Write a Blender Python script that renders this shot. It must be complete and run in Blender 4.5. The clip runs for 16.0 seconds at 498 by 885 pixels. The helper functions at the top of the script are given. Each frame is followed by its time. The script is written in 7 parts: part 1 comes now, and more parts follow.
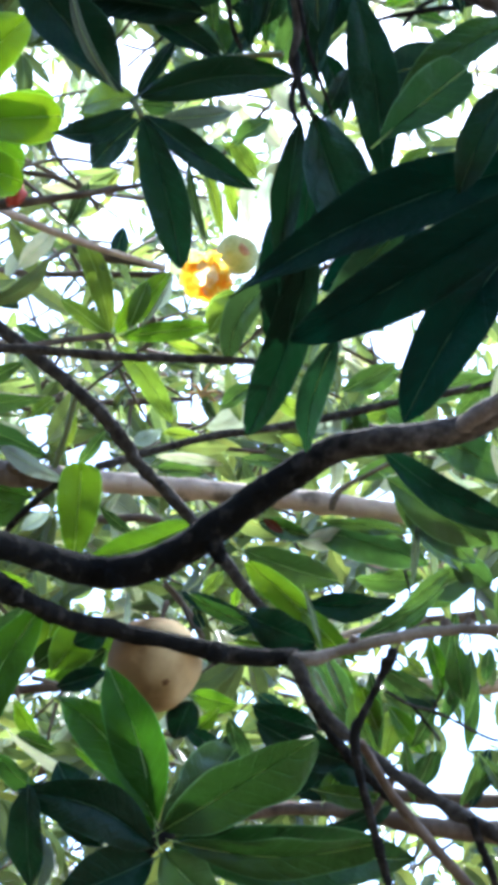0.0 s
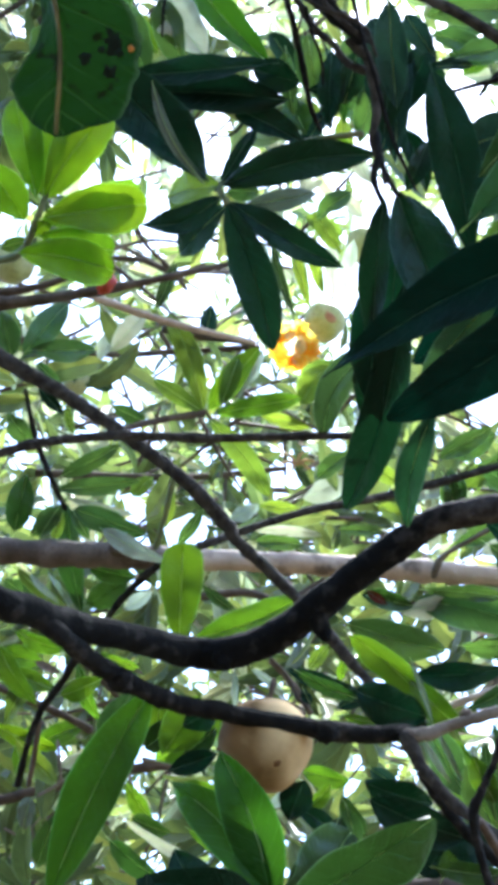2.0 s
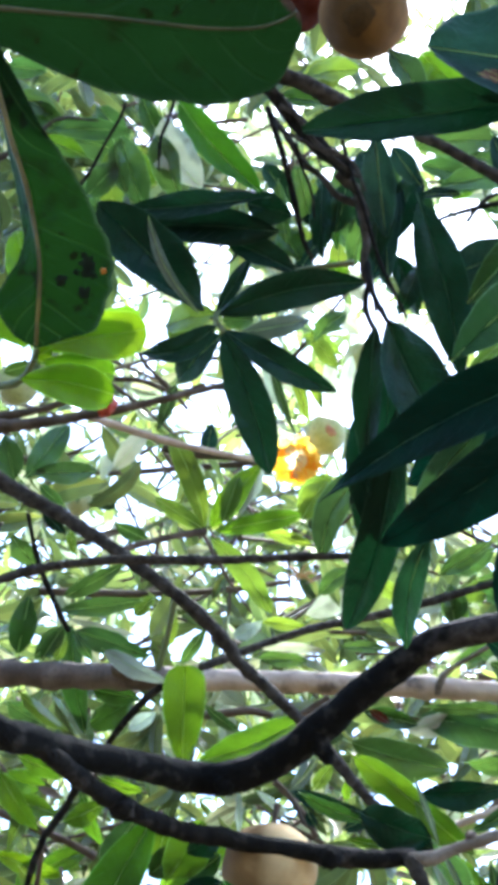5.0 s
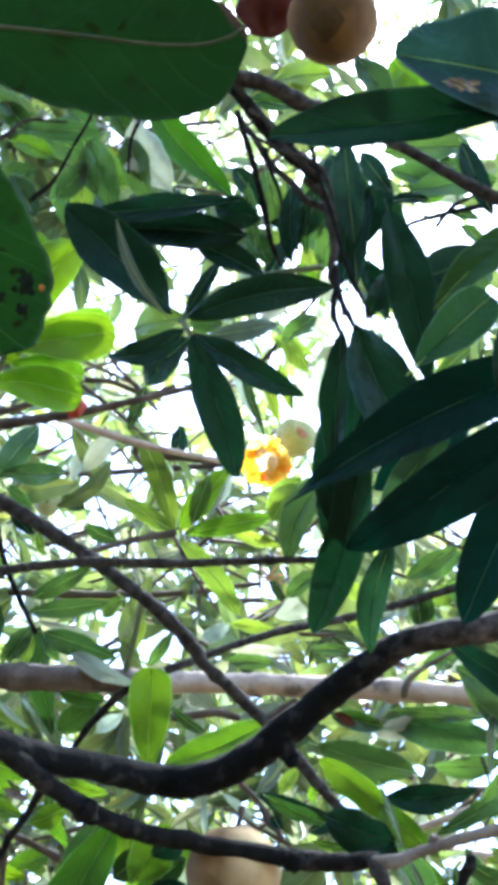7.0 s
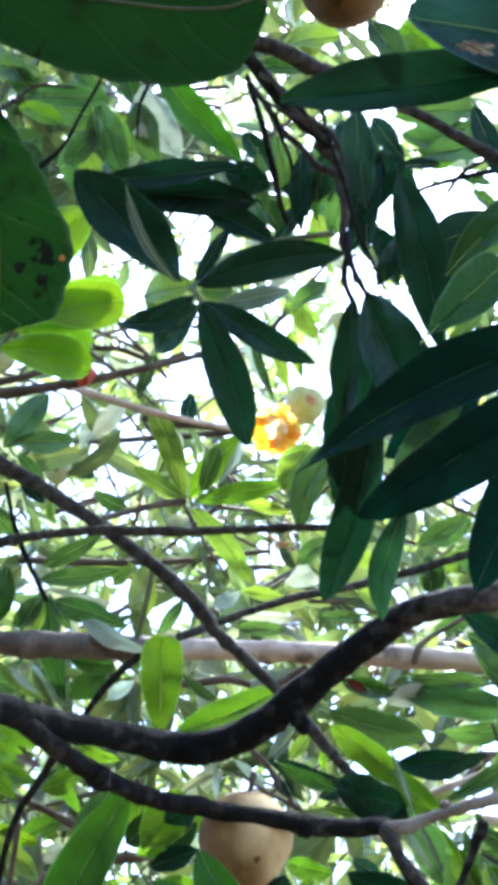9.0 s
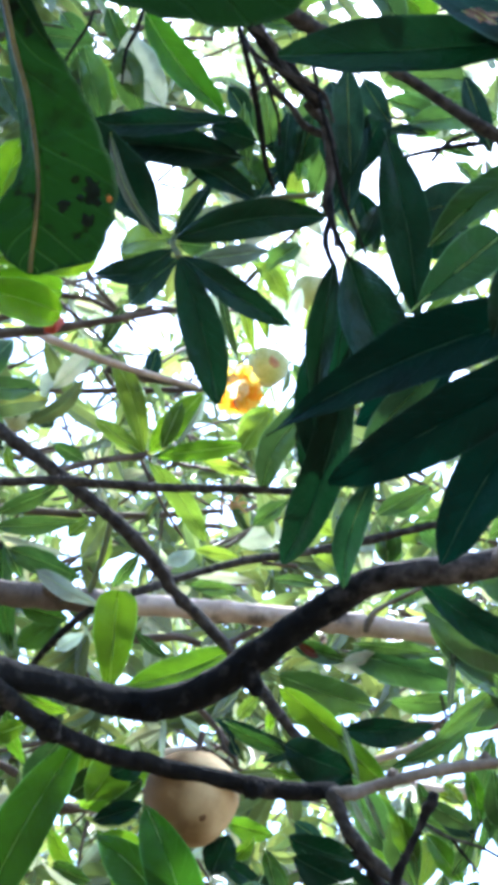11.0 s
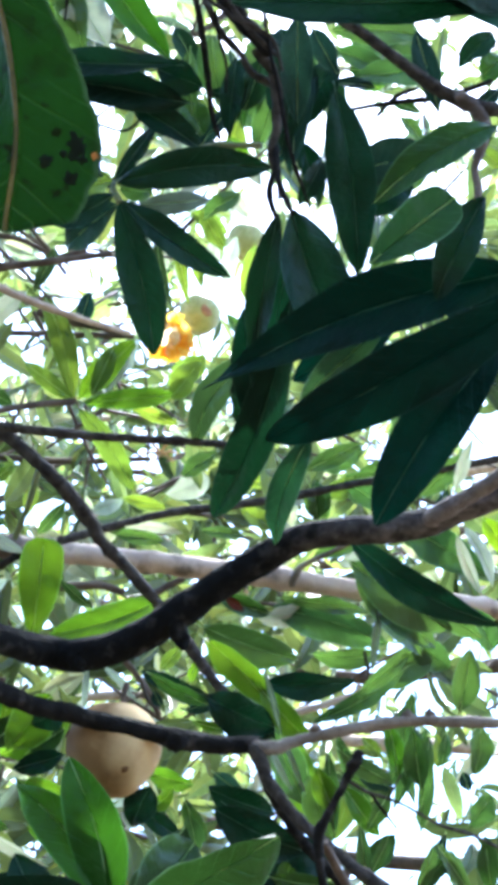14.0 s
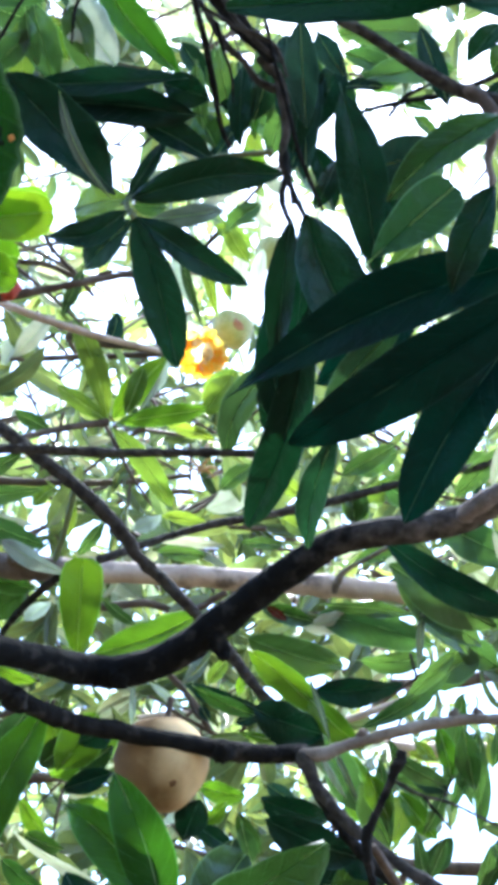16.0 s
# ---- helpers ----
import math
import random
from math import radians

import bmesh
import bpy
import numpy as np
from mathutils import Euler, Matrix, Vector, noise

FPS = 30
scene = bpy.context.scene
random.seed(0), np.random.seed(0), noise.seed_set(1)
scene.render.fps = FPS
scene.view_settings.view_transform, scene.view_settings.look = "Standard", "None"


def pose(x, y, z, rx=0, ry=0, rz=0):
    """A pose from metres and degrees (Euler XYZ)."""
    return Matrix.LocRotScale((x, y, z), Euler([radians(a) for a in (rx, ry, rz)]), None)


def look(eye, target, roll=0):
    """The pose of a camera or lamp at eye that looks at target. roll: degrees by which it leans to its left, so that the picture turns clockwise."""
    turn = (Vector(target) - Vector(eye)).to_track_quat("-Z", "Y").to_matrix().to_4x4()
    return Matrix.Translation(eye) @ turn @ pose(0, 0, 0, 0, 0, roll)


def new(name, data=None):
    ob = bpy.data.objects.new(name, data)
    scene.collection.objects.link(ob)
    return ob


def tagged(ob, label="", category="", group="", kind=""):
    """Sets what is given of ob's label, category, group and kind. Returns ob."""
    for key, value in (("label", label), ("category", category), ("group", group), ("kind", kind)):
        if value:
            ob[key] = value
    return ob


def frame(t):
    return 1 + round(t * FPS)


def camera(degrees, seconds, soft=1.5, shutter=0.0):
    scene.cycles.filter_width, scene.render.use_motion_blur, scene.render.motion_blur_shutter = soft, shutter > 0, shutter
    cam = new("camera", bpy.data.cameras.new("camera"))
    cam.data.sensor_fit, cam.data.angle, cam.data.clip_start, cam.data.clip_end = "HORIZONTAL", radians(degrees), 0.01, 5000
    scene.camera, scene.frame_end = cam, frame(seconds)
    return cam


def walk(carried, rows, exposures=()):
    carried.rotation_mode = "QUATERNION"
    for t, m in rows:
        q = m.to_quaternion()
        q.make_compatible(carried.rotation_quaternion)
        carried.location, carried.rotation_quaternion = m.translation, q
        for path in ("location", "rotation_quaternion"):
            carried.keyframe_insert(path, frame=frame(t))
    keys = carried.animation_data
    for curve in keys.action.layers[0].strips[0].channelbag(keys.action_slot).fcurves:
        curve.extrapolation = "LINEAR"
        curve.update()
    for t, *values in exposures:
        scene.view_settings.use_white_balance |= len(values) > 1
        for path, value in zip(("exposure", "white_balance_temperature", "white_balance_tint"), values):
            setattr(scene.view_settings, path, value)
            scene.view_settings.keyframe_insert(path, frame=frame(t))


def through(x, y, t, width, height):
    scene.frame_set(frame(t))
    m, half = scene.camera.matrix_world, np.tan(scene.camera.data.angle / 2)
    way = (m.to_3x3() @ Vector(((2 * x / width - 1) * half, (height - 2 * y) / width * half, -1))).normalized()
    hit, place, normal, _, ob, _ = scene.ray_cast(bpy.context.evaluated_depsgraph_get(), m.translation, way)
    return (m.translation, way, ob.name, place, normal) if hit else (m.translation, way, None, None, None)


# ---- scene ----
cam = camera(22, 16.0, soft=6.1)


def held(x, y, z, yaw, pitch, roll):
    """The hand-held camera: degrees to the left, upwards, and of lean."""
    return pose(x, y, z) @ pose(0, 0, 0, 0, 0, yaw) @ pose(0, 0, 0, 90 + pitch) @ pose(0, 0, 0, 0, 0, roll)


walk(cam, [
    (0.0, held(0.0000, 0.0000, 1.5000, -0.00, 35.00, 0.00)),
    (0.5, held(0.0001, -0.0039, 1.5006, 2.23, 37.91, 0.64)),
    (1.0, held(-0.0040, -0.0075, 1.5049, 3.98, 37.95, 0.93)),
    (1.5, held(-0.0043, -0.0144, 1.5080, 4.23, 38.00, 0.36)),
    (2.0, held(-0.0053, -0.0140, 1.5108, 5.05, 37.60, 0.17)),
    (2.5, held(-0.0030, -0.0142, 1.5098, 4.87, 37.88, -0.32)),
    (3.0, held(-0.0024, -0.0062, 1.5044, 5.77, 36.55, -0.24)),
    (3.5, held(-0.0004, -0.0089, 1.5058, 5.07, 37.95, -0.73)),
    (4.0, held(0.0059, -0.0146, 1.5081, 5.27, 39.05, -1.04)),
    (4.5, held(0.0047, -0.0227, 1.5141, 6.23, 41.19, -0.79)),
    (4.7, held(0.0038, -0.0319, 1.5133, 5.63, 42.30, -0.49)),
    (6.8, held(0.0106, -0.0411, 1.5161, 4.95, 41.61, -0.59)),
    (7.0, held(0.0114, -0.0378, 1.5150, 3.93, 42.23, -1.10)),
    (7.5, held(0.0117, -0.0379, 1.5175, 4.05, 41.76, -1.20)),
    (8.0, held(0.0116, -0.0371, 1.5154, 4.22, 41.39, -1.04)),
    (8.2, held(0.0116, -0.0391, 1.5167, 4.51, 41.17, -0.87)),
    (10.3, held(0.0013, -0.0315, 1.5186, 3.97, 39.30, -0.89)),
    (10.5, held(0.0012, -0.0320, 1.5193, 3.92, 38.74, -0.32)),
    (11.0, held(-0.0086, -0.0305, 1.5241, 1.46, 38.93, 0.64)),
    (11.5, held(-0.0230, -0.0320, 1.5311, -2.08, 38.46, 1.27)),
    (12.0, held(-0.0290, -0.0319, 1.5319, -3.60, 37.78, 1.18)),
    (12.5, held(-0.0302, -0.0286, 1.5312, -3.32, 37.24, 1.38)),
    (13.0, held(-0.0260, -0.0272, 1.5317, -2.95, 36.82, 0.81)),
    (13.5, held(-0.0239, -0.0271, 1.5336, -2.34, 36.60, 0.94)),
    (14.0, held(-0.0192, -0.0252, 1.5351, -2.96, 36.56, -0.03)),
    (14.5, held(-0.0150, -0.0225, 1.5341, -2.39, 36.24, -0.24)),
    (15.0, held(-0.0111, -0.0210, 1.5311, -1.14, 36.77, -0.44)),
    (15.5, held(-0.0064, -0.0221, 1.5299, -0.70, 37.58, -0.86)),
    (16.0, held(-0.0002, -0.0198, 1.5295, -0.12, 37.35, -1.78)),
], exposures=[(0.0, 2.77, 5560, 9.4), (4.7, 2.95, 5560, 9.4), (7.0, 3.06, 5500, 9.8), (11.0, 3.04, 5400, 9.8), (16.0, 3.04, 5400, 9.6)])

# ---- world, sun ----
world = bpy.data.worlds.new("sky")
scene.world = world
world.use_nodes = True
wn = world.node_tree.nodes
sky = wn.new("ShaderNodeTexSky")
sky.sky_type = 'NISHITA'
sky.sun_disc = False
sky.sun_elevation = radians(70)
sky.sun_rotation = radians(20)
sky.air_density, sky.dust_density, sky.ozone_density = 1.0, 1.5, 1.5
wn["Background"].inputs["Strength"].default_value = 0.15
world.node_tree.links.new(sky.outputs[0], wn["Background"].inputs["Color"])

sun = new("sun", bpy.data.lights.new("sun", 'SUN'))
sun.data.energy = 5.0
sun.data.angle = radians(8)
sun.data.color = (1.0, 0.95, 0.86)
sun.matrix_world = look((0.35, 0.95, 2.78), (0, 0, 0))


# ---- materials ----
def nodes_of(name):
    m = bpy.data.materials.new(name)
    m.use_nodes = True
    nt = m.node_tree
    nt.nodes.clear()
    out = nt.nodes.new("ShaderNodeOutputMaterial")
    return m, nt, out


def mixrgb(nt, fac, a, b, mode='MIX'):
    n = nt.nodes.new("ShaderNodeMix")
    n.data_type, n.blend_type = 'RGBA', mode
    for key, v in ((0, fac), (6, a), (7, b)):
        if hasattr(v, "is_output"):
            nt.links.new(v, n.inputs[key])
        else:
            n.inputs[key].default_value = v
    return n.outputs[2]


def noise_node(nt, scale, detail=4, coord=None):
    n = nt.nodes.new("ShaderNodeTexNoise")
    n.inputs["Scale"].default_value, n.inputs["Detail"].default_value = scale, detail
    if coord is not None:
        nt.links.new(coord, n.inputs["Vector"])
    return n.outputs["Fac"]


def ramp(nt, fac, lo, hi, a=0.0, b=1.0):
    n = nt.nodes.new("ShaderNodeMapRange")
    nt.links.new(fac, n.inputs["Value"])
    for key, v in zip(("From Min", "From Max", "To Min", "To Max"), (lo, hi, a, b)):
        n.inputs[key].default_value = v
    return n.outputs["Result"]


def arith(nt, op, a, b=0.0):
    n = nt.nodes.new("ShaderNodeMath")
    n.operation = op
    for key, v in ((0, a), (1, b)):
        if hasattr(v, "is_output"):
            nt.links.new(v, n.inputs[key])
        else:
            n.inputs[key].default_value = v
    return n.outputs[0]


def leaf_material(name, face, glow, through_share, rough=0.42, gloss=0.55, spots=0.0, net=0.22, island=False, vein=None, tip=None, ribbed=0.045, vary=0.55, rim=1.0):
    """A leaf blade: u runs from base to tip, v across. Light comes through it."""
    vein = vein or tuple(min(0.6, c * 2.4 + 0.004) for c in face)
    m, nt, out = nodes_of(name)
    uv = nt.nodes.new("ShaderNodeUVMap")
    uv.uv_map = "UVMap"
    sep = nt.nodes.new("ShaderNodeSeparateXYZ")
    nt.links.new(uv.outputs[0], sep.inputs[0])
    geo = nt.nodes.new("ShaderNodeNewGeometry")
    obi = nt.nodes.new("ShaderNodeObjectInfo")
    rnd = geo.outputs["Random Per Island"] if island else obi.outputs["Random"]
    tex = nt.nodes.new("ShaderNodeTexCoord")
    across = arith(nt, 'ABSOLUTE', arith(nt, 'SUBTRACT', sep.outputs[1], 0.5))
    wave = arith(nt, 'SINE', arith(nt, 'MULTIPLY', arith(nt, 'ADD', arith(nt, 'SUBTRACT', sep.outputs[0], arith(nt, 'MULTIPLY', across, 0.35)), arith(nt, 'MULTIPLY', noise_node(nt, 30.0, 2, tex.outputs["Object"]), 0.06)), 62.0))
    side = arith(nt, 'MULTIPLY', ramp(nt, wave, 0.80, 1.0, 0.0, net), ramp(nt, noise_node(nt, 40.0, 2, tex.outputs["Object"]), 0.4, 0.65))
    mid = ramp(nt, across, 0.010, ribbed, 0.7, 0.0)
    veins = arith(nt, 'MAXIMUM', side, mid)
    n1 = noise_node(nt, 28.0, 5, tex.outputs["Object"])
    n2 = noise_node(nt, 160.0, 3, tex.outputs["Object"])
    dark = tuple(c * 0.6 for c in face) + (1,)
    light = tuple(min(1, c * 1.5) for c in face) + (1,)
    col = mixrgb(nt, ramp(nt, n1, 0.3, 0.7), dark, light)
    col = mixrgb(nt, ramp(nt, rnd, 0, 1, 0.0, 0.45), col, (face[0] * 2.4, face[1] * 1.35, face[2] * 0.9, 1))
    col = mixrgb(nt, ramp(nt, n2, 0.45, 0.75, 0.0, 0.25), col, (face[0] * 0.5, face[1] * 0.5, face[2] * 0.6, 1))
    col = mixrgb(nt, arith(nt, 'MULTIPLY', veins, 0.5), col, (*vein, 1))
    # Pale margin paints rim light along the leaf's edge.
    col = mixrgb(nt, ramp(nt, across, 0.462, 0.490, 0.0, 0.8 * rim), col, tuple(min(0.7, c * 3.6 + 0.03) for c in face) + (1,))
    lit = mixrgb(nt, ramp(nt, n1, 0.3, 0.7), tuple(c * 0.75 for c in glow) + (1,), tuple(min(1, c * 1.2) for c in glow) + (1,))
    lit = mixrgb(nt, ramp(nt, rnd, 0, 1, 0.0, 0.5), lit, (min(1, glow[0] * 1.6), glow[1] * 1.1, glow[2] * 0.6, 1))
    lit = mixrgb(nt, arith(nt, 'MULTIPLY', veins, 0.35), lit, (glow[0] * 1.1, glow[1] * 0.9, glow[2] * 0.8, 1))
    # The same rim light put into the transmitted colour.
    lit = mixrgb(nt, ramp(nt, across, 0.462, 0.490, 0.0, 0.7 * rim), lit, tuple(min(0.8, c * 1.7 + 0.06) for c in glow) + (1,))
    if spots:
        blot = arith(nt, 'MAXIMUM', ramp(nt, noise_node(nt, 260.0, 2, tex.outputs["Object"]), 0.70 - 0.07 * spots, 0.76 - 0.07 * spots), ramp(nt, noise_node(nt, 95.0, 3, tex.outputs["Object"]), 0.60, 0.72, 0.0, 0.8))
        col = mixrgb(nt, blot, col, (0.003, 0.006, 0.002, 1))
        lit = mixrgb(nt, blot, lit, (0.003, 0.006, 0.001, 1))
    # leaves differ in age; the darkest also stand in for shadowed gaps
    age_shade = arith(nt, 'FRACT', arith(nt, 'MULTIPLY', rnd, 37.7))
    col = mixrgb(nt, ramp(nt, age_shade, 0.35, 1.0, 0.0, vary), col, (face[0] * 0.22, face[1] * 0.25, face[2] * 0.4, 1))
    lit = mixrgb(nt, ramp(nt, age_shade, 0.35, 1.0, 0.0, vary), lit, (glow[0] * 0.15, glow[1] * 0.28, glow[2] * 0.35, 1))
    if tip:
        end = ramp(nt, arith(nt, 'ADD', sep.outputs[0], ramp(nt, noise_node(nt, 120.0, 3, tex.outputs["Object"]), 0.3, 0.7, -0.03, 0.03)), 0.94, 0.98)
        col = mixrgb(nt, end, col, (*tip, 1))
        lit = mixrgb(nt, end, lit, (*tip, 1))
    p = nt.nodes.new("ShaderNodeBsdfPrincipled")
    p.inputs["Roughness"].default_value = rough
    p.inputs["Specular IOR Level"].default_value = gloss
    nt.links.new(col, p.inputs["Base Color"])
    bump = nt.nodes.new("ShaderNodeBump")
    bump.inputs["Strength"].default_value = 0.6
    bump.inputs["Distance"].default_value = 0.003
    nt.links.new(arith(nt, 'ADD', arith(nt, 'MULTIPLY', veins, 0.8), n2), bump.inputs["Height"])
    nt.links.new(bump.outputs[0], p.inputs["Normal"])
    tr = nt.nodes.new("ShaderNodeBsdfTranslucent")
    nt.links.new(lit, tr.inputs["Color"])
    mix = nt.nodes.new("ShaderNodeMixShader")
    mix.inputs[0].default_value = through_share
    nt.links.new(p.outputs[0], mix.inputs[1])
    nt.links.new(tr.outputs[0], mix.inputs[2])
    nt.links.new(mix.outputs[0], out.inputs[0])
    return m


def plain(name, a, b, scale=30.0, rough=0.7, bump=0.3, dist=0.002, streak=1.0, mottle=None, through=0.0, patch=0.55, outer=None, speck=0.6):
    m, nt, out = nodes_of(name)
    tex = nt.nodes.new("ShaderNodeTexCoord")
    mp = nt.nodes.new("ShaderNodeMapping")
    nt.links.new(tex.outputs["Object"], mp.inputs["Vector"])
    mp.inputs["Scale"].default_value = (1, 1, streak)
    n1 = noise_node(nt, scale, 5, mp.outputs[0])
    n2 = noise_node(nt, scale * 7, 4, mp.outputs[0])
    col = mixrgb(nt, ramp(nt, n1, 0.35, 0.65), (*a, 1), (*b, 1))
    col = mixrgb(nt, ramp(nt, n2, 0.5, 0.8, 0.0, speck), col, tuple(c * 0.45 for c in a) + (1,))
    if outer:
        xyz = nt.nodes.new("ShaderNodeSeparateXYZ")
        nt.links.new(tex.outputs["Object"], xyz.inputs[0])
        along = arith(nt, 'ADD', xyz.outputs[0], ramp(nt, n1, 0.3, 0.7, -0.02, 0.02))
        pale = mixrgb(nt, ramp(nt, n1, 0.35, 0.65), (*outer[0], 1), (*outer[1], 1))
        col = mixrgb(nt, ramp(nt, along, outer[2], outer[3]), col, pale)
    if mottle:
        col = mixrgb(nt, ramp(nt, noise_node(nt, scale * 0.6, 6, tex.outputs["Object"]), patch, patch + 0.11, 0.0, 0.8), col, (*mottle, 1))
    p = nt.nodes.new("ShaderNodeBsdfPrincipled")
    p.inputs["Roughness"].default_value = rough
    p.inputs["Specular IOR Level"].default_value = 0.5 if rough < 0.7 else 0.15
    nt.links.new(col, p.inputs["Base Color"])
    bp = nt.nodes.new("ShaderNodeBump")
    bp.inputs["Strength"].default_value, bp.inputs["Distance"].default_value = bump, dist
    nt.links.new(arith(nt, 'ADD', n1, n2), bp.inputs["Height"])
    nt.links.new(bp.outputs[0], p.inputs["Normal"])
    last = p.outputs[0]
    if through:
        tr = nt.nodes.new("ShaderNodeBsdfTranslucent")
        nt.links.new(col, tr.inputs["Color"])
        mix = nt.nodes.new("ShaderNodeMixShader")
        mix.inputs[0].default_value = through
        nt.links.new(last, mix.inputs[1])
        nt.links.new(tr.outputs[0], mix.inputs[2])
        last = mix.outputs[0]
    nt.links.new(last, out.inputs[0])
    return m


# Shade on the near leaves is put into this near-black green.
IN_SHADE = leaf_material("shade_dark_leaf", (0.0034, 0.0185, 0.0100), (0.006, 0.038, 0.012), 0.20, rough=0.38, gloss=0.16, net=0.4, vary=0.3, rim=0.5)
DENSE = leaf_material("firm_green_leaf", (0.016, 0.042, 0.009), (0.032, 0.092, 0.009), 0.40, rough=0.34, gloss=0.42, net=0.5, vary=0.15)
# Deepest shade of the near cluster, painted as leaf colour.
DEEP = leaf_material("deep_shade_leaf", (0.001, 0.0105, 0.0075), (0.0014, 0.022, 0.012), 0.20, rough=0.46, gloss=0.1, net=0.5, vary=0.0, rim=0.3)
MID = leaf_material("mature_leaf", (0.032, 0.066, 0.021), (0.07, 0.165, 0.027), 0.48, rough=0.30, gloss=0.5, net=0.4, vary=0.25)
LUSH = leaf_material("lush_leaf", (0.045, 0.095, 0.008), (0.11, 0.25, 0.006), 0.48, rough=0.36, gloss=0.4, net=0.5, vary=0.1)
YOUNG = leaf_material("young_leaf", (0.06, 0.098, 0.018), (0.16, 0.27, 0.022), 0.50, rough=0.34, gloss=0.45, vary=0.35)
BRIGHT = leaf_material("fresh_leaf", (0.07, 0.130, 0.005), (0.180, 0.37, 0.004), 0.58, rough=0.36, gloss=0.4, vary=0.1)
VIVID = leaf_material("vivid_green_leaf", (0.019, 0.064, 0.006), (0.046, 0.155, 0.005), 0.42, rough=0.4, gloss=0.2, net=0.6, vary=0.0)
FIRM = leaf_material("plain_green_leaf", (0.015, 0.046, 0.010), (0.015, 0.052, 0.008), 0.36, rough=0.4, gloss=0.3, net=0.6, vary=0.0)
# Green darkened so that leaves the sun reaches still look shaded.
DIMMED = leaf_material("dimmed_green_leaf", (0.011, 0.038, 0.014), (0.010, 0.042, 0.012), 0.35, rough=0.45, gloss=0.25, net=0.4, vary=0.1)
GREY = leaf_material("pale_leaf", (0.013, 0.036, 0.027), (0.011, 0.040, 0.024), 0.30, rough=0.45, gloss=0.14, rim=0.5)
DULL = leaf_material("dull_leaf", (0.024, 0.048, 0.02), (0.034, 0.085, 0.02), 0.32, rough=0.40, gloss=0.35, vary=0.2)
# Pale strip colour carries the sheen on folded leaf sides.
SHEEN = leaf_material("leaf_underside_sheen", (0.085, 0.115, 0.090), (0.08, 0.14, 0.09), 0.3, rough=0.4, vary=0.0)
# Pale undersides and painted white sky reflections share this colour.
WAN_SHINE = leaf_material("wan_shining_leaf", (0.38, 0.45, 0.41), (0.28, 0.37, 0.28), 0.5, rough=0.3, gloss=0.8, vary=0.1)
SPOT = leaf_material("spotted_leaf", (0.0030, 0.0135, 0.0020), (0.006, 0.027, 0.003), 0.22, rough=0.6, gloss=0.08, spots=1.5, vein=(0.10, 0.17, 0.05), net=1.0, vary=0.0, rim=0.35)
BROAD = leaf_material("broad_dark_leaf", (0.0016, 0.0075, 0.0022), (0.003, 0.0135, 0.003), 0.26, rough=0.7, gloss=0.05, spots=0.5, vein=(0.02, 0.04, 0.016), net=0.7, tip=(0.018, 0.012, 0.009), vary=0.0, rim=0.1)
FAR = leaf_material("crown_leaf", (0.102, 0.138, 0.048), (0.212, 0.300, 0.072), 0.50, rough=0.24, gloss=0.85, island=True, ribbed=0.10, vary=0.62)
# Copy of the crown leaf with shade put into a darker colour.
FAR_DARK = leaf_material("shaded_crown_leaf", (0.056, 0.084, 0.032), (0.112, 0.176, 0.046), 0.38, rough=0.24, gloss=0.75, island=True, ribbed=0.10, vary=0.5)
# Pale undersides far off, with sky shine mixed into the colour.
FAR_WAN = leaf_material("wan_shining_crown_leaf", (0.30, 0.36, 0.26), (0.36, 0.44, 0.25), 0.5, rough=0.30, gloss=0.7, island=True, ribbed=0.10, vary=0.5)
# Its paler patches include grey highlights painted into the bark.
BARK = plain("dark_bark", (0.0060, 0.0049, 0.0044), (0.018, 0.0145, 0.0125), 90, 0.88, 1.0, 0.005, 1.0, patch=0.55, mottle=(0.062, 0.051, 0.043))
BARK_OUT = plain("weathered_bark", (0.12, 0.093, 0.082), (0.25, 0.20, 0.18), 60, 0.85, 0.9, 0.004, 1.0, mottle=(0.07, 0.055, 0.05))
PALE_GREY = plain("pale_grey_bark", (0.145, 0.112, 0.088), (0.25, 0.20, 0.160), 40, 0.75, 0.7, 0.002, 0.8, mottle=(0.09, 0.068, 0.056))
PALE = plain("pale_bark", (0.43, 0.305, 0.232), (0.58, 0.435, 0.345), 40, 0.75, 0.6, 0.002, 0.8, mottle=(0.30, 0.205, 0.16))
# The inner part's brown-grey has shade put into it, up to the knot.
PALE_MAIN = plain("bark_paler_past_the_knot", (0.12, 0.088, 0.072), (0.20, 0.150, 0.125), 40, 0.75, 0.6, 0.002, 0.8, mottle=(0.07, 0.05, 0.04), outer=((0.43, 0.305, 0.232), (0.58, 0.435, 0.345), -0.205, -0.165))
# Lighter patches stand in for highlights on the twigs' tops.
BARK_MID = plain("grey_brown_bark", (0.035, 0.028, 0.0235), (0.108, 0.089, 0.075), 110, 0.85, 1.0, 0.006, 1.0, patch=0.57, mottle=(0.16, 0.138, 0.12))
# Pale patches are lichen and painted speckle highlights alike.
BARK_MAIN = plain("bark_paler_outward", (0.0020, 0.0017, 0.0017), (0.0060, 0.0050, 0.0046), 90, 0.9, 1.0, 0.004, 1.0, patch=0.56, mottle=(0.040, 0.034, 0.030), outer=((0.045, 0.036, 0.033), (0.21, 0.172, 0.155), 0.041, 0.210))
BROWN = plain("brown_bark", (0.07, 0.046, 0.033), (0.14, 0.10, 0.074), 45, 0.75, 0.5, 0.002, 0.6, mottle=(0.06, 0.048, 0.04))
SHOOT = plain("green_shoot", (0.10, 0.14, 0.05), (0.17, 0.17, 0.07), 60, 0.6, 0.3)
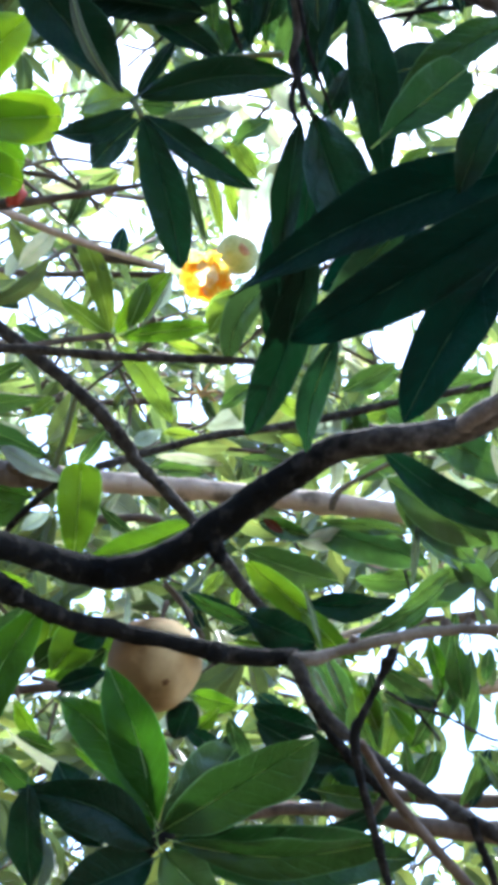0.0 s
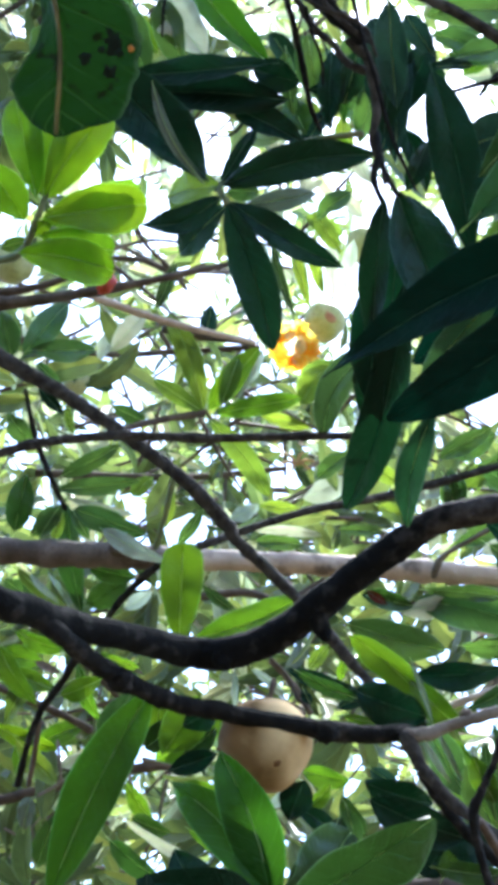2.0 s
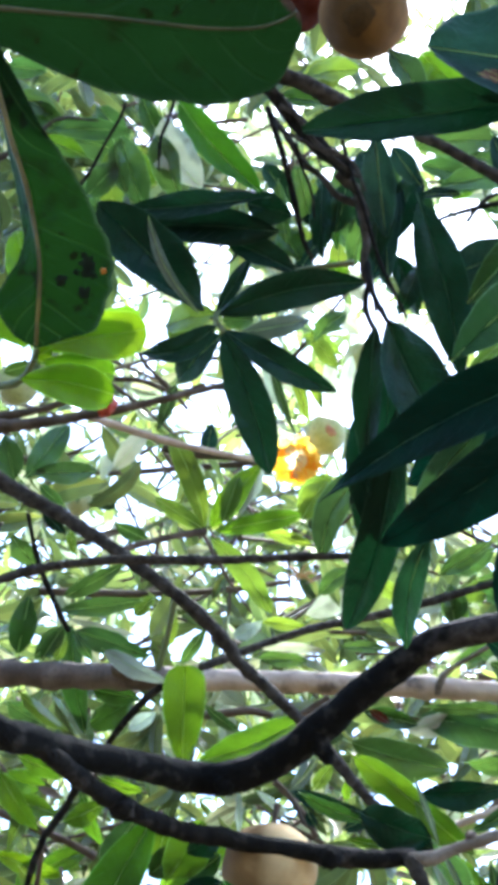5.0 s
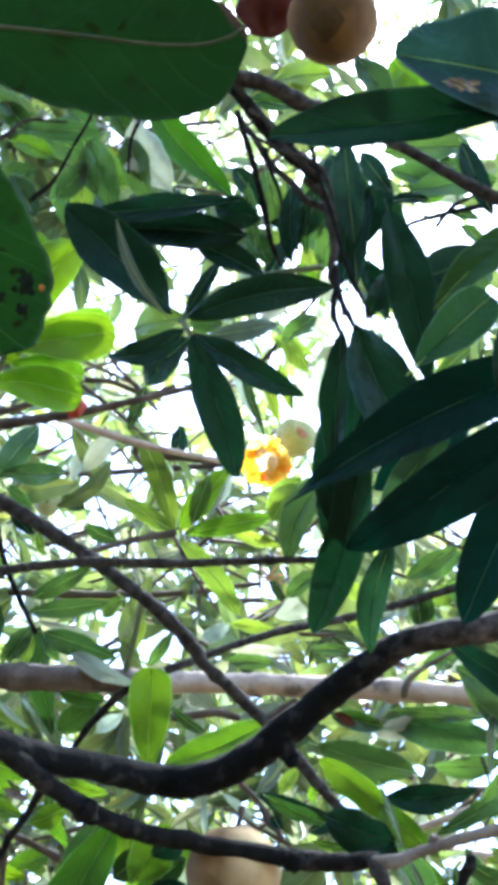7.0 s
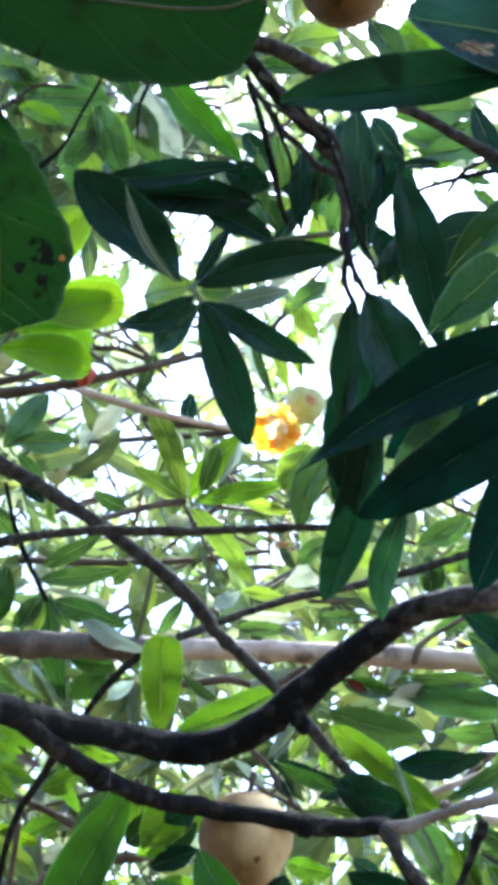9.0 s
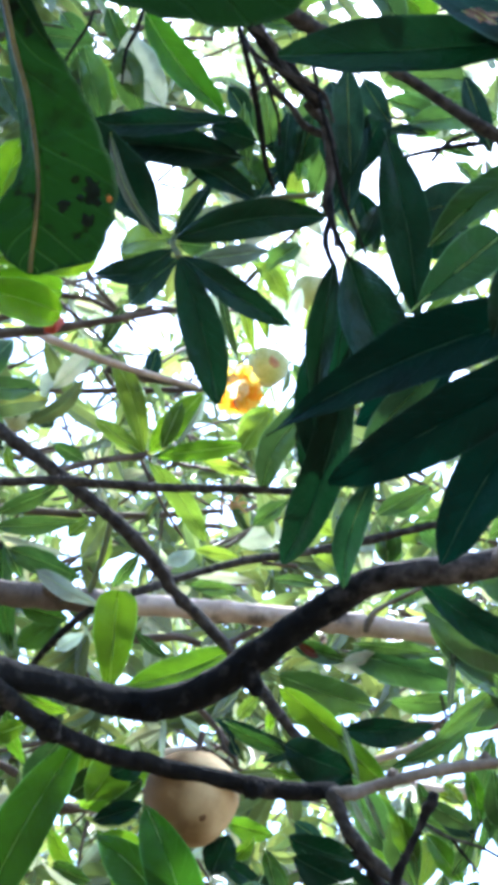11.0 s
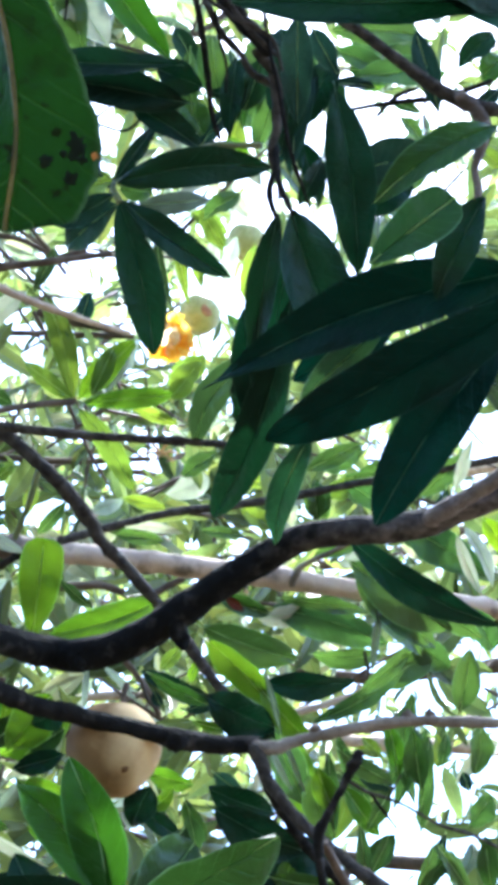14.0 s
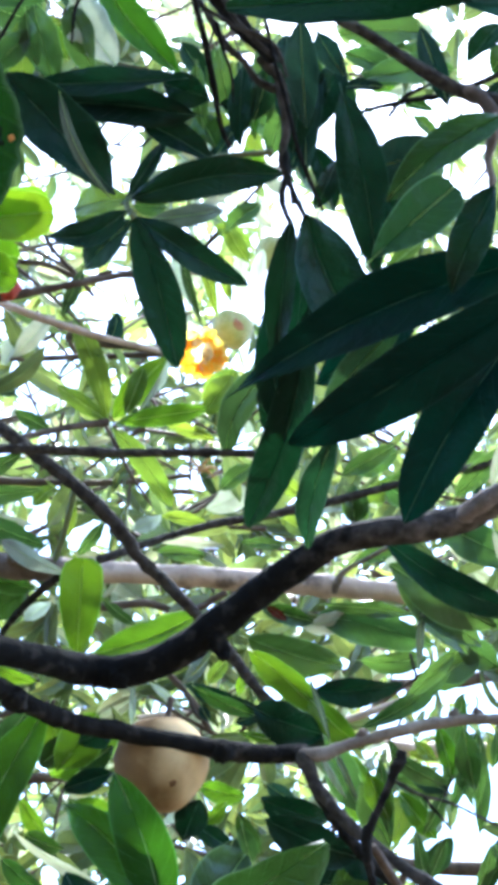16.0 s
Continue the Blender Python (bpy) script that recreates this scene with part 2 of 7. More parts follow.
RUST = plain("rust_spot", (0.30, 0.13, 0.015), (0.46, 0.22, 0.03), 300, 0.6, 0.3, through=0.4)
RIB = plain("leaf_rib", (0.42, 0.56, 0.22), (0.52, 0.64, 0.30), 60, 0.5, 0.2, through=0.6, speck=0.0)
# Rib darkened to go with the leaves painted in shade.
RIB_IN_SHADE = plain("shade_dark_rib", (0.05, 0.11, 0.06), (0.08, 0.14, 0.08), 60, 0.5, 0.2, through=0.3, speck=0.0)
RIB_DULL = plain("dull_rib", (0.045, 0.058, 0.026), (0.10, 0.10, 0.05), 60, 0.55, 0.2, through=0.2)
RIB_YELLOW = plain("yellow_rib", (0.085, 0.066, 0.014), (0.22, 0.165, 0.04), 120, 0.55, 0.2, through=0.3)
# Brown left blending to cream right: shading put into the skin colour.
SKIN = plain("cream_fruit_skin_shaded_left", (0.13, 0.074, 0.028), (0.25, 0.145, 0.060), 16, 0.8, 0.05, 0.0005, through=0.10, speck=0.06, outer=((0.53, 0.335, 0.14), (0.68, 0.48, 0.25), -0.006, 0.034))
SKIN_HIGH = plain("blotched_fruit_skin", (0.14, 0.066, 0.016), (0.23, 0.125, 0.038), 16, 0.85, 0.05, 0.0005, through=0.08, speck=0.06, mottle=(0.05, 0.026, 0.009), patch=0.50)
SKIN_GREEN = plain("green_fruit_skin", (0.47, 0.48, 0.18), (0.62, 0.61, 0.34), 30, 0.45, 0.15, 0.001, mottle=(0.46, 0.28, 0.14), through=0.22, patch=0.62)
RED_BROWN = plain("red_brown_skin", (0.045, 0.0075, 0.0035), (0.085, 0.017, 0.007), 40, 0.85, 0.3, 0.001)
FLESH = plain("orange_flesh", (1.0, 0.50, 0.012), (1.0, 0.68, 0.03), 120, 0.35, 0.6, 0.003, through=0.65, speck=0.12)
FLESH_YELLOW = plain("yellow_flesh", (1.0, 0.74, 0.06), (1.0, 0.86, 0.20), 120, 0.3, 0.6, 0.003, through=0.65, speck=0.1)
PULP = plain("pale_pulp_glare", (0.95, 0.80, 0.45), (0.97, 0.90, 0.70), 90, 0.3, 0.4, 0.002, through=0.6, speck=0.1)
RED = plain("red_fruit_skin", (0.40, 0.025, 0.010), (0.52, 0.06, 0.02), 50, 0.45, 0.2, 0.001, through=0.25)
BLUSH = plain("reddish_blush", (0.42, 0.17, 0.09), (0.55, 0.30, 0.16), 90, 0.6, 0.2)
BRUISE = plain("soft_bruise", (0.034, 0.021, 0.008), (0.075, 0.040, 0.013), 60, 0.85, 0.2)
STAIN = plain("brown_stain", (0.12, 0.058, 0.022), (0.19, 0.10, 0.042), 90, 0.7, 0.3)
WITHER = plain("withered_leaf", (0.10, 0.072, 0.064), (0.30, 0.22, 0.19), 60, 0.7, 0.3, through=0.2)
DRY = plain("dry_brown", (0.50, 0.29, 0.12), (0.66, 0.43, 0.21), 60, 0.7, 0.3, through=0.2)
ROT = plain("rotten_patch", (0.003, 0.006, 0.002), (0.006, 0.012, 0.004), 400, 0.8, 0.3)
EARTH = plain("earth", (0.05, 0.038, 0.025), (0.10, 0.075, 0.045), 3, 0.95, 0.6, 0.02, mottle=(0.05, 0.07, 0.02))


# ---- building blocks ----
def part(name, bm, material, parent, label=""):
    me = bpy.data.meshes.new(name)
    bm.to_mesh(me)
    bm.free()
    me.materials.append(material)
    for f in me.polygons:
        f.use_smooth = True
    ob = new(name, me)
    ob.parent = parent
    if label:
        tagged(ob, label)
    return ob


def spline(pts, steps=6):
    """A smooth line through points of (x, y, z, radius)."""
    p = [Vector(q) for q in pts]
    p = [p[0] * 2 - p[1]] + p + [p[-1] * 2 - p[-2]]
    res = []
    for i in range(1, len(p) - 2):
        a, b, c, d = p[i - 1], p[i], p[i + 1], p[i + 2]
        for k in range(steps):
            t = k / steps
            res.append(0.5 * ((2 * b) + (c - a) * t + (2 * a - 5 * b + 4 * c - d) * t * t + (3 * b - a - 3 * c + d) * t ** 3))
    res.append(p[-2])
    return res


def tube(bm, pts, sides=10, steps=6, rough=0.06, seed=0.0, nodes=0.0):
    line = spline(pts, steps)
    grain = 0.55 / max(0.002, sorted(p[3] for p in pts)[len(pts) // 2])
    rings = []
    prev = None
    run = 0.0
    for i, q in enumerate(line):
        c = q.to_3d()
        nxt = line[min(i + 1, len(line) - 1)].to_3d()
        bef = line[max(i - 1, 0)].to_3d()
        run += (c - bef).length
        d = (nxt - bef).normalized()
        side = d.orthogonal().normalized() if prev is None else (prev - d * prev.dot(d)).normalized()
        prev = side
        up = d.cross(side)
        r = max(q[3], 0.0004)
        r *= 1 + nodes * max(0.0, math.sin(run / 0.02 + seed + 2 * noise.noise(Vector((run * 9, seed, 0))))) ** 14
        ring = []
        for k in range(sides):
            a = 2 * math.pi * k / sides
            w = side * math.cos(a) + up * math.sin(a)
            q3 = (c + w * r) * grain + Vector((seed, 0, 0))
            b = r * (1 + rough * (1.9 * noise.noise(q3) + 0.8 * noise.noise(q3 * 2.7) + 0.7 * noise.noise(q3 * 5.5)))
            ring.append(bm.verts.new(c + w * b))
        rings.append(ring)
    for a, b in zip(rings, rings[1:]):
        for k in range(sides):
            bm.faces.new((a[k], a[(k + 1) % sides], b[(k + 1) % sides], b[k]))
    # rounded ends
    for ring, a, c in ((rings[0][::-1], line[0], line[1]), (rings[-1], line[-1], line[-2])):
        out = (a - c).to_3d().normalized()
        mid = a.to_3d()
        cap = [bm.verts.new(mid + (v.co - mid) * 0.65 + out * a[3] * 0.45) for v in ring]
        for k in range(sides):
            bm.faces.new((ring[k], ring[(k + 1) % sides], cap[(k + 1) % sides], cap[k]))
        bm.faces.new(cap)


SEED = [0]


def branch(parent, name, material, *pts, rough=0.09, nodes=0.16, label=""):
    SEED[0] += 1
    bm = bmesh.new()
    big = max(p[3] for p in pts) > 0.008
    tube(bm, pts, 22 if big else 9, 16 if big else 6, rough, SEED[0] * 3.7, nodes)
    return part(name, bm, material, parent, label)


def blade_width(s, blunt):
    return (s ** 0.72) * ((1 - s) ** blunt) / ((0.72 / (0.72 + blunt)) ** 0.72 * (blunt / (0.72 + blunt)) ** blunt)


def blade(bm, base, tip, width, face, roll=0.0, bend=0.06, fold=0.18, sway=0.0, ripple=0.03, blunt=0.62, n=12, m=3, seed=0.0, twist=0.0, lop=1.0):
    """A leaf blade from base to tip. Returns the midrib's line and the blade's normal."""
    uvl = bm.loops.layers.uv.get("UVMap") or bm.loops.layers.uv.new("UVMap")
    base, tip = Vector(base), Vector(tip)
    axis = tip - base
    ln = axis.length
    ax = axis / ln
    nor = (face - ax * face.dot(ax))
    nor = nor.normalized() if nor.length > 1e-4 else ax.orthogonal().normalized()
    nor = Matrix.Rotation(radians(roll), 3, ax) @ nor
    side = ax.cross(nor)
    grid, rib = [], []
    for i in range(n + 1):
        s = i / n
        c = base + axis * s + nor * (bend * ln * math.sin(math.pi * s)) + side * (sway * ln * math.sin(math.pi * s))
        rib.append(c)
        w = width * 0.5 * (blade_width(min(max(s, 0.004), 0.996), blunt))
        row = []
        turn = Matrix.Rotation(twist * (s - 0.45), 3, ax)
        across, off = turn @ side, turn @ nor
        for j in range(-m, m + 1):
            v = j / m
            rip = ripple * width * noise.noise(Vector((s * 4.2 + seed, v * 1.3, seed * 1.7)))
            edge = 1 + 0.05 * noise.noise(Vector((s * 6 + seed * 2.3, 4.0 if v > 0 else 9.0, seed)))
            if v > 0:
                edge *= 1 - (1 - lop) * (1.25 - 0.75 * s)
            row.append(bm.verts.new(c + across * (v * w * edge) + off * (fold * abs(v) * w + rip * (0.3 + abs(v)))))
        grid.append(row)
    for i in range(n):
        for j in range(2 * m):
            f = bm.faces.new((grid[i][j], grid[i + 1][j], grid[i + 1][j + 1], grid[i][j + 1]))
            for lp, (a, b) in zip(f.loops, ((i, j), (i + 1, j), (i + 1, j + 1), (i, j + 1))):
                lp[uvl].uv = (a / n, b / (2 * m))
    # the crease along the midrib
    for i in range(n):
        bm.edges.get((grid[i][m], grid[i + 1][m])).smooth = False
    return rib, nor


FACE = Vector((0.0, -0.80, -0.60))


def leaf(parent, material, rib_material, base, tip, width, roll=0.0, bend=0.08, sway=0.0, fold=0.34, blunt=0.82, ripple=0.16, twist=None, rib=0.0065, lop=1.0, label=""):
    """One leaf of a tree: the blade with its own midrib and stalk."""
    SEED[0] += 1
    bm = bmesh.new()
    line, nor = blade(bm, base, tip, width, FACE, roll, bend, fold, sway, ripple, blunt, 18, 4, SEED[0] * 1.31,
                     0.9 * math.sin(SEED[0] * 2.7) if twist is None else twist, lop)
    ob = part("leaf", bm, material, parent, label)
    bm = bmesh.new()
    r = width * rib
    k = len(line)
    stalk = line[0] + (line[0] - line[1]).normalized() * width * 0.22
    tube(bm, [(*stalk, r * 1.5)] + [(*(c + nor * r * 0.25), r * (1.25 - 1.05 * i / k)) for i, c in enumerate(line)][::3], 6, 2, 0.0)
    part("midrib", bm, rib_material, ob)
    return ob


def broad_leaf(parent, material, rib_material, line, one, other, back, rib, label=""):
    """A wide near leaf along its midrib, with the half widths of either side and how far one side folds back."""
    one, other, back = ([(w, 0, 0, 0) for w in q] for q in (one, other, back))
    mid = spline([(*q, 0) for q in line], 7)
    one, other, back = ([max(0.0, q[0]) for q in spline(w, 7)] for w in (one, other, back))
    SEED[0] += 1
    seed = SEED[0] * 1.31
    bm = bmesh.new()
    uvl = bm.loops.layers.uv.new("UVMap")
    rows, m, n = [], 6, len(mid) - 1
    for i, q in enumerate(mid):
        c = q.to_3d()
        ax = (mid[min(i + 1, n)] - mid[max(i - 1, 0)]).to_3d().normalized()
        nor = (FACE - ax * FACE.dot(ax)).normalized()
        side = ax.cross(nor)
        row = []
        for j in range(-m, m + 1):
            v = j / m
            w = one[i] if v > 0 else other[i]
            rip = 0.05 * (one[i] + other[i]) * noise.noise(Vector((i * 0.22 + seed, v * 1.6, seed)))
            wavy = 1 + 0.05 * noise.noise(Vector((i * 0.5, 3.0 if v > 0 else 8.0, seed)))
            lift = -back[i] * v if v > 0 else 0.10 * abs(v) * w
            row.append(bm.verts.new(c + side * v * w * wavy + nor * (lift + rip * abs(v) - 0.06 * math.sin(abs(v) * math.pi) * w)))
        rows.append(row)
    for i in range(n):
        for j in range(2 * m):
            f = bm.faces.new((rows[i][j], rows[i + 1][j], rows[i + 1][j + 1], rows[i][j + 1]))
            for lp, (a, b) in zip(f.loops, ((i, j), (i + 1, j), (i + 1, j + 1), (i, j + 1))):
                lp[uvl].uv = (a / n, b / (2 * m))
    ob = part("leaf", bm, material, parent, label)
    bm = bmesh.new()
    tube(bm, [(*(q.to_3d() + FACE * rib * 0.2), rib * (1.2 - 0.9 * i / n)) for i, q in enumerate(mid)][::4], 8, 3, 0.12)
    part("midrib", bm, rib_material, ob)
    return ob


def empty(name, at, label, category, group="", kind=""):
    ob = new(name)
    ob.location = at
    bpy.context.view_layer.update()
    return tagged(ob, label, category, group, kind)


def keep_place(ob):
    """Lets the parts of an Empty be given in world places."""
    inv = Matrix.Translation(-Vector(ob.location))
    for ch in ob.children:
        ch.matrix_parent_inverse = inv


def fruit_body(center, radius, up, tall=1.0, lumps=0.02, ridge=0.0, seed=0.0, taper=0.12, us=28, vs=18):
    """A fruit, narrower to its lower end, with a faint seam. up: to the stalk."""
    bm = bmesh.new()
    up = Vector(up).normalized()
    a = up.orthogonal().normalized()
    b = up.cross(a)
    rows = []
    for i in range(vs + 1):
        th = math.pi * i / vs
        row = []
        for k in range(us):
            ph = 2 * math.pi * k / us
            d = a * (math.sin(th) * math.cos(ph)) + b * (math.sin(th) * math.sin(ph))
            h = math.cos(th)
            r = radius * (1 + taper * h * (1 - abs(h)) * 1.5) * (1 + lumps * noise.noise((d + up * h) * 1.8 + Vector((seed, 0, 0))))
            r *= 1 - ridge * math.exp(-(min(abs(ph - 1.0), abs(ph - 1.0 - math.pi)) / 0.16) ** 2)
            dent = 1 - 0.12 * math.exp(-((1 - h) / 0.05))
            row.append(bm.verts.new(Vector(center) + d * r + up * (h * r * tall * dent)))
        rows.append(row)
    for p, q in zip(rows, rows[1:]):
        for k in range(us):
            bm.faces.new((p[k], q[k], q[(k + 1) % us], p[(k + 1) % us]))
    bmesh.ops.remove_doubles(bm, verts=bm.verts, dist=radius * 1e-3)
    return bm


# ---- the fruit tree ----
tree = empty("fruit_tree", (-1.0, 1.0, 0.0), "fruit tree with dark bark, long glossy leaves and cream fruit", "tree")
branch(tree, "trunk", BARK, (-1.0, 1.0, -0.05, 0.13), (-1.0, 1.0, 0.5, 0.11), (-1.02, 1.02, 1.2, 0.10), (-0.99, 1.05, 1.9, 0.09), (-1.0, 1.1, 2.8, 0.07), (-0.95, 1.2, 3.8, 0.03), rough=0.12, nodes=0)
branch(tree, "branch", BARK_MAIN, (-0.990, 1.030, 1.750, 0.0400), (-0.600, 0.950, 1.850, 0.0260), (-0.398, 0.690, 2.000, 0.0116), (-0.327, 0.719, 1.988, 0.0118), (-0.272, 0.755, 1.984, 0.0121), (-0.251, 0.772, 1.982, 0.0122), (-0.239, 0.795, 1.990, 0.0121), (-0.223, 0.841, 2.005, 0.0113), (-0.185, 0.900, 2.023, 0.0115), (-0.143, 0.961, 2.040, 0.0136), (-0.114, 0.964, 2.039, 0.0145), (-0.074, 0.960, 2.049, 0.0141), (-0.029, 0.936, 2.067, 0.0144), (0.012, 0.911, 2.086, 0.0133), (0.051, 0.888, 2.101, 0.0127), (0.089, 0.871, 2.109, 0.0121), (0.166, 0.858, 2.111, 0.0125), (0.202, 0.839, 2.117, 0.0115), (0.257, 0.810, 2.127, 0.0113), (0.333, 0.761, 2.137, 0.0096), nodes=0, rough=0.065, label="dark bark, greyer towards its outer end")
branch(tree, "branch", BARK, (-0.258, 0.765, 1.982, 0.0060), (-0.239, 0.790, 1.987, 0.0084), (-0.226, 0.825, 1.989, 0.0079), (-0.209, 0.869, 1.989, 0.0077), (-0.190, 0.911, 1.991, 0.0088), (-0.178, 0.921, 1.988, 0.0076), (-0.149, 0.947, 1.986, 0.0081), (-0.100, 0.967, 1.983, 0.0078), (-0.044, 0.983, 1.977, 0.0078), (-0.028, 0.987, 1.976, 0.0087), (0.002, 0.996, 1.975, 0.0079), (0.041, 0.999, 1.976, 0.0074), nodes=0.04, rough=0.09)
branch(tree, "branch", PALE_GREY, (0.038, 0.987, 1.970, 0.0057), (0.049, 0.988, 1.969, 0.0061), (0.059, 0.992, 1.972, 0.0057), (0.076, 0.994, 1.979, 0.0053), (0.115, 0.988, 1.987, 0.0053), (0.168, 0.984, 1.994, 0.0049), (0.211, 0.978, 1.992, 0.0049), (0.270, 0.972, 1.991, 0.0044), (0.350, 0.929, 1.995, 0.0035), nodes=0.2, rough=0.12)
branch(tree, "branch", BARK_MID, (0.038, 0.988, 1.969, 0.0071), (0.050, 0.993, 1.942, 0.0056), (0.074, 1.000, 1.913, 0.0051), (0.101, 1.003, 1.890, 0.0051), (0.127, 1.004, 1.869, 0.0059), (0.162, 1.006, 1.847, 0.0063), (0.197, 1.007, 1.827, 0.0062), (0.244, 0.998, 1.801, 0.0052), nodes=0.2, rough=0.15)
branch(tree, "twig", BARK, (0.050, 1.026, 1.952, 0.0044), (0.072, 1.046, 1.924, 0.0048), (0.101, 1.065, 1.897, 0.0044), (0.126, 1.079, 1.876, 0.0039), nodes=0.2, rough=0.13)
branch(tree, "twig", BARK, (0.099, 0.803, 1.888, 0.0039), (0.097, 0.806, 1.883, 0.0043), (0.094, 0.809, 1.879, 0.0031), (0.087, 0.818, 1.866, 0.0027), (0.077, 0.829, 1.850, 0.0031), (0.073, 0.836, 1.841, 0.0039), (0.075, 0.849, 1.822, 0.0031), (0.083, 0.867, 1.796, 0.0031), (0.090, 0.882, 1.774, 0.0031), (0.097, 0.897, 1.753, 0.0031), (0.109, 0.902, 1.708, 0.0034), nodes=0.3, rough=0.13)
branch(tree, "twig", BROWN, (0.079, 0.860, 1.844, 0.0032), (0.108, 0.926, 1.827, 0.0038), (0.135, 0.955, 1.805, 0.0042), (0.166, 0.985, 1.781, 0.0043), (0.196, 1.005, 1.753, 0.0038))
branch(tree, "twig", BROWN, (0.128, 1.085, 1.906, 0.0045), (0.118, 1.097, 1.890, 0.0035), (0.106, 1.108, 1.874, 0.0035))
branch(tree, "twig", BARK, (0.176, 0.999, 1.837, 0.0040), (0.182, 1.010, 1.822, 0.0036), (0.196, 1.030, 1.793, 0.0031))
branch(tree, "branch", BROWN, (-0.155, 1.183, 1.921, 0.0075), (-0.129, 1.192, 1.907, 0.0075), (-0.102, 1.200, 1.895, 0.0075), (-0.059, 1.201, 1.894, 0.0069), (-0.011, 1.215, 1.913, 0.0065), (0.044, 1.233, 1.926, 0.0061), (0.111, 1.246, 1.926, 0.0078), (0.179, 1.265, 1.918, 0.0096), (0.248, 1.268, 1.914, 0.0112), (0.343, 1.270, 1.911, 0.0124), nodes=0.15)
branch(tree, "branch", BARK_MID, (-0.990, 1.030, 2.300, 0.0300), (-0.600, 1.100, 2.250, 0.0220), (-0.518, 0.845, 2.449, 0.0085), (-0.368, 0.886, 2.360, 0.0082), (-0.322, 0.899, 2.331, 0.0076), (-0.268, 0.914, 2.300, 0.0071), (-0.214, 0.932, 2.265, 0.0066), (-0.167, 0.949, 2.231, 0.0066), (-0.134, 0.971, 2.207, 0.0070), (-0.114, 0.988, 2.187, 0.0074), (-0.105, 0.998, 2.176, 0.0061), (-0.062, 1.028, 2.142, 0.0057), (-0.030, 1.054, 2.112, 0.0057), (0.006, 1.076, 2.071, 0.0052), (0.031, 1.093, 2.052, 0.0043), nodes=0.15, rough=0.13)
branch(tree, "twig", BARK_MID, (-0.550, 1.000, 1.950, 0.0120), (-0.440, 0.838, 2.110, 0.0042), (-0.350, 0.849, 2.160, 0.0039), (-0.296, 0.858, 2.189, 0.0042), (-0.259, 0.865, 2.203, 0.0042), (-0.201, 0.876, 2.214, 0.0043), (-0.127, 0.892, 2.219, 0.0041), (-0.061, 0.897, 2.220, 0.0038), (-0.010, 0.901, 2.221, 0.0036), (0.023, 0.905, 2.220, 0.0031), nodes=0.25)
branch(tree, "twig", BARK_MID, (-0.151, 1.062, 2.214, 0.0041), (-0.132, 1.069, 2.225, 0.0046), (-0.110, 1.075, 2.238, 0.0042), (-0.040, 1.076, 2.261, 0.0042), (0.019, 1.075, 2.270, 0.0042), (0.078, 1.072, 2.281, 0.0042), (0.149, 1.066, 2.296, 0.0042), (0.231, 1.061, 2.312, 0.0042), (0.438, 1.045, 2.355, 0.0041), nodes=0.2)
branch(tree, "branch", PALE_MAIN, (-0.990, 1.030, 1.950, 0.0350), (-0.700, 1.200, 1.950, 0.0300), (-0.627, 1.135, 2.317, 0.0159), (-0.460, 1.152, 2.296, 0.0151), (-0.382, 1.156, 2.282, 0.0150), (-0.305, 1.156, 2.273, 0.0143), (-0.229, 1.155, 2.265, 0.0142), (-0.156, 1.163, 2.262, 0.0123), (-0.083, 1.172, 2.260, 0.0117), (-0.009, 1.180, 2.258, 0.0123), (0.076, 1.191, 2.253, 0.0117), (0.163, 1.203, 2.249, 0.0111), (0.296, 1.220, 2.241, 0.0111), (0.509, 1.252, 2.225, 0.0099), nodes=0.15, rough=0.1, label="pinkish grey peeling bark")
branch(tree, "branch", BROWN, (-0.253, 1.133, 2.263, 0.0085), (-0.234, 1.131, 2.259, 0.0079), (-0.208, 1.138, 2.253, 0.0061), nodes=0.3, rough=0.2)
branch(tree, "twig", PALE_GREY, (0.090, 1.186, 2.243, 0.0042), (0.094, 1.175, 2.249, 0.0042), (0.103, 1.164, 2.256, 0.0030), (0.141, 1.125, 2.256, 0.0025), (0.187, 1.093, 2.266, 0.0025))
branch(tree, "twig", BROWN, (-0.600, 1.400, 2.500, 0.0160), (-0.640, 1.096, 2.616, 0.0098), (-0.455, 1.086, 2.596, 0.0090), (-0.395, 1.074, 2.582, 0.0081), (-0.335, 1.060, 2.572, 0.0067), (-0.282, 1.036, 2.555, 0.0059), (-0.218, 1.042, 2.572, 0.0046), (-0.126, 1.053, 2.604, 0.0033))
branch(tree, "twig", PALE, (-0.297, 1.042, 2.563, 0.0053), (-0.260, 1.088, 2.580, 0.0048), (-0.210, 1.119, 2.581, 0.0048), (-0.159, 1.157, 2.592, 0.0042), (-0.108, 1.210, 2.620, 0.0036))
branch(tree, "twig", BROWN, (-0.222, 1.190, 2.633, 0.0058), (-0.179, 1.198, 2.627, 0.0065), (-0.136, 1.205, 2.623, 0.0058), (-0.108, 1.211, 2.619, 0.0044))
branch(tree, "twig", BROWN, (-0.500, 1.244, 2.711, 0.0054), (-0.414, 1.283, 2.706, 0.0055), (-0.327, 1.325, 2.717, 0.0048), (-0.221, 1.373, 2.757, 0.0049), (-0.114, 1.378, 2.762, 0.0041))
branch(tree, "twig", BROWN, (-0.427, 1.079, 2.604, 0.0062), (-0.393, 1.080, 2.607, 0.0055), (-0.362, 1.079, 2.611, 0.0048), (-0.330, 1.076, 2.619, 0.0041), (-0.295, 1.067, 2.634, 0.0028), (-0.267, 1.065, 2.640, 0.0021))
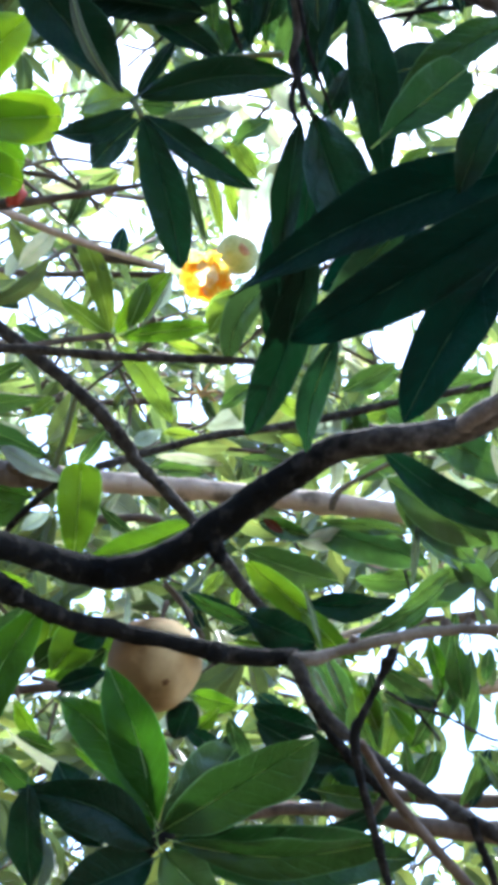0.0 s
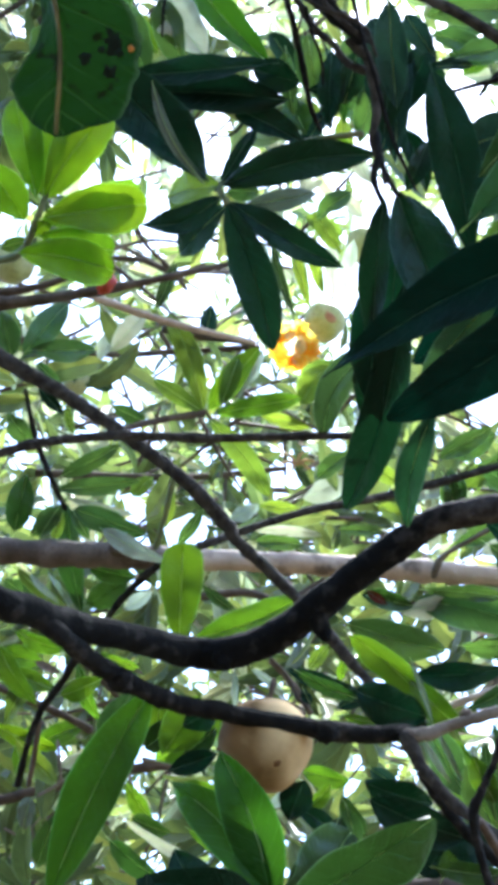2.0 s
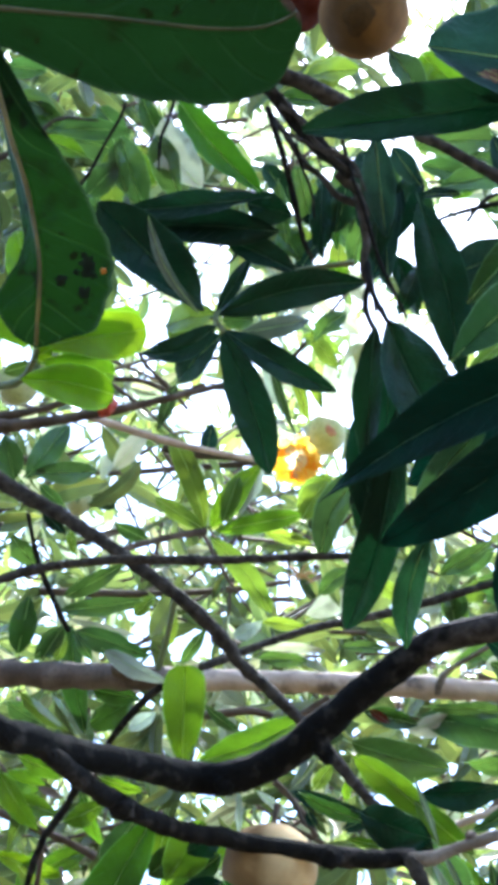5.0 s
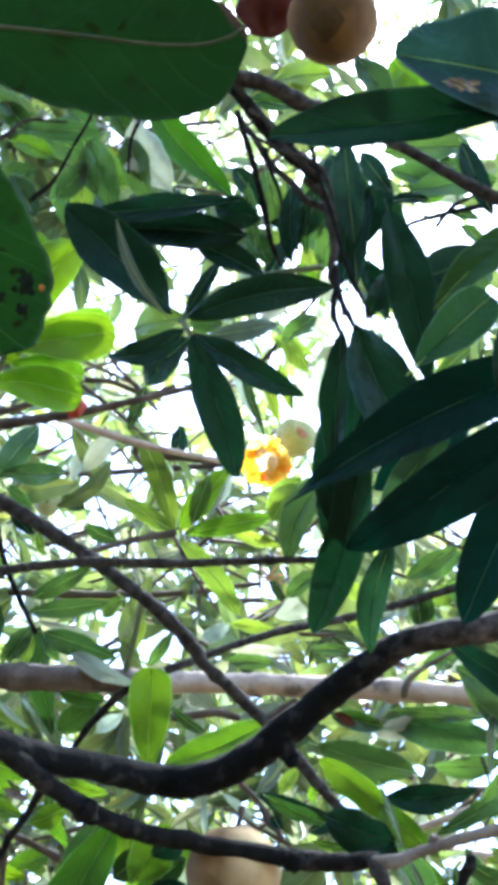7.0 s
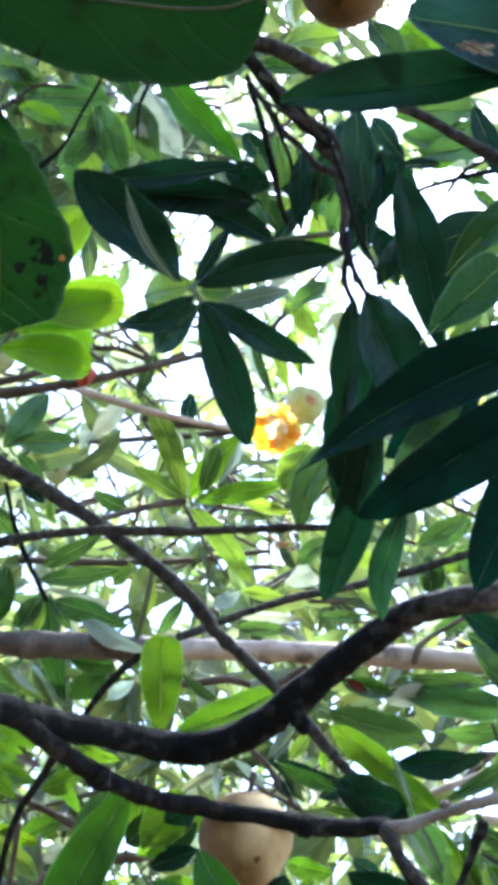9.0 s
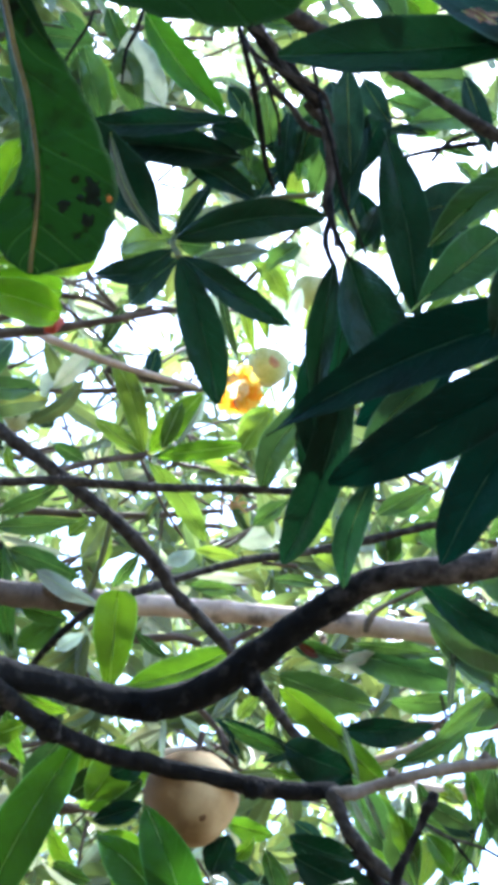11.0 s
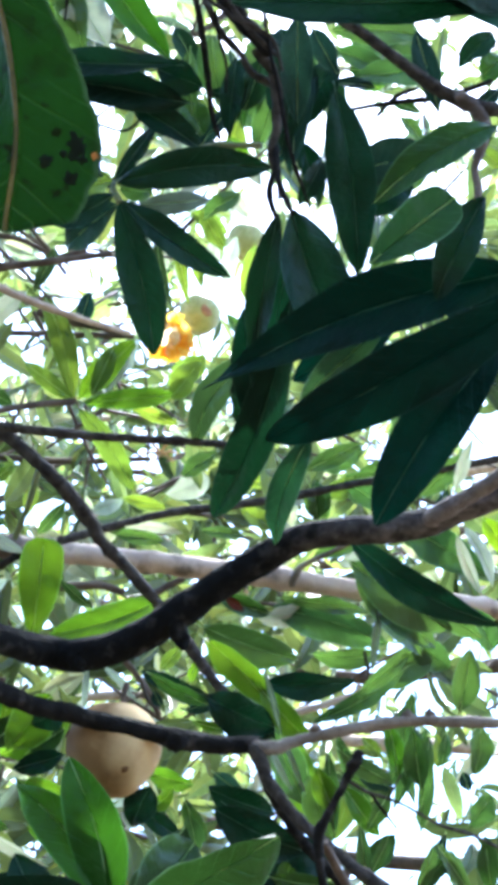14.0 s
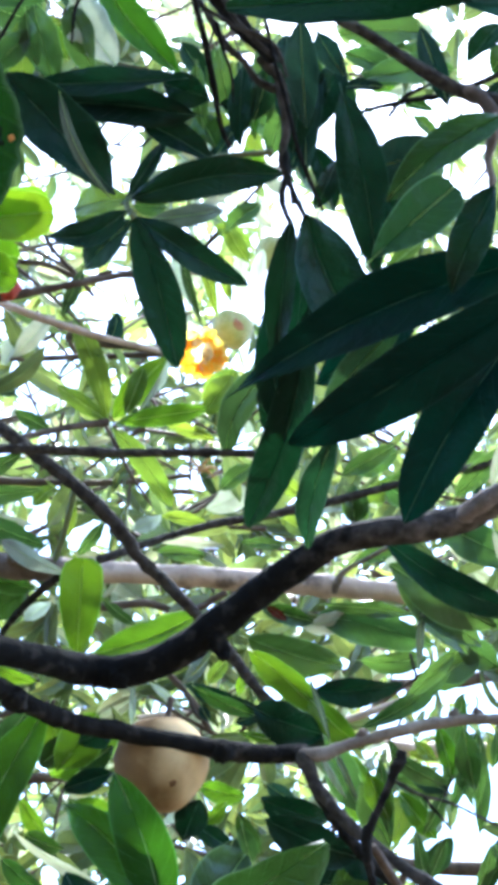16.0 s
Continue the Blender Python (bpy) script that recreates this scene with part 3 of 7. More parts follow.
branch(tree, "twig", BROWN, (-0.447, 1.463, 2.616, 0.0058), (-0.300, 1.524, 2.644, 0.0059), (-0.195, 1.576, 2.679, 0.0052), (-0.092, 1.623, 2.721, 0.0045))
branch(tree, "twig", BROWN, (-0.281, 1.128, 2.705, 0.0036), (-0.245, 1.133, 2.702, 0.0036), (-0.203, 1.147, 2.690, 0.0036), (-0.166, 1.143, 2.698, 0.0029))
branch(tree, "twig", BROWN, (-0.253, 1.101, 2.742, 0.0029), (-0.240, 1.120, 2.719, 0.0029), (-0.213, 1.141, 2.696, 0.0029), (-0.190, 1.161, 2.673, 0.0029))
branch(tree, "twig", BARK, (-0.324, 0.975, 2.358, 0.0023), (-0.321, 1.025, 2.331, 0.0030), (-0.311, 1.083, 2.312, 0.0030), (-0.306, 1.116, 2.306, 0.0031))
branch(tree, "twig", SHOOT, (-0.174, 1.026, 2.275, 0.0034), (-0.188, 1.068, 2.256, 0.0029), (-0.202, 1.105, 2.243, 0.0030))
branch(tree, "twig", BARK, (-0.185, 1.112, 2.236, 0.0041), (-0.205, 1.127, 2.232, 0.0042), (-0.231, 1.155, 2.229, 0.0042), (-0.263, 1.198, 2.223, 0.0037), (-0.285, 1.231, 2.215, 0.0032))
branch(tree, "twig", BARK, (-0.225, 0.904, 2.013, 0.0032), (-0.246, 0.938, 2.004, 0.0033), (-0.272, 0.980, 2.000, 0.0034), (-0.286, 0.999, 1.975, 0.0029), (-0.301, 1.039, 1.958, 0.0030))
branch(tree, "twig", BROWN, (-0.272, 0.979, 2.002, 0.0024), (-0.292, 1.050, 1.999, 0.0025), (-0.314, 1.122, 1.993, 0.0027))
branch(tree, "twig", BROWN, (-0.388, 1.154, 2.123, 0.0041), (-0.342, 1.169, 2.108, 0.0041), (-0.303, 1.184, 2.094, 0.0041), (-0.275, 1.196, 2.082, 0.0041))
branch(tree, "twig", BROWN, (-0.488, 1.546, 2.148, 0.0065), (-0.407, 1.540, 2.164, 0.0065), (-0.311, 1.534, 2.183, 0.0065), (-0.245, 1.534, 2.190, 0.0065))
branch(tree, "twig", PALE_GREY, (-0.409, 1.451, 2.099, 0.0017), (-0.396, 1.469, 2.078, 0.0015), (-0.399, 1.490, 2.051, 0.0014))
branch(tree, "twig", PALE_GREY, (-0.430, 1.461, 2.083, 0.0017), (-0.398, 1.473, 2.072, 0.0015), (-0.363, 1.468, 2.083, 0.0014))
branch(tree, "twig", PALE_GREY, (-0.426, 1.483, 2.056, 0.0015), (-0.404, 1.468, 2.078, 0.0015), (-0.375, 1.450, 2.104, 0.0014))
branch(tree, "twig", PALE_GREY, (-0.264, 1.303, 2.125, 0.0016), (-0.255, 1.339, 2.080, 0.0016), (-0.242, 1.364, 2.050, 0.0015), (-0.237, 1.376, 2.035, 0.0013))
branch(tree, "branch", BARK, (-0.400, 0.494, 2.569, 0.0079), (-0.337, 0.511, 2.555, 0.0074), (-0.273, 0.524, 2.529, 0.0073), (-0.214, 0.537, 2.503, 0.0068), (-0.140, 0.544, 2.485, 0.0067), (-0.077, 0.544, 2.473, 0.0071), (-0.042, 0.544, 2.459, 0.0066), nodes=0.1)
branch(tree, "branch", BARK_MID, (-0.088, 0.523, 2.495, 0.0086), (-0.044, 0.542, 2.461, 0.0071), (-0.010, 0.552, 2.453, 0.0066), (0.031, 0.576, 2.446, 0.0067), (0.069, 0.601, 2.454, 0.0063), nodes=0.1)
branch(tree, "branch", BARK_MID, (0.053, 0.611, 2.487, 0.0048), (0.071, 0.618, 2.476, 0.0048), (0.109, 0.630, 2.456, 0.0048), (0.145, 0.644, 2.435, 0.0052), (0.173, 0.655, 2.419, 0.0062), (0.199, 0.661, 2.409, 0.0067), (0.217, 0.663, 2.404, 0.0062), (0.243, 0.664, 2.402, 0.0062), nodes=0.15)
branch(tree, "branch", BARK, (-0.044, 0.543, 2.460, 0.0075), (-0.029, 0.558, 2.444, 0.0061), (-0.012, 0.582, 2.436, 0.0067), (0.010, 0.600, 2.418, 0.0071), (0.030, 0.614, 2.404, 0.0071), nodes=0.2, rough=0.14)
branch(tree, "twig", BARK_MID, (-0.024, 0.561, 2.431, 0.0019), (-0.011, 0.568, 2.424, 0.0019), (0.003, 0.584, 2.408, 0.0023), (0.022, 0.598, 2.394, 0.0023), (0.036, 0.606, 2.386, 0.0014))
branch(tree, "twig", BARK_MID, (-0.022, 0.570, 2.407, 0.0014), (0.001, 0.580, 2.397, 0.0019), (0.019, 0.586, 2.393, 0.0019), (0.033, 0.593, 2.386, 0.0014), (0.040, 0.608, 2.370, 0.0014))
branch(tree, "twig", BARK, (-0.014, 0.601, 2.433, 0.0014), (-0.011, 0.613, 2.419, 0.0014), (-0.004, 0.628, 2.403, 0.0014), (-0.003, 0.644, 2.387, 0.0010))
branch(tree, "branch", BARK_MID, (0.019, 0.620, 2.410, 0.0038), (0.033, 0.629, 2.400, 0.0046), (0.038, 0.641, 2.386, 0.0042), (0.039, 0.658, 2.364, 0.0038), (0.035, 0.672, 2.345, 0.0034), (0.042, 0.685, 2.329, 0.0026), (0.043, 0.694, 2.318, 0.0018), nodes=0.2, rough=0.14)
branch(tree, "branch", BARK_MID, (-0.034, 0.589, 2.461, 0.0028), (-0.023, 0.600, 2.448, 0.0028), (-0.008, 0.617, 2.427, 0.0033), (0.006, 0.626, 2.417, 0.0028), (0.018, 0.637, 2.404, 0.0028), (0.036, 0.643, 2.398, 0.0033), nodes=0.2, rough=0.14)
branch(tree, "twig", BARK, (0.021, 0.575, 2.419, 0.0016), (0.025, 0.585, 2.406, 0.0016), (0.030, 0.602, 2.386, 0.0016), (0.039, 0.623, 2.359, 0.0018), (0.046, 0.644, 2.333, 0.0018), (0.053, 0.658, 2.316, 0.0016), (0.060, 0.669, 2.303, 0.0014), (0.066, 0.679, 2.291, 0.0012), nodes=0.3)
branch(tree, "twig", BARK, (-0.036, 0.583, 2.463, 0.0028), (-0.026, 0.608, 2.429, 0.0028), (-0.019, 0.640, 2.405, 0.0026), (-0.014, 0.660, 2.379, 0.0023), (-0.007, 0.679, 2.372, 0.0019))
branch(tree, "twig", BARK, (0.038, 0.668, 2.351, 0.0032), (0.041, 0.670, 2.312, 0.0027), (0.050, 0.662, 2.267, 0.0022))
branch(tree, "twig", BARK, (0.040, 0.676, 2.340, 0.0028), (0.034, 0.683, 2.313, 0.0027), (0.038, 0.679, 2.282, 0.0022))
branch(tree, "twig", SHOOT, (0.027, 0.675, 2.360, 0.0028), (-0.020, 0.684, 2.366, 0.0024), (-0.059, 0.699, 2.364, 0.0024), (-0.092, 0.696, 2.332, 0.0023), (-0.087, 0.698, 2.312, 0.0028))
branch(tree, "twig", BARK, (-0.061, 0.717, 2.468, 0.0013), (-0.088, 0.735, 2.445, 0.0013), (-0.113, 0.733, 2.447, 0.0013))
branch(tree, "twig", BARK, (-0.150, 0.542, 2.428, 0.0014), (-0.155, 0.550, 2.419, 0.0014), (-0.170, 0.564, 2.402, 0.0014), (-0.187, 0.581, 2.383, 0.0016), (-0.207, 0.590, 2.370, 0.0019))
branch(tree, "twig", BARK_MID, (-0.271, 0.593, 2.437, 0.0024), (-0.235, 0.581, 2.453, 0.0019), (-0.215, 0.574, 2.462, 0.0015), (-0.182, 0.578, 2.460, 0.0010))
branch(tree, "twig", BARK, (-0.127, 0.643, 2.597, 0.0021), (-0.137, 0.659, 2.576, 0.0021), (-0.146, 0.671, 2.562, 0.0016), (-0.150, 0.690, 2.538, 0.0011))
branch(tree, "twig", BARK, (0.101, 0.764, 2.496, 0.0021), (0.117, 0.755, 2.509, 0.0021), (0.160, 0.749, 2.516, 0.0027), (0.203, 0.745, 2.521, 0.0027), (0.251, 0.735, 2.535, 0.0027))
branch(tree, "twig", BARK, (0.146, 0.771, 2.523, 0.0022), (0.163, 0.760, 2.538, 0.0022), (0.185, 0.754, 2.546, 0.0016))
branch(tree, "twig", BARK_OUT, (0.192, 0.655, 2.409, 0.0052), (0.207, 0.661, 2.400, 0.0062), (0.214, 0.669, 2.388, 0.0062), (0.212, 0.680, 2.374, 0.0052), (0.208, 0.691, 2.360, 0.0033), (0.211, 0.702, 2.344, 0.0028), (0.205, 0.715, 2.327, 0.0024), rough=0.12)
branch(tree, "twig", BARK_MID, (0.125, 1.086, 1.984, 0.0013), (0.147, 1.094, 1.974, 0.0016), (0.175, 1.099, 1.967, 0.0016), (0.216, 1.111, 1.950, 0.0016), (0.255, 1.119, 1.940, 0.0016), (0.376, 1.157, 1.891, 0.0017), nodes=0.3)
branch(tree, "twig", BARK, (0.150, 1.095, 1.972, 0.0018), (0.159, 1.102, 1.963, 0.0015), (0.174, 1.113, 1.948, 0.0013))
branch(tree, "twig", PALE, (0.074, 1.312, 2.142, 0.0044), (0.118, 1.304, 2.152, 0.0044), (0.166, 1.293, 2.165, 0.0038), (0.173, 1.287, 2.174, 0.0032))
branch(tree, "twig", BROWN, (-0.181, 1.321, 2.311, 0.0054), (-0.126, 1.320, 2.313, 0.0048), (-0.079, 1.327, 2.303, 0.0048), (-0.031, 1.313, 2.321, 0.0041))
branch(tree, "twig", BROWN, (-0.087, 1.173, 2.142, 0.0035), (-0.065, 1.189, 2.121, 0.0035), (-0.048, 1.207, 2.097, 0.0029))
branch(tree, "twig", BARK_OUT, (0.173, 0.841, 2.105, 0.0077), (0.184, 0.826, 2.107, 0.0072), (0.205, 0.809, 2.112, 0.0067), (0.236, 0.775, 2.119, 0.0061), rough=0.15)
branch(tree, "twig", BROWN, (-0.378, 1.139, 2.751, 0.0030), (-0.345, 1.162, 2.779, 0.0026), (-0.309, 1.181, 2.795, 0.0017))
branch(tree, "twig", PALE_GREY, (-0.192, 1.568, 2.729, 0.0035), (-0.146, 1.605, 2.741, 0.0031), (-0.099, 1.642, 2.734, 0.0020))
branch(tree, "twig", BROWN, (-0.518, 1.478, 3.120, 0.0039), (-0.436, 1.501, 3.154, 0.0033), (-0.348, 1.504, 3.197, 0.0022))
branch(tree, "twig", PALE_GREY, (-0.236, 1.487, 3.038, 0.0038), (-0.167, 1.517, 3.060, 0.0032), (-0.094, 1.525, 3.094, 0.0021))
branch(tree, "twig", BROWN, (-0.184, 1.356, 2.968, 0.0035), (-0.118, 1.386, 2.990, 0.0030), (-0.050, 1.422, 2.988, 0.0020))
branch(tree, "twig", PALE_GREY, (-0.352, 1.360, 2.989, 0.0035), (-0.281, 1.412, 2.984, 0.0031), (-0.207, 1.464, 2.961, 0.0020))
branch(tree, "twig", BROWN, (-0.187, 1.491, 2.798, 0.0035), (-0.115, 1.544, 2.792, 0.0030), (-0.041, 1.593, 2.774, 0.0020))
branch(tree, "twig", PALE_GREY, (-0.338, 1.587, 2.985, 0.0039), (-0.283, 1.595, 3.034, 0.0033), (-0.226, 1.615, 3.051, 0.0022))
branch(tree, "twig", BROWN, (-0.528, 1.454, 2.767, 0.0035), (-0.473, 1.474, 2.801, 0.0030), (-0.414, 1.492, 2.820, 0.0020))
branch(tree, "twig", PALE_GREY, (-0.147, 1.449, 2.989, 0.0036), (-0.097, 1.471, 3.020, 0.0031), (-0.047, 1.495, 3.031, 0.0021))
branch(tree, "twig", BROWN, (-0.469, 1.718, 2.901, 0.0040), (-0.401, 1.735, 2.941, 0.0034), (-0.331, 1.761, 2.951, 0.0022))
branch(tree, "twig", PALE_GREY, (-0.470, 1.241, 2.795, 0.0032), (-0.419, 1.279, 2.805, 0.0028), (-0.364, 1.316, 2.799, 0.0018))
branch(tree, "twig", BROWN, (-0.539, 1.617, 3.013, 0.0040), (-0.465, 1.637, 3.050, 0.0034), (-0.386, 1.628, 3.106, 0.0022))
branch(tree, "twig", PALE_GREY, (-0.310, 1.833, 2.838, 0.0040), (-0.252, 1.854, 2.872, 0.0035), (-0.191, 1.853, 2.915, 0.0023))
branch(tree, "twig", BROWN, (-0.370, 1.460, 2.586, 0.0033), (-0.306, 1.495, 2.602, 0.0028), (-0.240, 1.533, 2.596, 0.0018))
branch(tree, "twig", PALE_GREY, (-0.339, 1.274, 2.868, 0.0033), (-0.266, 1.291, 2.908, 0.0028), (-0.191, 1.319, 2.916, 0.0019))
branch(tree, "twig", BROWN, (0.166, 0.986, 1.997, 0.0053), (0.169, 0.985, 1.997, 0.0060), (0.171, 0.984, 1.996, 0.0052), rough=0.25)
branch(tree, "twig", BROWN, (0.147, 0.988, 1.994, 0.0053), (0.149, 0.987, 1.994, 0.0060), (0.151, 0.986, 1.994, 0.0052), rough=0.25)
branch(tree, "twig", BROWN, (0.186, 0.985, 1.999, 0.0053), (0.188, 0.984, 1.998, 0.0060), (0.190, 0.982, 1.998, 0.0052), rough=0.25)
branch(tree, "twig", BROWN, (0.088, 0.993, 1.988, 0.0053), (0.090, 0.992, 1.988, 0.0060), (0.092, 0.991, 1.988, 0.0052), rough=0.25)
leaf(tree, WAN_SHINE, RIB, (0.206, 0.891, 2.123), (0.228, 0.920, 2.083), 0.0107, roll=20)
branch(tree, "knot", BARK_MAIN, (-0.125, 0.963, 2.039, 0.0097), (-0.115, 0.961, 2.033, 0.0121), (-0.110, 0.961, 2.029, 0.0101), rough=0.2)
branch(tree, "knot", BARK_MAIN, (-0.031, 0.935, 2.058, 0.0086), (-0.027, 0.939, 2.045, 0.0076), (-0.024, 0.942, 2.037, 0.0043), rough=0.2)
branch(tree, "knot", BARK, (-0.191, 0.904, 1.991, 0.0077), (-0.187, 0.903, 1.983, 0.0090), (-0.183, 0.906, 1.979, 0.0054), rough=0.2)
branch(tree, "knot", BARK, (-0.032, 0.982, 1.975, 0.0080), (-0.027, 0.982, 1.972, 0.0094), (-0.022, 0.986, 1.972, 0.0075), rough=0.2)
leaf(tree, DEEP, RIB_IN_SHADE, (0.202, 0.606, 2.160), (-0.016, 0.729, 2.144), 0.0497, bend=0.03, sway=0.04, blunt=1.25, roll=12, twist=0.3)
leaf(tree, DEEP, RIB_IN_SHADE, (0.199, 0.551, 2.087), (0.029, 0.681, 2.062), 0.0464, bend=-0.04, sway=-0.02, blunt=0.6, roll=-8, twist=-0.3)
leaf(tree, DEEP, RIB_IN_SHADE, (0.186, 0.619, 2.107), (0.105, 0.706, 2.011), 0.0434, bend=0.05, sway=0.03, roll=14, blunt=0.65, twist=0.3)
leaf(tree, IN_SHADE, RIB_IN_SHADE, (0.040, 0.678, 2.283), (0.027, 0.777, 2.208), 0.0272, bend=0.05, roll=25, twist=0.4)
leaf(tree, IN_SHADE, RIB_IN_SHADE, (0.050, 0.661, 2.269), (0.100, 0.728, 2.183), 0.0552, bend=-0.03, sway=0.05, roll=-14, twist=0.4)
leaf(tree, IN_SHADE, RIB_IN_SHADE, (0.055, 0.744, 2.252), (-0.001, 0.944, 2.170), 0.0388, bend=0.04, sway=-0.05, roll=10, blunt=0.55, twist=0.3)
leaf(tree, IN_SHADE, RIB_IN_SHADE, (0.052, 0.726, 2.293), (0.033, 0.848, 2.205), 0.0361, bend=0.05, roll=-5)
leaf(tree, IN_SHADE, RIB_IN_SHADE, (0.018, 0.773, 2.268), (0.033, 0.854, 2.198), 0.0288, bend=0.05, roll=15)
leaf(tree, DULL, RIB, (0.032, 0.813, 2.252), (-0.020, 0.905, 2.222), 0.0308, sway=0.08, roll=22)
leaf(tree, DIMMED, RIB, (0.065, 0.721, 2.100), (0.045, 0.818, 2.064), 0.0238, sway=0.04, roll=18)
leaf(tree, DIMMED, RIB, (0.068, 0.454, 2.009), (0.112, 0.431, 2.037), 0.0271, roll=-8, bend=0.04, blunt=0.3, twist=0.2, label="broad grey-green leaf")
leaf(tree, IN_SHADE, RIB_IN_SHADE, (0.086, 0.639, 2.388), (0.110, 0.731, 2.269), 0.0405, bend=0.03, roll=10, sway=-0.03, twist=0.3)
leaf(tree, GREY, RIB, (0.108, 0.714, 2.378), (0.177, 0.700, 2.391), 0.0407, roll=12, bend=0.05, twist=0.2)
leaf(tree, IN_SHADE, RIB_IN_SHADE, (0.107, 0.741, 2.382), (0.166, 0.739, 2.385), 0.0445, roll=10)
leaf(tree, FIRM, RIB, (0.207, 0.617, 2.326), (0.113, 0.656, 2.276), 0.0323, sway=0.04, roll=14, twist=0.3)
leaf(tree, IN_SHADE, RIB_IN_SHADE, (0.175, 0.576, 2.199), (0.143, 0.620, 2.141), 0.0295, roll=20)
leaf(tree, YOUNG, RIB, (0.139, 0.676, 2.250), (0.110, 0.690, 2.231), 0.0131, roll=20)
leaf(tree, DULL, RIB, (0.114, 0.654, 2.151), (0.059, 0.734, 2.138), 0.0240, roll=5, twist=0.1)
leaf(tree, DEEP, RIB_IN_SHADE, (0.218, 0.671, 2.165), (0.152, 0.675, 2.160), 0.0371, roll=5)
leaf(tree, DEEP, RIB_IN_SHADE, (0.198, 0.656, 2.130), (0.153, 0.648, 2.196), 0.0405, roll=5)
leaf(tree, DEEP, RIB_IN_SHADE, (0.142, 0.751, 2.242), (0.058, 0.783, 2.200), 0.0415, roll=5)
leaf(tree, IN_SHADE, RIB_IN_SHADE, (0.042, 0.813, 2.251), (0.016, 0.865, 2.219), 0.0343, roll=5)
leaf(tree, IN_SHADE, RIB_IN_SHADE, (0.181, 0.434, 2.220), (-0.005, 0.460, 2.243), 0.0398, bend=0.04, sway=-0.03, blunt=0.6, roll=12, twist=0.2)
leaf(tree, GREY, RIB, (0.209, 0.445, 2.234), (0.079, 0.415, 2.258), 0.0732, roll=8, blunt=0.42, sway=-0.02)
leaf(tree, DULL, RIB, (0.077, 0.460, 2.267), (0.057, 0.435, 2.293), 0.0211, roll=10)
leaf(tree, GREY, RIB, (0.054, 0.608, 2.445), (0.057, 0.667, 2.380), 0.0272, roll=8)
leaf(tree, MID, RIB, (0.199, 0.709, 2.508), (0.114, 0.711, 2.500), 0.0320, roll=12)
leaf(tree, MID, RIB, (0.103, 0.727, 2.563), (0.157, 0.745, 2.548), 0.0245, roll=-12)
leaf(tree, IN_SHADE, RIB_IN_SHADE, (0.044, 0.656, 2.494), (0.059, 0.705, 2.429), 0.0396, roll=8)
leaf(tree, IN_SHADE, RIB_IN_SHADE, (0.096, 0.691, 2.502), (0.061, 0.731, 2.450), 0.0316, roll=-12)
leaf(tree, GREY, RIB, (0.134, 0.713, 2.491), (0.091, 0.713, 2.491), 0.0134, roll=20)
leaf(tree, MID, RIB, (0.183, 0.711, 2.566), (0.098, 0.709, 2.568), 0.0373, roll=10)
leaf(tree, GREY, RIB, (0.159, 0.641, 2.476), (0.182, 0.683, 2.422), 0.0213, roll=12)
leaf(tree, LUSH, RIB, (0.120, 0.687, 2.690), (0.153, 0.713, 2.664), 0.0524, roll=10)
leaf(tree, YOUNG, RIB, (0.045, 0.865, 2.980), (-0.015, 0.885, 2.954), 0.0436, roll=-10)
leaf(tree, YOUNG, RIB, (0.063, 0.811, 2.877), (-0.013, 0.844, 2.917), 0.0345, roll=15)
leaf(tree, MID, RIB, (-0.015, 0.718, 2.565), (-0.007, 0.762, 2.517), 0.0223, roll=12)
leaf(tree, YOUNG, RIB, (0.003, 0.760, 2.602), (0.003, 0.795, 2.563), 0.0209, roll=-12)
leaf(tree, MID, RIB, (0.027, 0.717, 2.568), (0.030, 0.766, 2.515), 0.0256, roll=10)
leaf(tree, GREY, RIB, (0.004, 0.799, 2.558), (-0.028, 0.828, 2.524), 0.0209, roll=10)
leaf(tree, WAN_SHINE, RIB, (-0.035, 1.015, 2.809), (-0.003, 1.057, 2.765), 0.0247, roll=20)
leaf(tree, YOUNG, RIB, (0.020, 1.015, 2.814), (0.026, 1.060, 2.765), 0.0262, roll=20)
leaf(tree, MID, RIB, (0.024, 1.005, 2.662), (-0.019, 1.024, 2.637), 0.0272, roll=20)
leaf(tree, YOUNG, RIB, (-0.020, 1.090, 2.728), (0.009, 1.127, 2.690), 0.0247, roll=20)
leaf(tree, WAN_SHINE, RIB, (0.043, 1.176, 2.802), (0.010, 1.152, 2.826), 0.0233, roll=20)
leaf(tree, MID, RIB, (-0.035, 0.694, 2.508), (-0.031, 0.734, 2.464), 0.0181, roll=15)
leaf(tree, GREY, RIB, (0.071, 0.649, 2.484), (0.094, 0.674, 2.457), 0.0204, roll=15)
leaf(tree, MID, RIB, (0.050, 0.751, 2.533), (0.029, 0.791, 2.488), 0.0256, roll=10)
leaf(tree, GREY, RIB, (0.070, 0.726, 2.480), (0.046, 0.764, 2.437), 0.0235, roll=10)
leaf(tree, MID, RIB, (0.002, 0.793, 2.565), (0.045, 0.814, 2.545), 0.0233, roll=-10)
leaf(tree, IN_SHADE, RIB_IN_SHADE, (-0.016, 0.719, 2.482), (0.032, 0.724, 2.480), 0.0160, roll=10)
leaf(tree, WAN_SHINE, RIB, (0.025, 1.040, 2.787), (0.054, 1.074, 2.751), 0.0218, roll=10)
leaf(tree, YOUNG, RIB, (-0.032, 1.292, 2.882), (-0.017, 1.339, 2.823), 0.0198, roll=10)
leaf(tree, WAN_SHINE, RIB, (-0.001, 1.330, 2.925), (-0.001, 1.385, 2.855), 0.0221, roll=10)
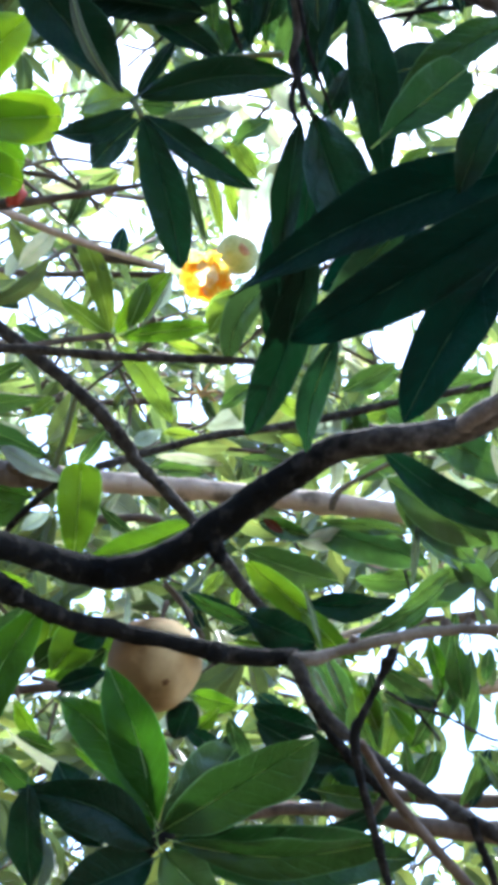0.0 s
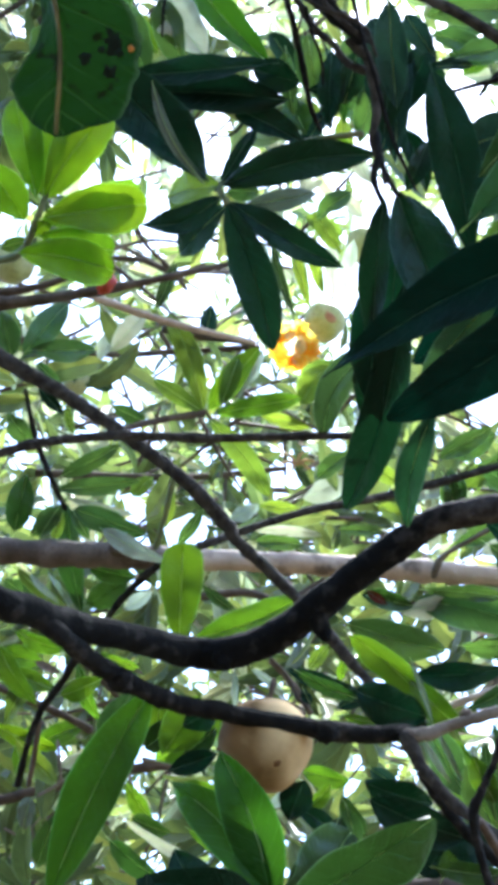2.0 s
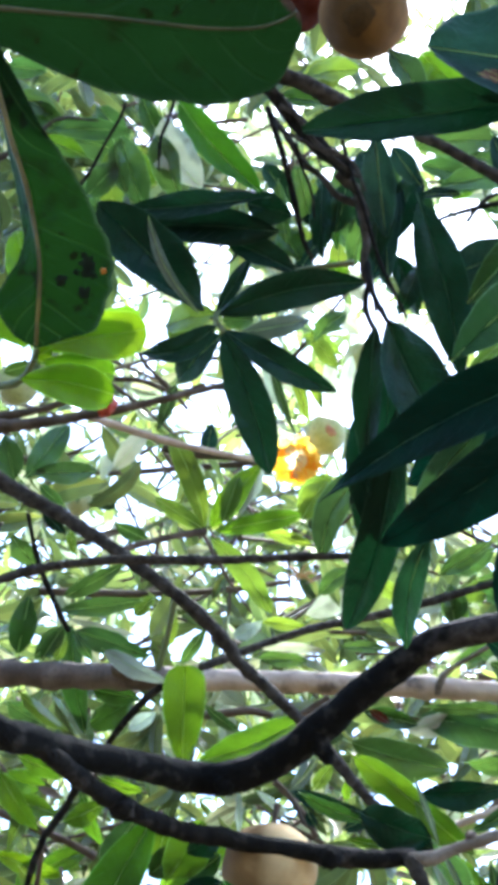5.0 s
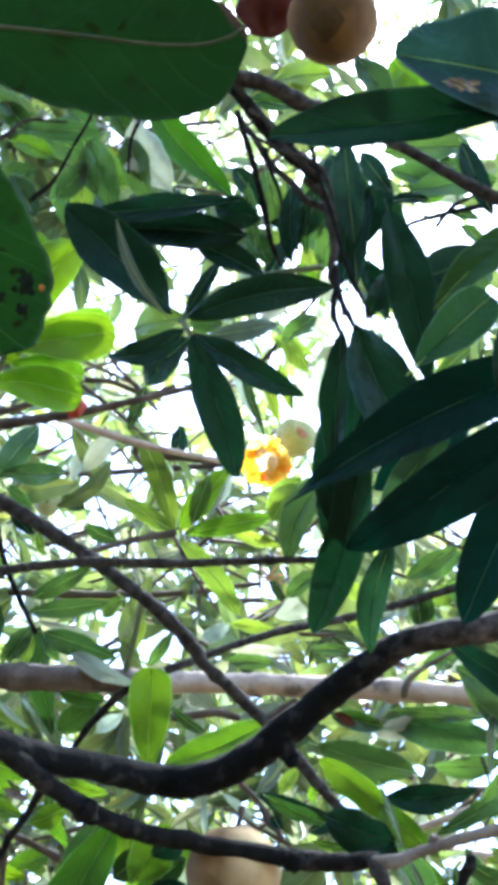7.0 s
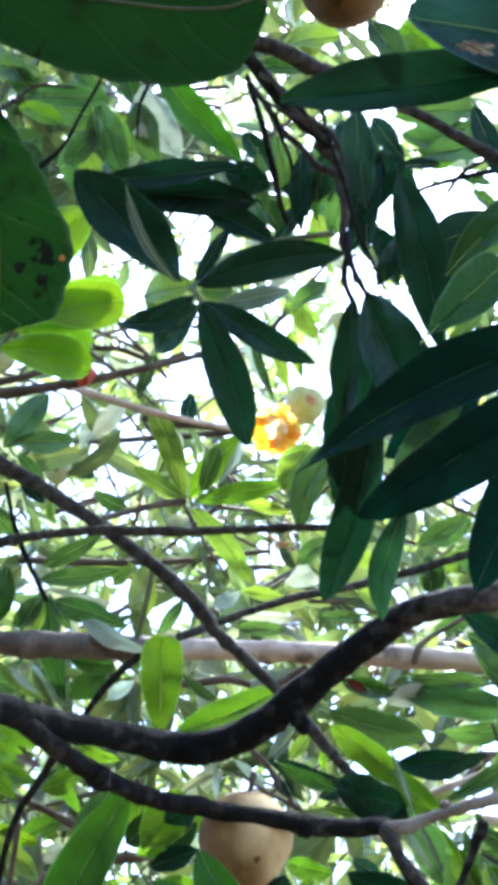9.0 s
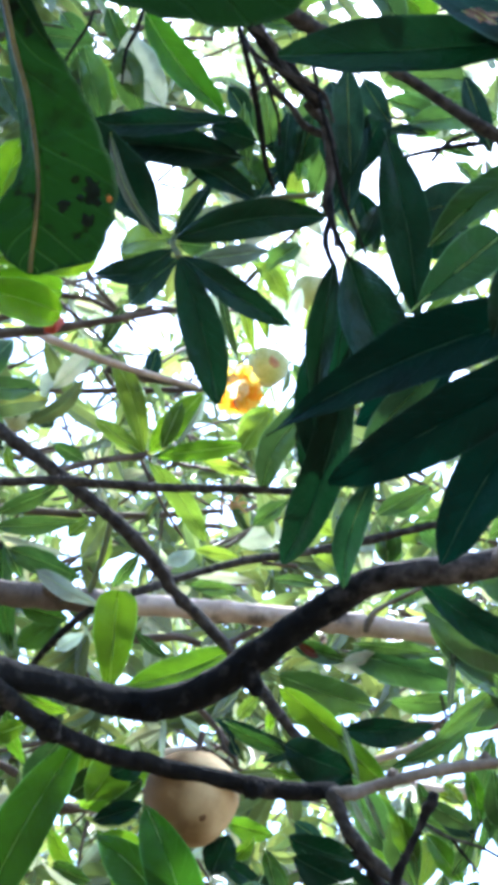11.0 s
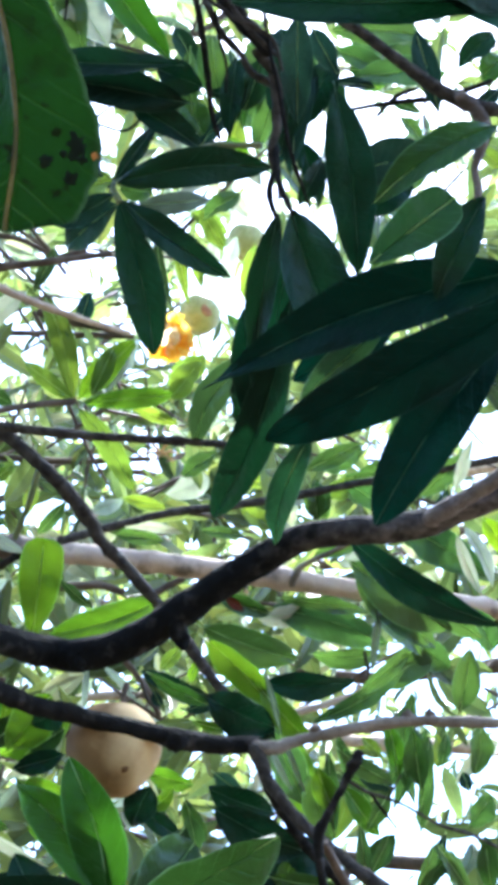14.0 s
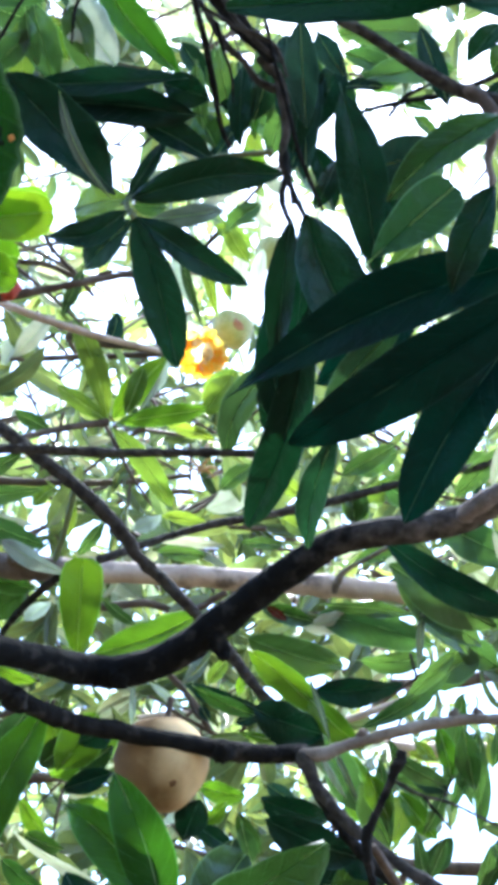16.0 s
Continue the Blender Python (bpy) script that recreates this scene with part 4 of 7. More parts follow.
leaf(tree, WAN_SHINE, RIB, (-0.050, 1.336, 2.912), (-0.039, 1.384, 2.852), 0.0221, roll=20)
leaf(tree, WAN_SHINE, RIB, (0.034, 1.372, 2.966), (0.017, 1.422, 2.900), 0.0244, roll=10)
leaf(tree, YOUNG, RIB, (0.063, 1.380, 2.958), (0.049, 1.433, 2.890), 0.0262, roll=10)
leaf(tree, IN_SHADE, RIB_IN_SHADE, (-0.044, 0.630, 2.401), (-0.172, 0.645, 2.418), 0.0251, bend=0.05, roll=12, sway=-0.03, fold=0.3)
leaf(tree, IN_SHADE, RIB_IN_SHADE, (-0.035, 0.655, 2.385), (-0.155, 0.657, 2.410), 0.0347, bend=0.04, roll=-8, sway=0.02)
leaf(tree, IN_SHADE, RIB_IN_SHADE, (-0.184, 0.612, 2.389), (-0.101, 0.686, 2.327), 0.0501, sway=0.015, roll=-10, fold=0.35)
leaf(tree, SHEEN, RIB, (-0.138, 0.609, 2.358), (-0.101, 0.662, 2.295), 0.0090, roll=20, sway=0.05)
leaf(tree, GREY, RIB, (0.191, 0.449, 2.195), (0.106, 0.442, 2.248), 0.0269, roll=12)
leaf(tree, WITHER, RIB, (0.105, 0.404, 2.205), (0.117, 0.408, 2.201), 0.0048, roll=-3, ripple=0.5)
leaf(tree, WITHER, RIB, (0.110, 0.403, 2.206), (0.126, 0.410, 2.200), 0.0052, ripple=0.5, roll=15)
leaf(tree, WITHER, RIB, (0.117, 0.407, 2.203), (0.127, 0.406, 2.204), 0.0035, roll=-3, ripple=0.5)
leaf(tree, IN_SHADE, RIB_IN_SHADE, (-0.061, 0.646, 2.416), (-0.022, 0.654, 2.405), 0.0282, roll=10)
leaf(tree, IN_SHADE, RIB_IN_SHADE, (-0.080, 0.665, 2.392), (-0.020, 0.686, 2.363), 0.0263, roll=-10)
leaf(tree, IN_SHADE, RIB_IN_SHADE, (-0.033, 0.666, 2.399), (-0.150, 0.668, 2.406), 0.0246, roll=8, twist=0.2)
leaf(tree, IN_SHADE, RIB_IN_SHADE, (-0.089, 0.689, 2.324), (0.038, 0.693, 2.354), 0.0326, sway=-0.05, roll=10)
leaf(tree, IN_SHADE, RIB_IN_SHADE, (-0.087, 0.698, 2.312), (-0.055, 0.773, 2.214), 0.0350, blunt=0.62, sway=-0.03, roll=6, bend=0.03, label="hanging dark green leaf")
leaf(tree, IN_SHADE, RIB_IN_SHADE, (-0.086, 0.697, 2.313), (0.006, 0.749, 2.280), 0.0261, sway=0.06, roll=-12)
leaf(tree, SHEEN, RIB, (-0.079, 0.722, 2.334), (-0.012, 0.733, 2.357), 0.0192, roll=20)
leaf(tree, IN_SHADE, RIB_IN_SHADE, (-0.092, 0.695, 2.316), (-0.161, 0.714, 2.309), 0.0250, sway=-0.16, roll=10)
leaf(tree, GREY, RIB, (-0.090, 0.715, 2.326), (-0.135, 0.761, 2.319), 0.0315, roll=10)
leaf(tree, YOUNG, RIB, (-0.093, 0.696, 2.332), (-0.143, 0.731, 2.359), 0.0285, roll=15)
leaf(tree, YOUNG, RIB, (-0.107, 0.731, 2.359), (-0.139, 0.735, 2.354), 0.0194, roll=10)
leaf(tree, MID, RIB, (-0.088, 0.699, 2.329), (-0.061, 0.708, 2.335), 0.0187, roll=15)
leaf(tree, IN_SHADE, RIB_IN_SHADE, (-0.092, 0.695, 2.334), (-0.062, 0.682, 2.387), 0.0141, roll=15)
leaf(tree, WAN_SHINE, RIB, (-0.146, 0.679, 2.608), (-0.113, 0.724, 2.550), 0.0453, roll=20, sway=0.06, label="pale grey leaf underside")
leaf(tree, MID, RIB, (-0.154, 0.689, 2.596), (-0.132, 0.731, 2.540), 0.0320, roll=15)
leaf(tree, VIVID, RIB, (-0.133, 0.682, 2.644), (-0.053, 0.749, 2.563), 0.0344, roll=-8, sway=0.06)
leaf(tree, MID, RIB, (-0.275, 0.782, 2.746), (-0.182, 0.803, 2.718), 0.0376, roll=10)
leaf(tree, MID, RIB, (-0.237, 0.807, 2.714), (-0.253, 0.843, 2.666), 0.0364, roll=10)
leaf(tree, MID, RIB, (-0.198, 0.721, 2.645), (-0.178, 0.768, 2.583), 0.0390, roll=10)
leaf(tree, YOUNG, RIB, (-0.230, 0.770, 2.671), (-0.178, 0.764, 2.679), 0.0262, roll=10)
leaf(tree, YOUNG, RIB, (-0.216, 0.770, 2.671), (-0.221, 0.809, 2.620), 0.0291, roll=10)
leaf(tree, IN_SHADE, RIB_IN_SHADE, (0.006, 0.659, 2.453), (0.001, 0.701, 2.398), 0.0194, roll=10)
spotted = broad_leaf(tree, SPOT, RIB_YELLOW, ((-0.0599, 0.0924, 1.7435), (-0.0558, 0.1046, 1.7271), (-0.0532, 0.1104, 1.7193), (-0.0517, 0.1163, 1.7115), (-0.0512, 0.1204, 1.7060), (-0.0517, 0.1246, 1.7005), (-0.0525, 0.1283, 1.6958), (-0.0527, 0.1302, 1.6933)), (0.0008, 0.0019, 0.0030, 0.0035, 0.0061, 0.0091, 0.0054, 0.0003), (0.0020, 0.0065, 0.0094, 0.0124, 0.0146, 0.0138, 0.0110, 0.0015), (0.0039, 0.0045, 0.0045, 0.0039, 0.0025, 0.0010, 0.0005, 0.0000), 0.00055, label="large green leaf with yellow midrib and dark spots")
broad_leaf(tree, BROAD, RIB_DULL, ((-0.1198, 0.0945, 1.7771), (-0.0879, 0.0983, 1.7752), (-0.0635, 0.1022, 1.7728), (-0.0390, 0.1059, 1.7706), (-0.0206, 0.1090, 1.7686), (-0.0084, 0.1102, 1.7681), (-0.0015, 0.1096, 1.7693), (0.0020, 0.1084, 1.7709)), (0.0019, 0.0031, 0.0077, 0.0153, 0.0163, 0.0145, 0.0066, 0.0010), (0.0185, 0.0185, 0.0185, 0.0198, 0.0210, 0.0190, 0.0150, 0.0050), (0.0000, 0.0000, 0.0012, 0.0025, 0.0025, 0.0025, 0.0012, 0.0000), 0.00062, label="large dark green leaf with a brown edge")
branch(tree, "twig", SHOOT, (-0.386, 0.929, 2.500, 0.0046), (-0.329, 0.904, 2.485, 0.0042), (-0.304, 0.869, 2.496, 0.0036), (-0.291, 0.853, 2.519, 0.0030))
leaf(tree, BRIGHT, RIB, (-0.303, 0.855, 2.514), (-0.319, 0.791, 2.595), 0.0384, roll=14, blunt=0.45)
leaf(tree, BRIGHT, RIB, (-0.298, 0.861, 2.525), (-0.269, 0.802, 2.603), 0.0422, roll=-10, blunt=0.42)
leaf(tree, BRIGHT, RIB, (-0.293, 0.855, 2.515), (-0.222, 0.807, 2.585), 0.0512, roll=12, sway=-0.04, blunt=0.45)
leaf(tree, BRIGHT, RIB, (-0.294, 0.861, 2.490), (-0.189, 0.869, 2.510), 0.0533, roll=5, blunt=0.36)
leaf(tree, BRIGHT, RIB, (-0.300, 0.877, 2.504), (-0.198, 0.875, 2.537), 0.0412, roll=25, blunt=0.4)
leaf(tree, BRIGHT, RIB, (-0.318, 0.873, 2.454), (-0.226, 0.900, 2.448), 0.0437, roll=8, blunt=0.36, sway=-0.05)
leaf(tree, BRIGHT, RIB, (-0.299, 0.879, 2.484), (-0.230, 0.910, 2.488), 0.0411, roll=20, blunt=0.4)
leaf(tree, BRIGHT, RIB, (-0.321, 0.883, 2.513), (-0.358, 0.843, 2.560), 0.0414, roll=10)
leaf(tree, BRIGHT, RIB, (-0.313, 0.883, 2.495), (-0.289, 0.871, 2.496), 0.0199, roll=30)
leaf(tree, YOUNG, RIB, (-0.170, 1.210, 2.511), (-0.208, 1.138, 2.610), 0.0304, roll=4, fold=0.14, twist=0.2, sway=0.05, blunt=0.6)
leaf(tree, YOUNG, RIB, (-0.172, 1.210, 2.510), (-0.231, 1.186, 2.546), 0.0221, roll=0, fold=0.14, twist=0.2, blunt=0.7)
leaf(tree, LUSH, RIB, (-0.165, 1.225, 2.524), (-0.098, 1.179, 2.581), 0.0350, roll=-5, fold=0.16, twist=0.1, blunt=0.7)
leaf(tree, YOUNG, RIB, (-0.148, 1.206, 2.514), (-0.124, 1.172, 2.559), 0.0235, roll=6, fold=0.14, twist=0.1, blunt=0.55)
leaf(tree, LUSH, RIB, (-0.158, 1.212, 2.507), (-0.049, 1.201, 2.515), 0.0263, roll=5, fold=0.14, twist=0.1, blunt=0.55)
leaf(tree, YOUNG, RIB, (-0.164, 1.216, 2.502), (-0.094, 1.273, 2.421), 0.0291, roll=0, fold=0.14, twist=0.2, sway=-0.05, blunt=0.6)
leaf(tree, WAN_SHINE, RIB, (-0.130, 1.196, 2.510), (-0.095, 1.160, 2.557), 0.0062, roll=0, sway=0.06)
branch(tree, "twig", BROWN, (-0.260, 1.137, 2.428, 0.0039), (-0.215, 1.176, 2.472, 0.0041), (-0.169, 1.201, 2.499, 0.0049))
leaf(tree, YOUNG, RIB, (-0.057, 1.335, 2.645), (-0.008, 1.316, 2.675), 0.0357, roll=10)
leaf(tree, YOUNG, RIB, (-0.053, 1.307, 2.592), (-0.016, 1.278, 2.633), 0.0376, roll=-20)
leaf(tree, MID, RIB, (-0.342, 1.031, 2.464), (-0.280, 1.077, 2.501), 0.0270, roll=10)
leaf(tree, MID, RIB, (-0.352, 1.034, 2.459), (-0.309, 1.041, 2.545), 0.0321, roll=10)
leaf(tree, MID, RIB, (-0.364, 1.033, 2.459), (-0.373, 1.001, 2.499), 0.0315, roll=10)
leaf(tree, WAN_SHINE, RIB, (-0.126, 1.244, 2.575), (-0.097, 1.215, 2.614), 0.0189, roll=35)
leaf(tree, GREY, RIB, (-0.173, 1.203, 2.621), (-0.159, 1.176, 2.658), 0.0233, roll=20)
leaf(tree, WAN_SHINE, RIB, (-0.291, 1.260, 2.715), (-0.329, 1.292, 2.669), 0.0264, roll=20)
leaf(tree, WAN_SHINE, RIB, (-0.199, 1.278, 2.702), (-0.196, 1.321, 2.646), 0.0349, roll=20)
leaf(tree, LUSH, RIB, (-0.170, 1.083, 2.115), (-0.161, 1.024, 2.193), 0.0424, roll=6, bend=0.03, blunt=0.27, fold=0.15, twist=0.1, label="upright bright green leaf")
leaf(tree, LUSH, RIB, (-0.050, 1.059, 2.147), (-0.154, 1.080, 2.119), 0.0326, roll=18, sway=-0.06)
leaf(tree, DENSE, RIB, (-0.342, 1.260, 2.414), (-0.332, 1.343, 2.308), 0.0334, roll=10)
leaf(tree, MID, RIB, (-0.292, 1.099, 2.293), (-0.215, 1.124, 2.271), 0.0303, roll=20, sway=-0.05)
leaf(tree, WAN_SHINE, RIB, (-0.312, 1.135, 2.335), (-0.235, 1.154, 2.319), 0.0105, roll=10)
leaf(tree, WAN_SHINE, RIB, (-0.261, 1.106, 2.270), (-0.191, 1.115, 2.231), 0.0215, roll=10)
leaf(tree, MID, RIB, (-0.313, 1.141, 2.327), (-0.353, 1.158, 2.300), 0.0227, roll=10)
leaf(tree, MID, RIB, (-0.190, 1.178, 2.294), (-0.159, 1.156, 2.326), 0.0160, roll=10)
leaf(tree, DENSE, RIB_IN_SHADE, (-0.295, 1.211, 2.240), (-0.246, 1.196, 2.264), 0.0315, roll=10)
leaf(tree, DENSE, RIB, (-0.371, 1.153, 2.305), (-0.354, 1.115, 2.355), 0.0315, roll=10)
leaf(tree, IN_SHADE, RIB_IN_SHADE, (0.117, 0.925, 2.140), (0.251, 0.951, 2.070), 0.0310, roll=10, sway=0.05, label="dark glossy leaf")
leaf(tree, MID, RIB, (0.172, 0.946, 2.167), (0.240, 0.944, 2.115), 0.0351, roll=12, sway=-0.04)
leaf(tree, MID, RIB, (0.131, 1.014, 2.169), (0.235, 1.071, 2.130), 0.0431, roll=12)
leaf(tree, MID, RIB, (0.139, 1.036, 2.176), (0.212, 1.117, 2.125), 0.0385, roll=-12)
leaf(tree, MID, RIB, (0.069, 1.187, 2.215), (0.195, 1.209, 2.185), 0.0424, roll=15, sway=-0.07)
leaf(tree, WAN_SHINE, RIB, (0.053, 1.184, 2.200), (0.108, 1.186, 2.216), 0.0266, roll=25, label="leaf with the sky's shine in its colour")
leaf(tree, MID, RIB, (-0.005, 1.152, 2.170), (0.095, 1.191, 2.155), 0.0434, roll=12)
leaf(tree, IN_SHADE, RIB_IN_SHADE, (0.058, 1.186, 2.125), (0.156, 1.203, 2.139), 0.0317, roll=14)
leaf(tree, LUSH, RIB, (-0.005, 1.110, 2.135), (0.066, 1.151, 2.080), 0.0312, roll=12, sway=-0.06)
leaf(tree, LUSH, RIB, (0.052, 1.129, 2.091), (0.106, 1.162, 2.048), 0.0276, roll=12)
leaf(tree, MID, RIB, (0.120, 1.267, 2.201), (0.196, 1.266, 2.201), 0.0277, roll=14)
leaf(tree, MID, RIB, (0.062, 1.213, 2.090), (0.108, 1.284, 2.033), 0.0375, roll=-14)
leaf(tree, LUSH, RIB, (0.095, 1.276, 2.098), (0.128, 1.328, 2.030), 0.0424, roll=12)
leaf(tree, MID, RIB, (0.143, 1.269, 2.107), (0.183, 1.318, 2.043), 0.0176, roll=14)
leaf(tree, YOUNG, RIB, (0.169, 1.377, 2.093), (0.152, 1.393, 2.035), 0.0318, roll=14)
leaf(tree, MID, RIB, (0.200, 1.310, 2.144), (0.241, 1.368, 2.067), 0.0191, roll=-10)
leaf(tree, MID, RIB, (0.250, 1.315, 2.137), (0.216, 1.372, 2.063), 0.0183, roll=10)
leaf(tree, MID, RIB, (0.246, 1.282, 2.090), (0.237, 1.333, 2.022), 0.0184, roll=10)
leaf(tree, IN_SHADE, RIB_IN_SHADE, (0.015, 1.100, 2.057), (0.065, 1.117, 2.035), 0.0427, roll=10)
leaf(tree, MID, RIB, (0.215, 1.191, 2.119), (0.194, 1.250, 2.041), 0.0230, roll=10)
leaf(tree, MID, RIB, (0.233, 1.166, 2.151), (0.180, 1.179, 2.133), 0.0349, roll=10)
leaf(tree, GREY, RIB, (0.209, 0.925, 2.194), (0.196, 0.965, 2.142), 0.0204, roll=10)
leaf(tree, MID, RIB, (0.110, 1.092, 2.339), (0.162, 1.082, 2.352), 0.0303, roll=10)
leaf(tree, MID, RIB, (0.158, 1.145, 2.360), (0.266, 1.128, 2.383), 0.0315, roll=10)
leaf(tree, YOUNG, RIB, (0.126, 1.156, 2.346), (0.164, 1.149, 2.355), 0.0252, roll=10)
leaf(tree, MID, RIB, (0.110, 1.152, 2.351), (0.131, 1.175, 2.321), 0.0315, roll=10)
branch(tree, "branch", BARK, (-0.042, 0.977, 1.830, 0.0039), (-0.060, 0.961, 1.815, 0.0051), (-0.071, 0.955, 1.805, 0.0059), (-0.085, 0.964, 1.791, 0.0063), (-0.106, 0.981, 1.767, 0.0063), nodes=0.1, rough=0.13)
leaf(tree, MID, RIB, (0.195, 1.125, 2.114), (0.104, 1.159, 2.070), 0.0190, roll=12, sway=-0.05)
leaf(tree, SHEEN, RIB, (0.164, 1.058, 2.147), (0.159, 1.098, 2.096), 0.0083, roll=15)
leaf(tree, MID, RIB, (0.126, 1.123, 2.027), (0.181, 1.162, 2.011), 0.0213, roll=12)
leaf(tree, LUSH, RIB, (0.145, 1.251, 2.040), (0.184, 1.282, 1.999), 0.0230, roll=-8)
leaf(tree, MID, RIB, (0.103, 1.191, 2.028), (0.129, 1.230, 1.976), 0.0312, roll=10)
leaf(tree, MID, RIB, (0.148, 1.167, 1.969), (0.159, 1.202, 1.922), 0.0141, roll=10)
leaf(tree, GREY, RIB, (0.230, 1.171, 1.963), (0.212, 1.207, 1.917), 0.0162, roll=10)
leaf(tree, MID, RIB, (0.211, 1.155, 2.165), (0.252, 1.174, 2.141), 0.0326, roll=10)
leaf(tree, IN_SHADE, RIB_IN_SHADE, (0.006, 1.051, 1.940), (0.087, 1.073, 1.911), 0.0388, roll=10)
leaf(tree, IN_SHADE, RIB_IN_SHADE, (0.072, 1.121, 1.939), (0.122, 1.140, 1.913), 0.0356, roll=-10)
leaf(tree, YOUNG, RIB, (-0.328, 1.151, 2.134), (-0.363, 1.185, 2.086), 0.0233, roll=10)
leaf(tree, YOUNG, RIB, (-0.352, 1.195, 2.074), (-0.312, 1.229, 2.036), 0.0221, roll=-10)
leaf(tree, LUSH, RIB, (-0.337, 1.038, 2.098), (-0.303, 1.076, 2.054), 0.0245, roll=10)
leaf(tree, LUSH, RIB, (-0.292, 1.242, 2.111), (-0.348, 1.251, 2.093), 0.0242, roll=14)
leaf(tree, VIVID, RIB, (-0.172, 0.948, 1.999), (-0.256, 1.004, 1.846), 0.0451, roll=8, bend=0.05, sway=0.02, label="long bright green leaf under the branch")
leaf(tree, VIVID, RIB, (-0.069, 0.939, 1.808), (-0.109, 0.911, 1.926), 0.0444, roll=-12, sway=0.07, bend=0.05)
leaf(tree, VIVID, RIB, (-0.070, 0.934, 1.815), (-0.153, 0.944, 1.916), 0.0371, roll=14, sway=0.08)
leaf(tree, FIRM, RIB, (-0.063, 0.939, 1.808), (0.048, 0.879, 1.855), 0.0511, roll=8, sway=-0.03, blunt=0.4)
leaf(tree, DULL, RIB, (-0.067, 0.961, 1.815), (-0.011, 0.948, 1.873), 0.0518, roll=12, blunt=0.45)
leaf(tree, FIRM, RIB, (-0.051, 0.933, 1.797), (0.095, 0.900, 1.787), 0.0340, roll=10, blunt=0.42, sway=0.03)
leaf(tree, IN_SHADE, RIB_IN_SHADE, (-0.071, 0.946, 1.798), (-0.167, 0.901, 1.824), 0.0412, roll=16, sway=0.1)
leaf(tree, IN_SHADE, RIB_IN_SHADE, (-0.159, 0.898, 1.828), (-0.157, 0.940, 1.768), 0.0285, roll=10)
leaf(tree, IN_SHADE, RIB_IN_SHADE, (-0.109, 0.946, 1.798), (-0.145, 0.931, 1.857), 0.0380, roll=10)
leaf(tree, IN_SHADE, RIB_IN_SHADE, (-0.071, 0.951, 1.791), (-0.143, 0.948, 1.758), 0.0453, roll=12)
leaf(tree, MID, RIB, (-0.063, 0.949, 1.795), (-0.004, 0.957, 1.744), 0.0453, roll=12)
leaf(tree, FIRM, RIB, (-0.057, 0.953, 1.805), (0.126, 0.976, 1.798), 0.0502, roll=-6)
leaf(tree, MID, RIB, (0.034, 0.998, 1.801), (0.087, 1.025, 1.762), 0.0480, roll=10)
leaf(tree, IN_SHADE, RIB_IN_SHADE, (-0.125, 1.033, 1.978), (-0.169, 1.042, 1.968), 0.0205, roll=10)
leaf(tree, IN_SHADE, RIB_IN_SHADE, (-0.128, 1.041, 2.027), (-0.158, 1.050, 2.014), 0.0255, roll=-12)
leaf(tree, LUSH, RIB, (-0.182, 1.082, 2.065), (-0.195, 1.115, 2.017), 0.0320, roll=12)
leaf(tree, LUSH, RIB, (-0.145, 1.065, 2.050), (-0.184, 1.095, 2.007), 0.0419, roll=-12)
leaf(tree, MID, RIB, (-0.199, 1.021, 2.036), (-0.235, 1.044, 2.002), 0.0233, roll=-3)
leaf(tree, WAN_SHINE, RIB, (-0.230, 1.146, 1.973), (-0.145, 1.177, 1.929), 0.0117, roll=20, label="pale dry leaf edge, sky shine in its colour")
leaf(tree, IN_SHADE, RIB_IN_SHADE, (-0.049, 1.028, 1.950), (-0.064, 1.047, 1.922), 0.0291, roll=12)
leaf(tree, IN_SHADE, RIB_IN_SHADE, (0.021, 1.143, 1.977), (0.085, 1.164, 1.947), 0.0373, roll=20)
leaf(tree, IN_SHADE, RIB_IN_SHADE, (0.032, 1.179, 1.964), (0.086, 1.201, 1.933), 0.0380, roll=20)
leaf(tree, IN_SHADE, RIB_IN_SHADE, (-0.001, 1.065, 2.050), (0.062, 1.080, 2.029), 0.0419, roll=10)
leaf(tree, WITHER, RIB_DULL, (-0.068, 1.671, 2.751), (-0.025, 1.704, 2.803), 0.0084, roll=20, label="withered brown leaf")
leaf(tree, YOUNG, RIB, (-0.107, 1.297, 2.425), (-0.053, 1.306, 2.419), 0.0169, roll=-5)
leaf(tree, WAN_SHINE, RIB, (-0.117, 1.315, 2.401), (-0.032, 1.327, 2.395), 0.0141, roll=17, sway=-0.06)
leaf(tree, MID, RIB, (-0.115, 1.325, 2.388), (-0.055, 1.332, 2.386), 0.0212, roll=-19)
leaf(tree, WAN_SHINE, RIB, (-0.057, 1.378, 2.489), (-0.001, 1.367, 2.509), 0.0345, roll=20, blunt=0.5)
leaf(tree, MID, RIB, (0.040, 1.247, 2.343), (-0.010, 1.241, 2.345), 0.0145, roll=12)
leaf(tree, YOUNG, RIB, (0.037, 1.227, 2.367), (0.076, 1.243, 2.351), 0.0225, roll=-15)
leaf(tree, MID, RIB, (-0.035, 1.283, 2.451), (0.009, 1.266, 2.477), 0.0254, roll=-19)
leaf(tree, DENSE, RIB, (0.120, 1.152, 2.310), (0.113, 1.126, 2.342), 0.0272, roll=16)
leaf(tree, BRIGHT, RIB, (0.152, 1.209, 2.403), (0.154, 1.226, 2.381), 0.0132, roll=-20, blunt=0.4)
leaf(tree, WAN_SHINE, RIB, (0.075, 1.266, 2.404), (0.128, 1.264, 2.411), 0.0164, roll=-17)
leaf(tree, MID, RIB, (0.192, 1.186, 2.355), (0.151, 1.166, 2.377), 0.0422, roll=14)
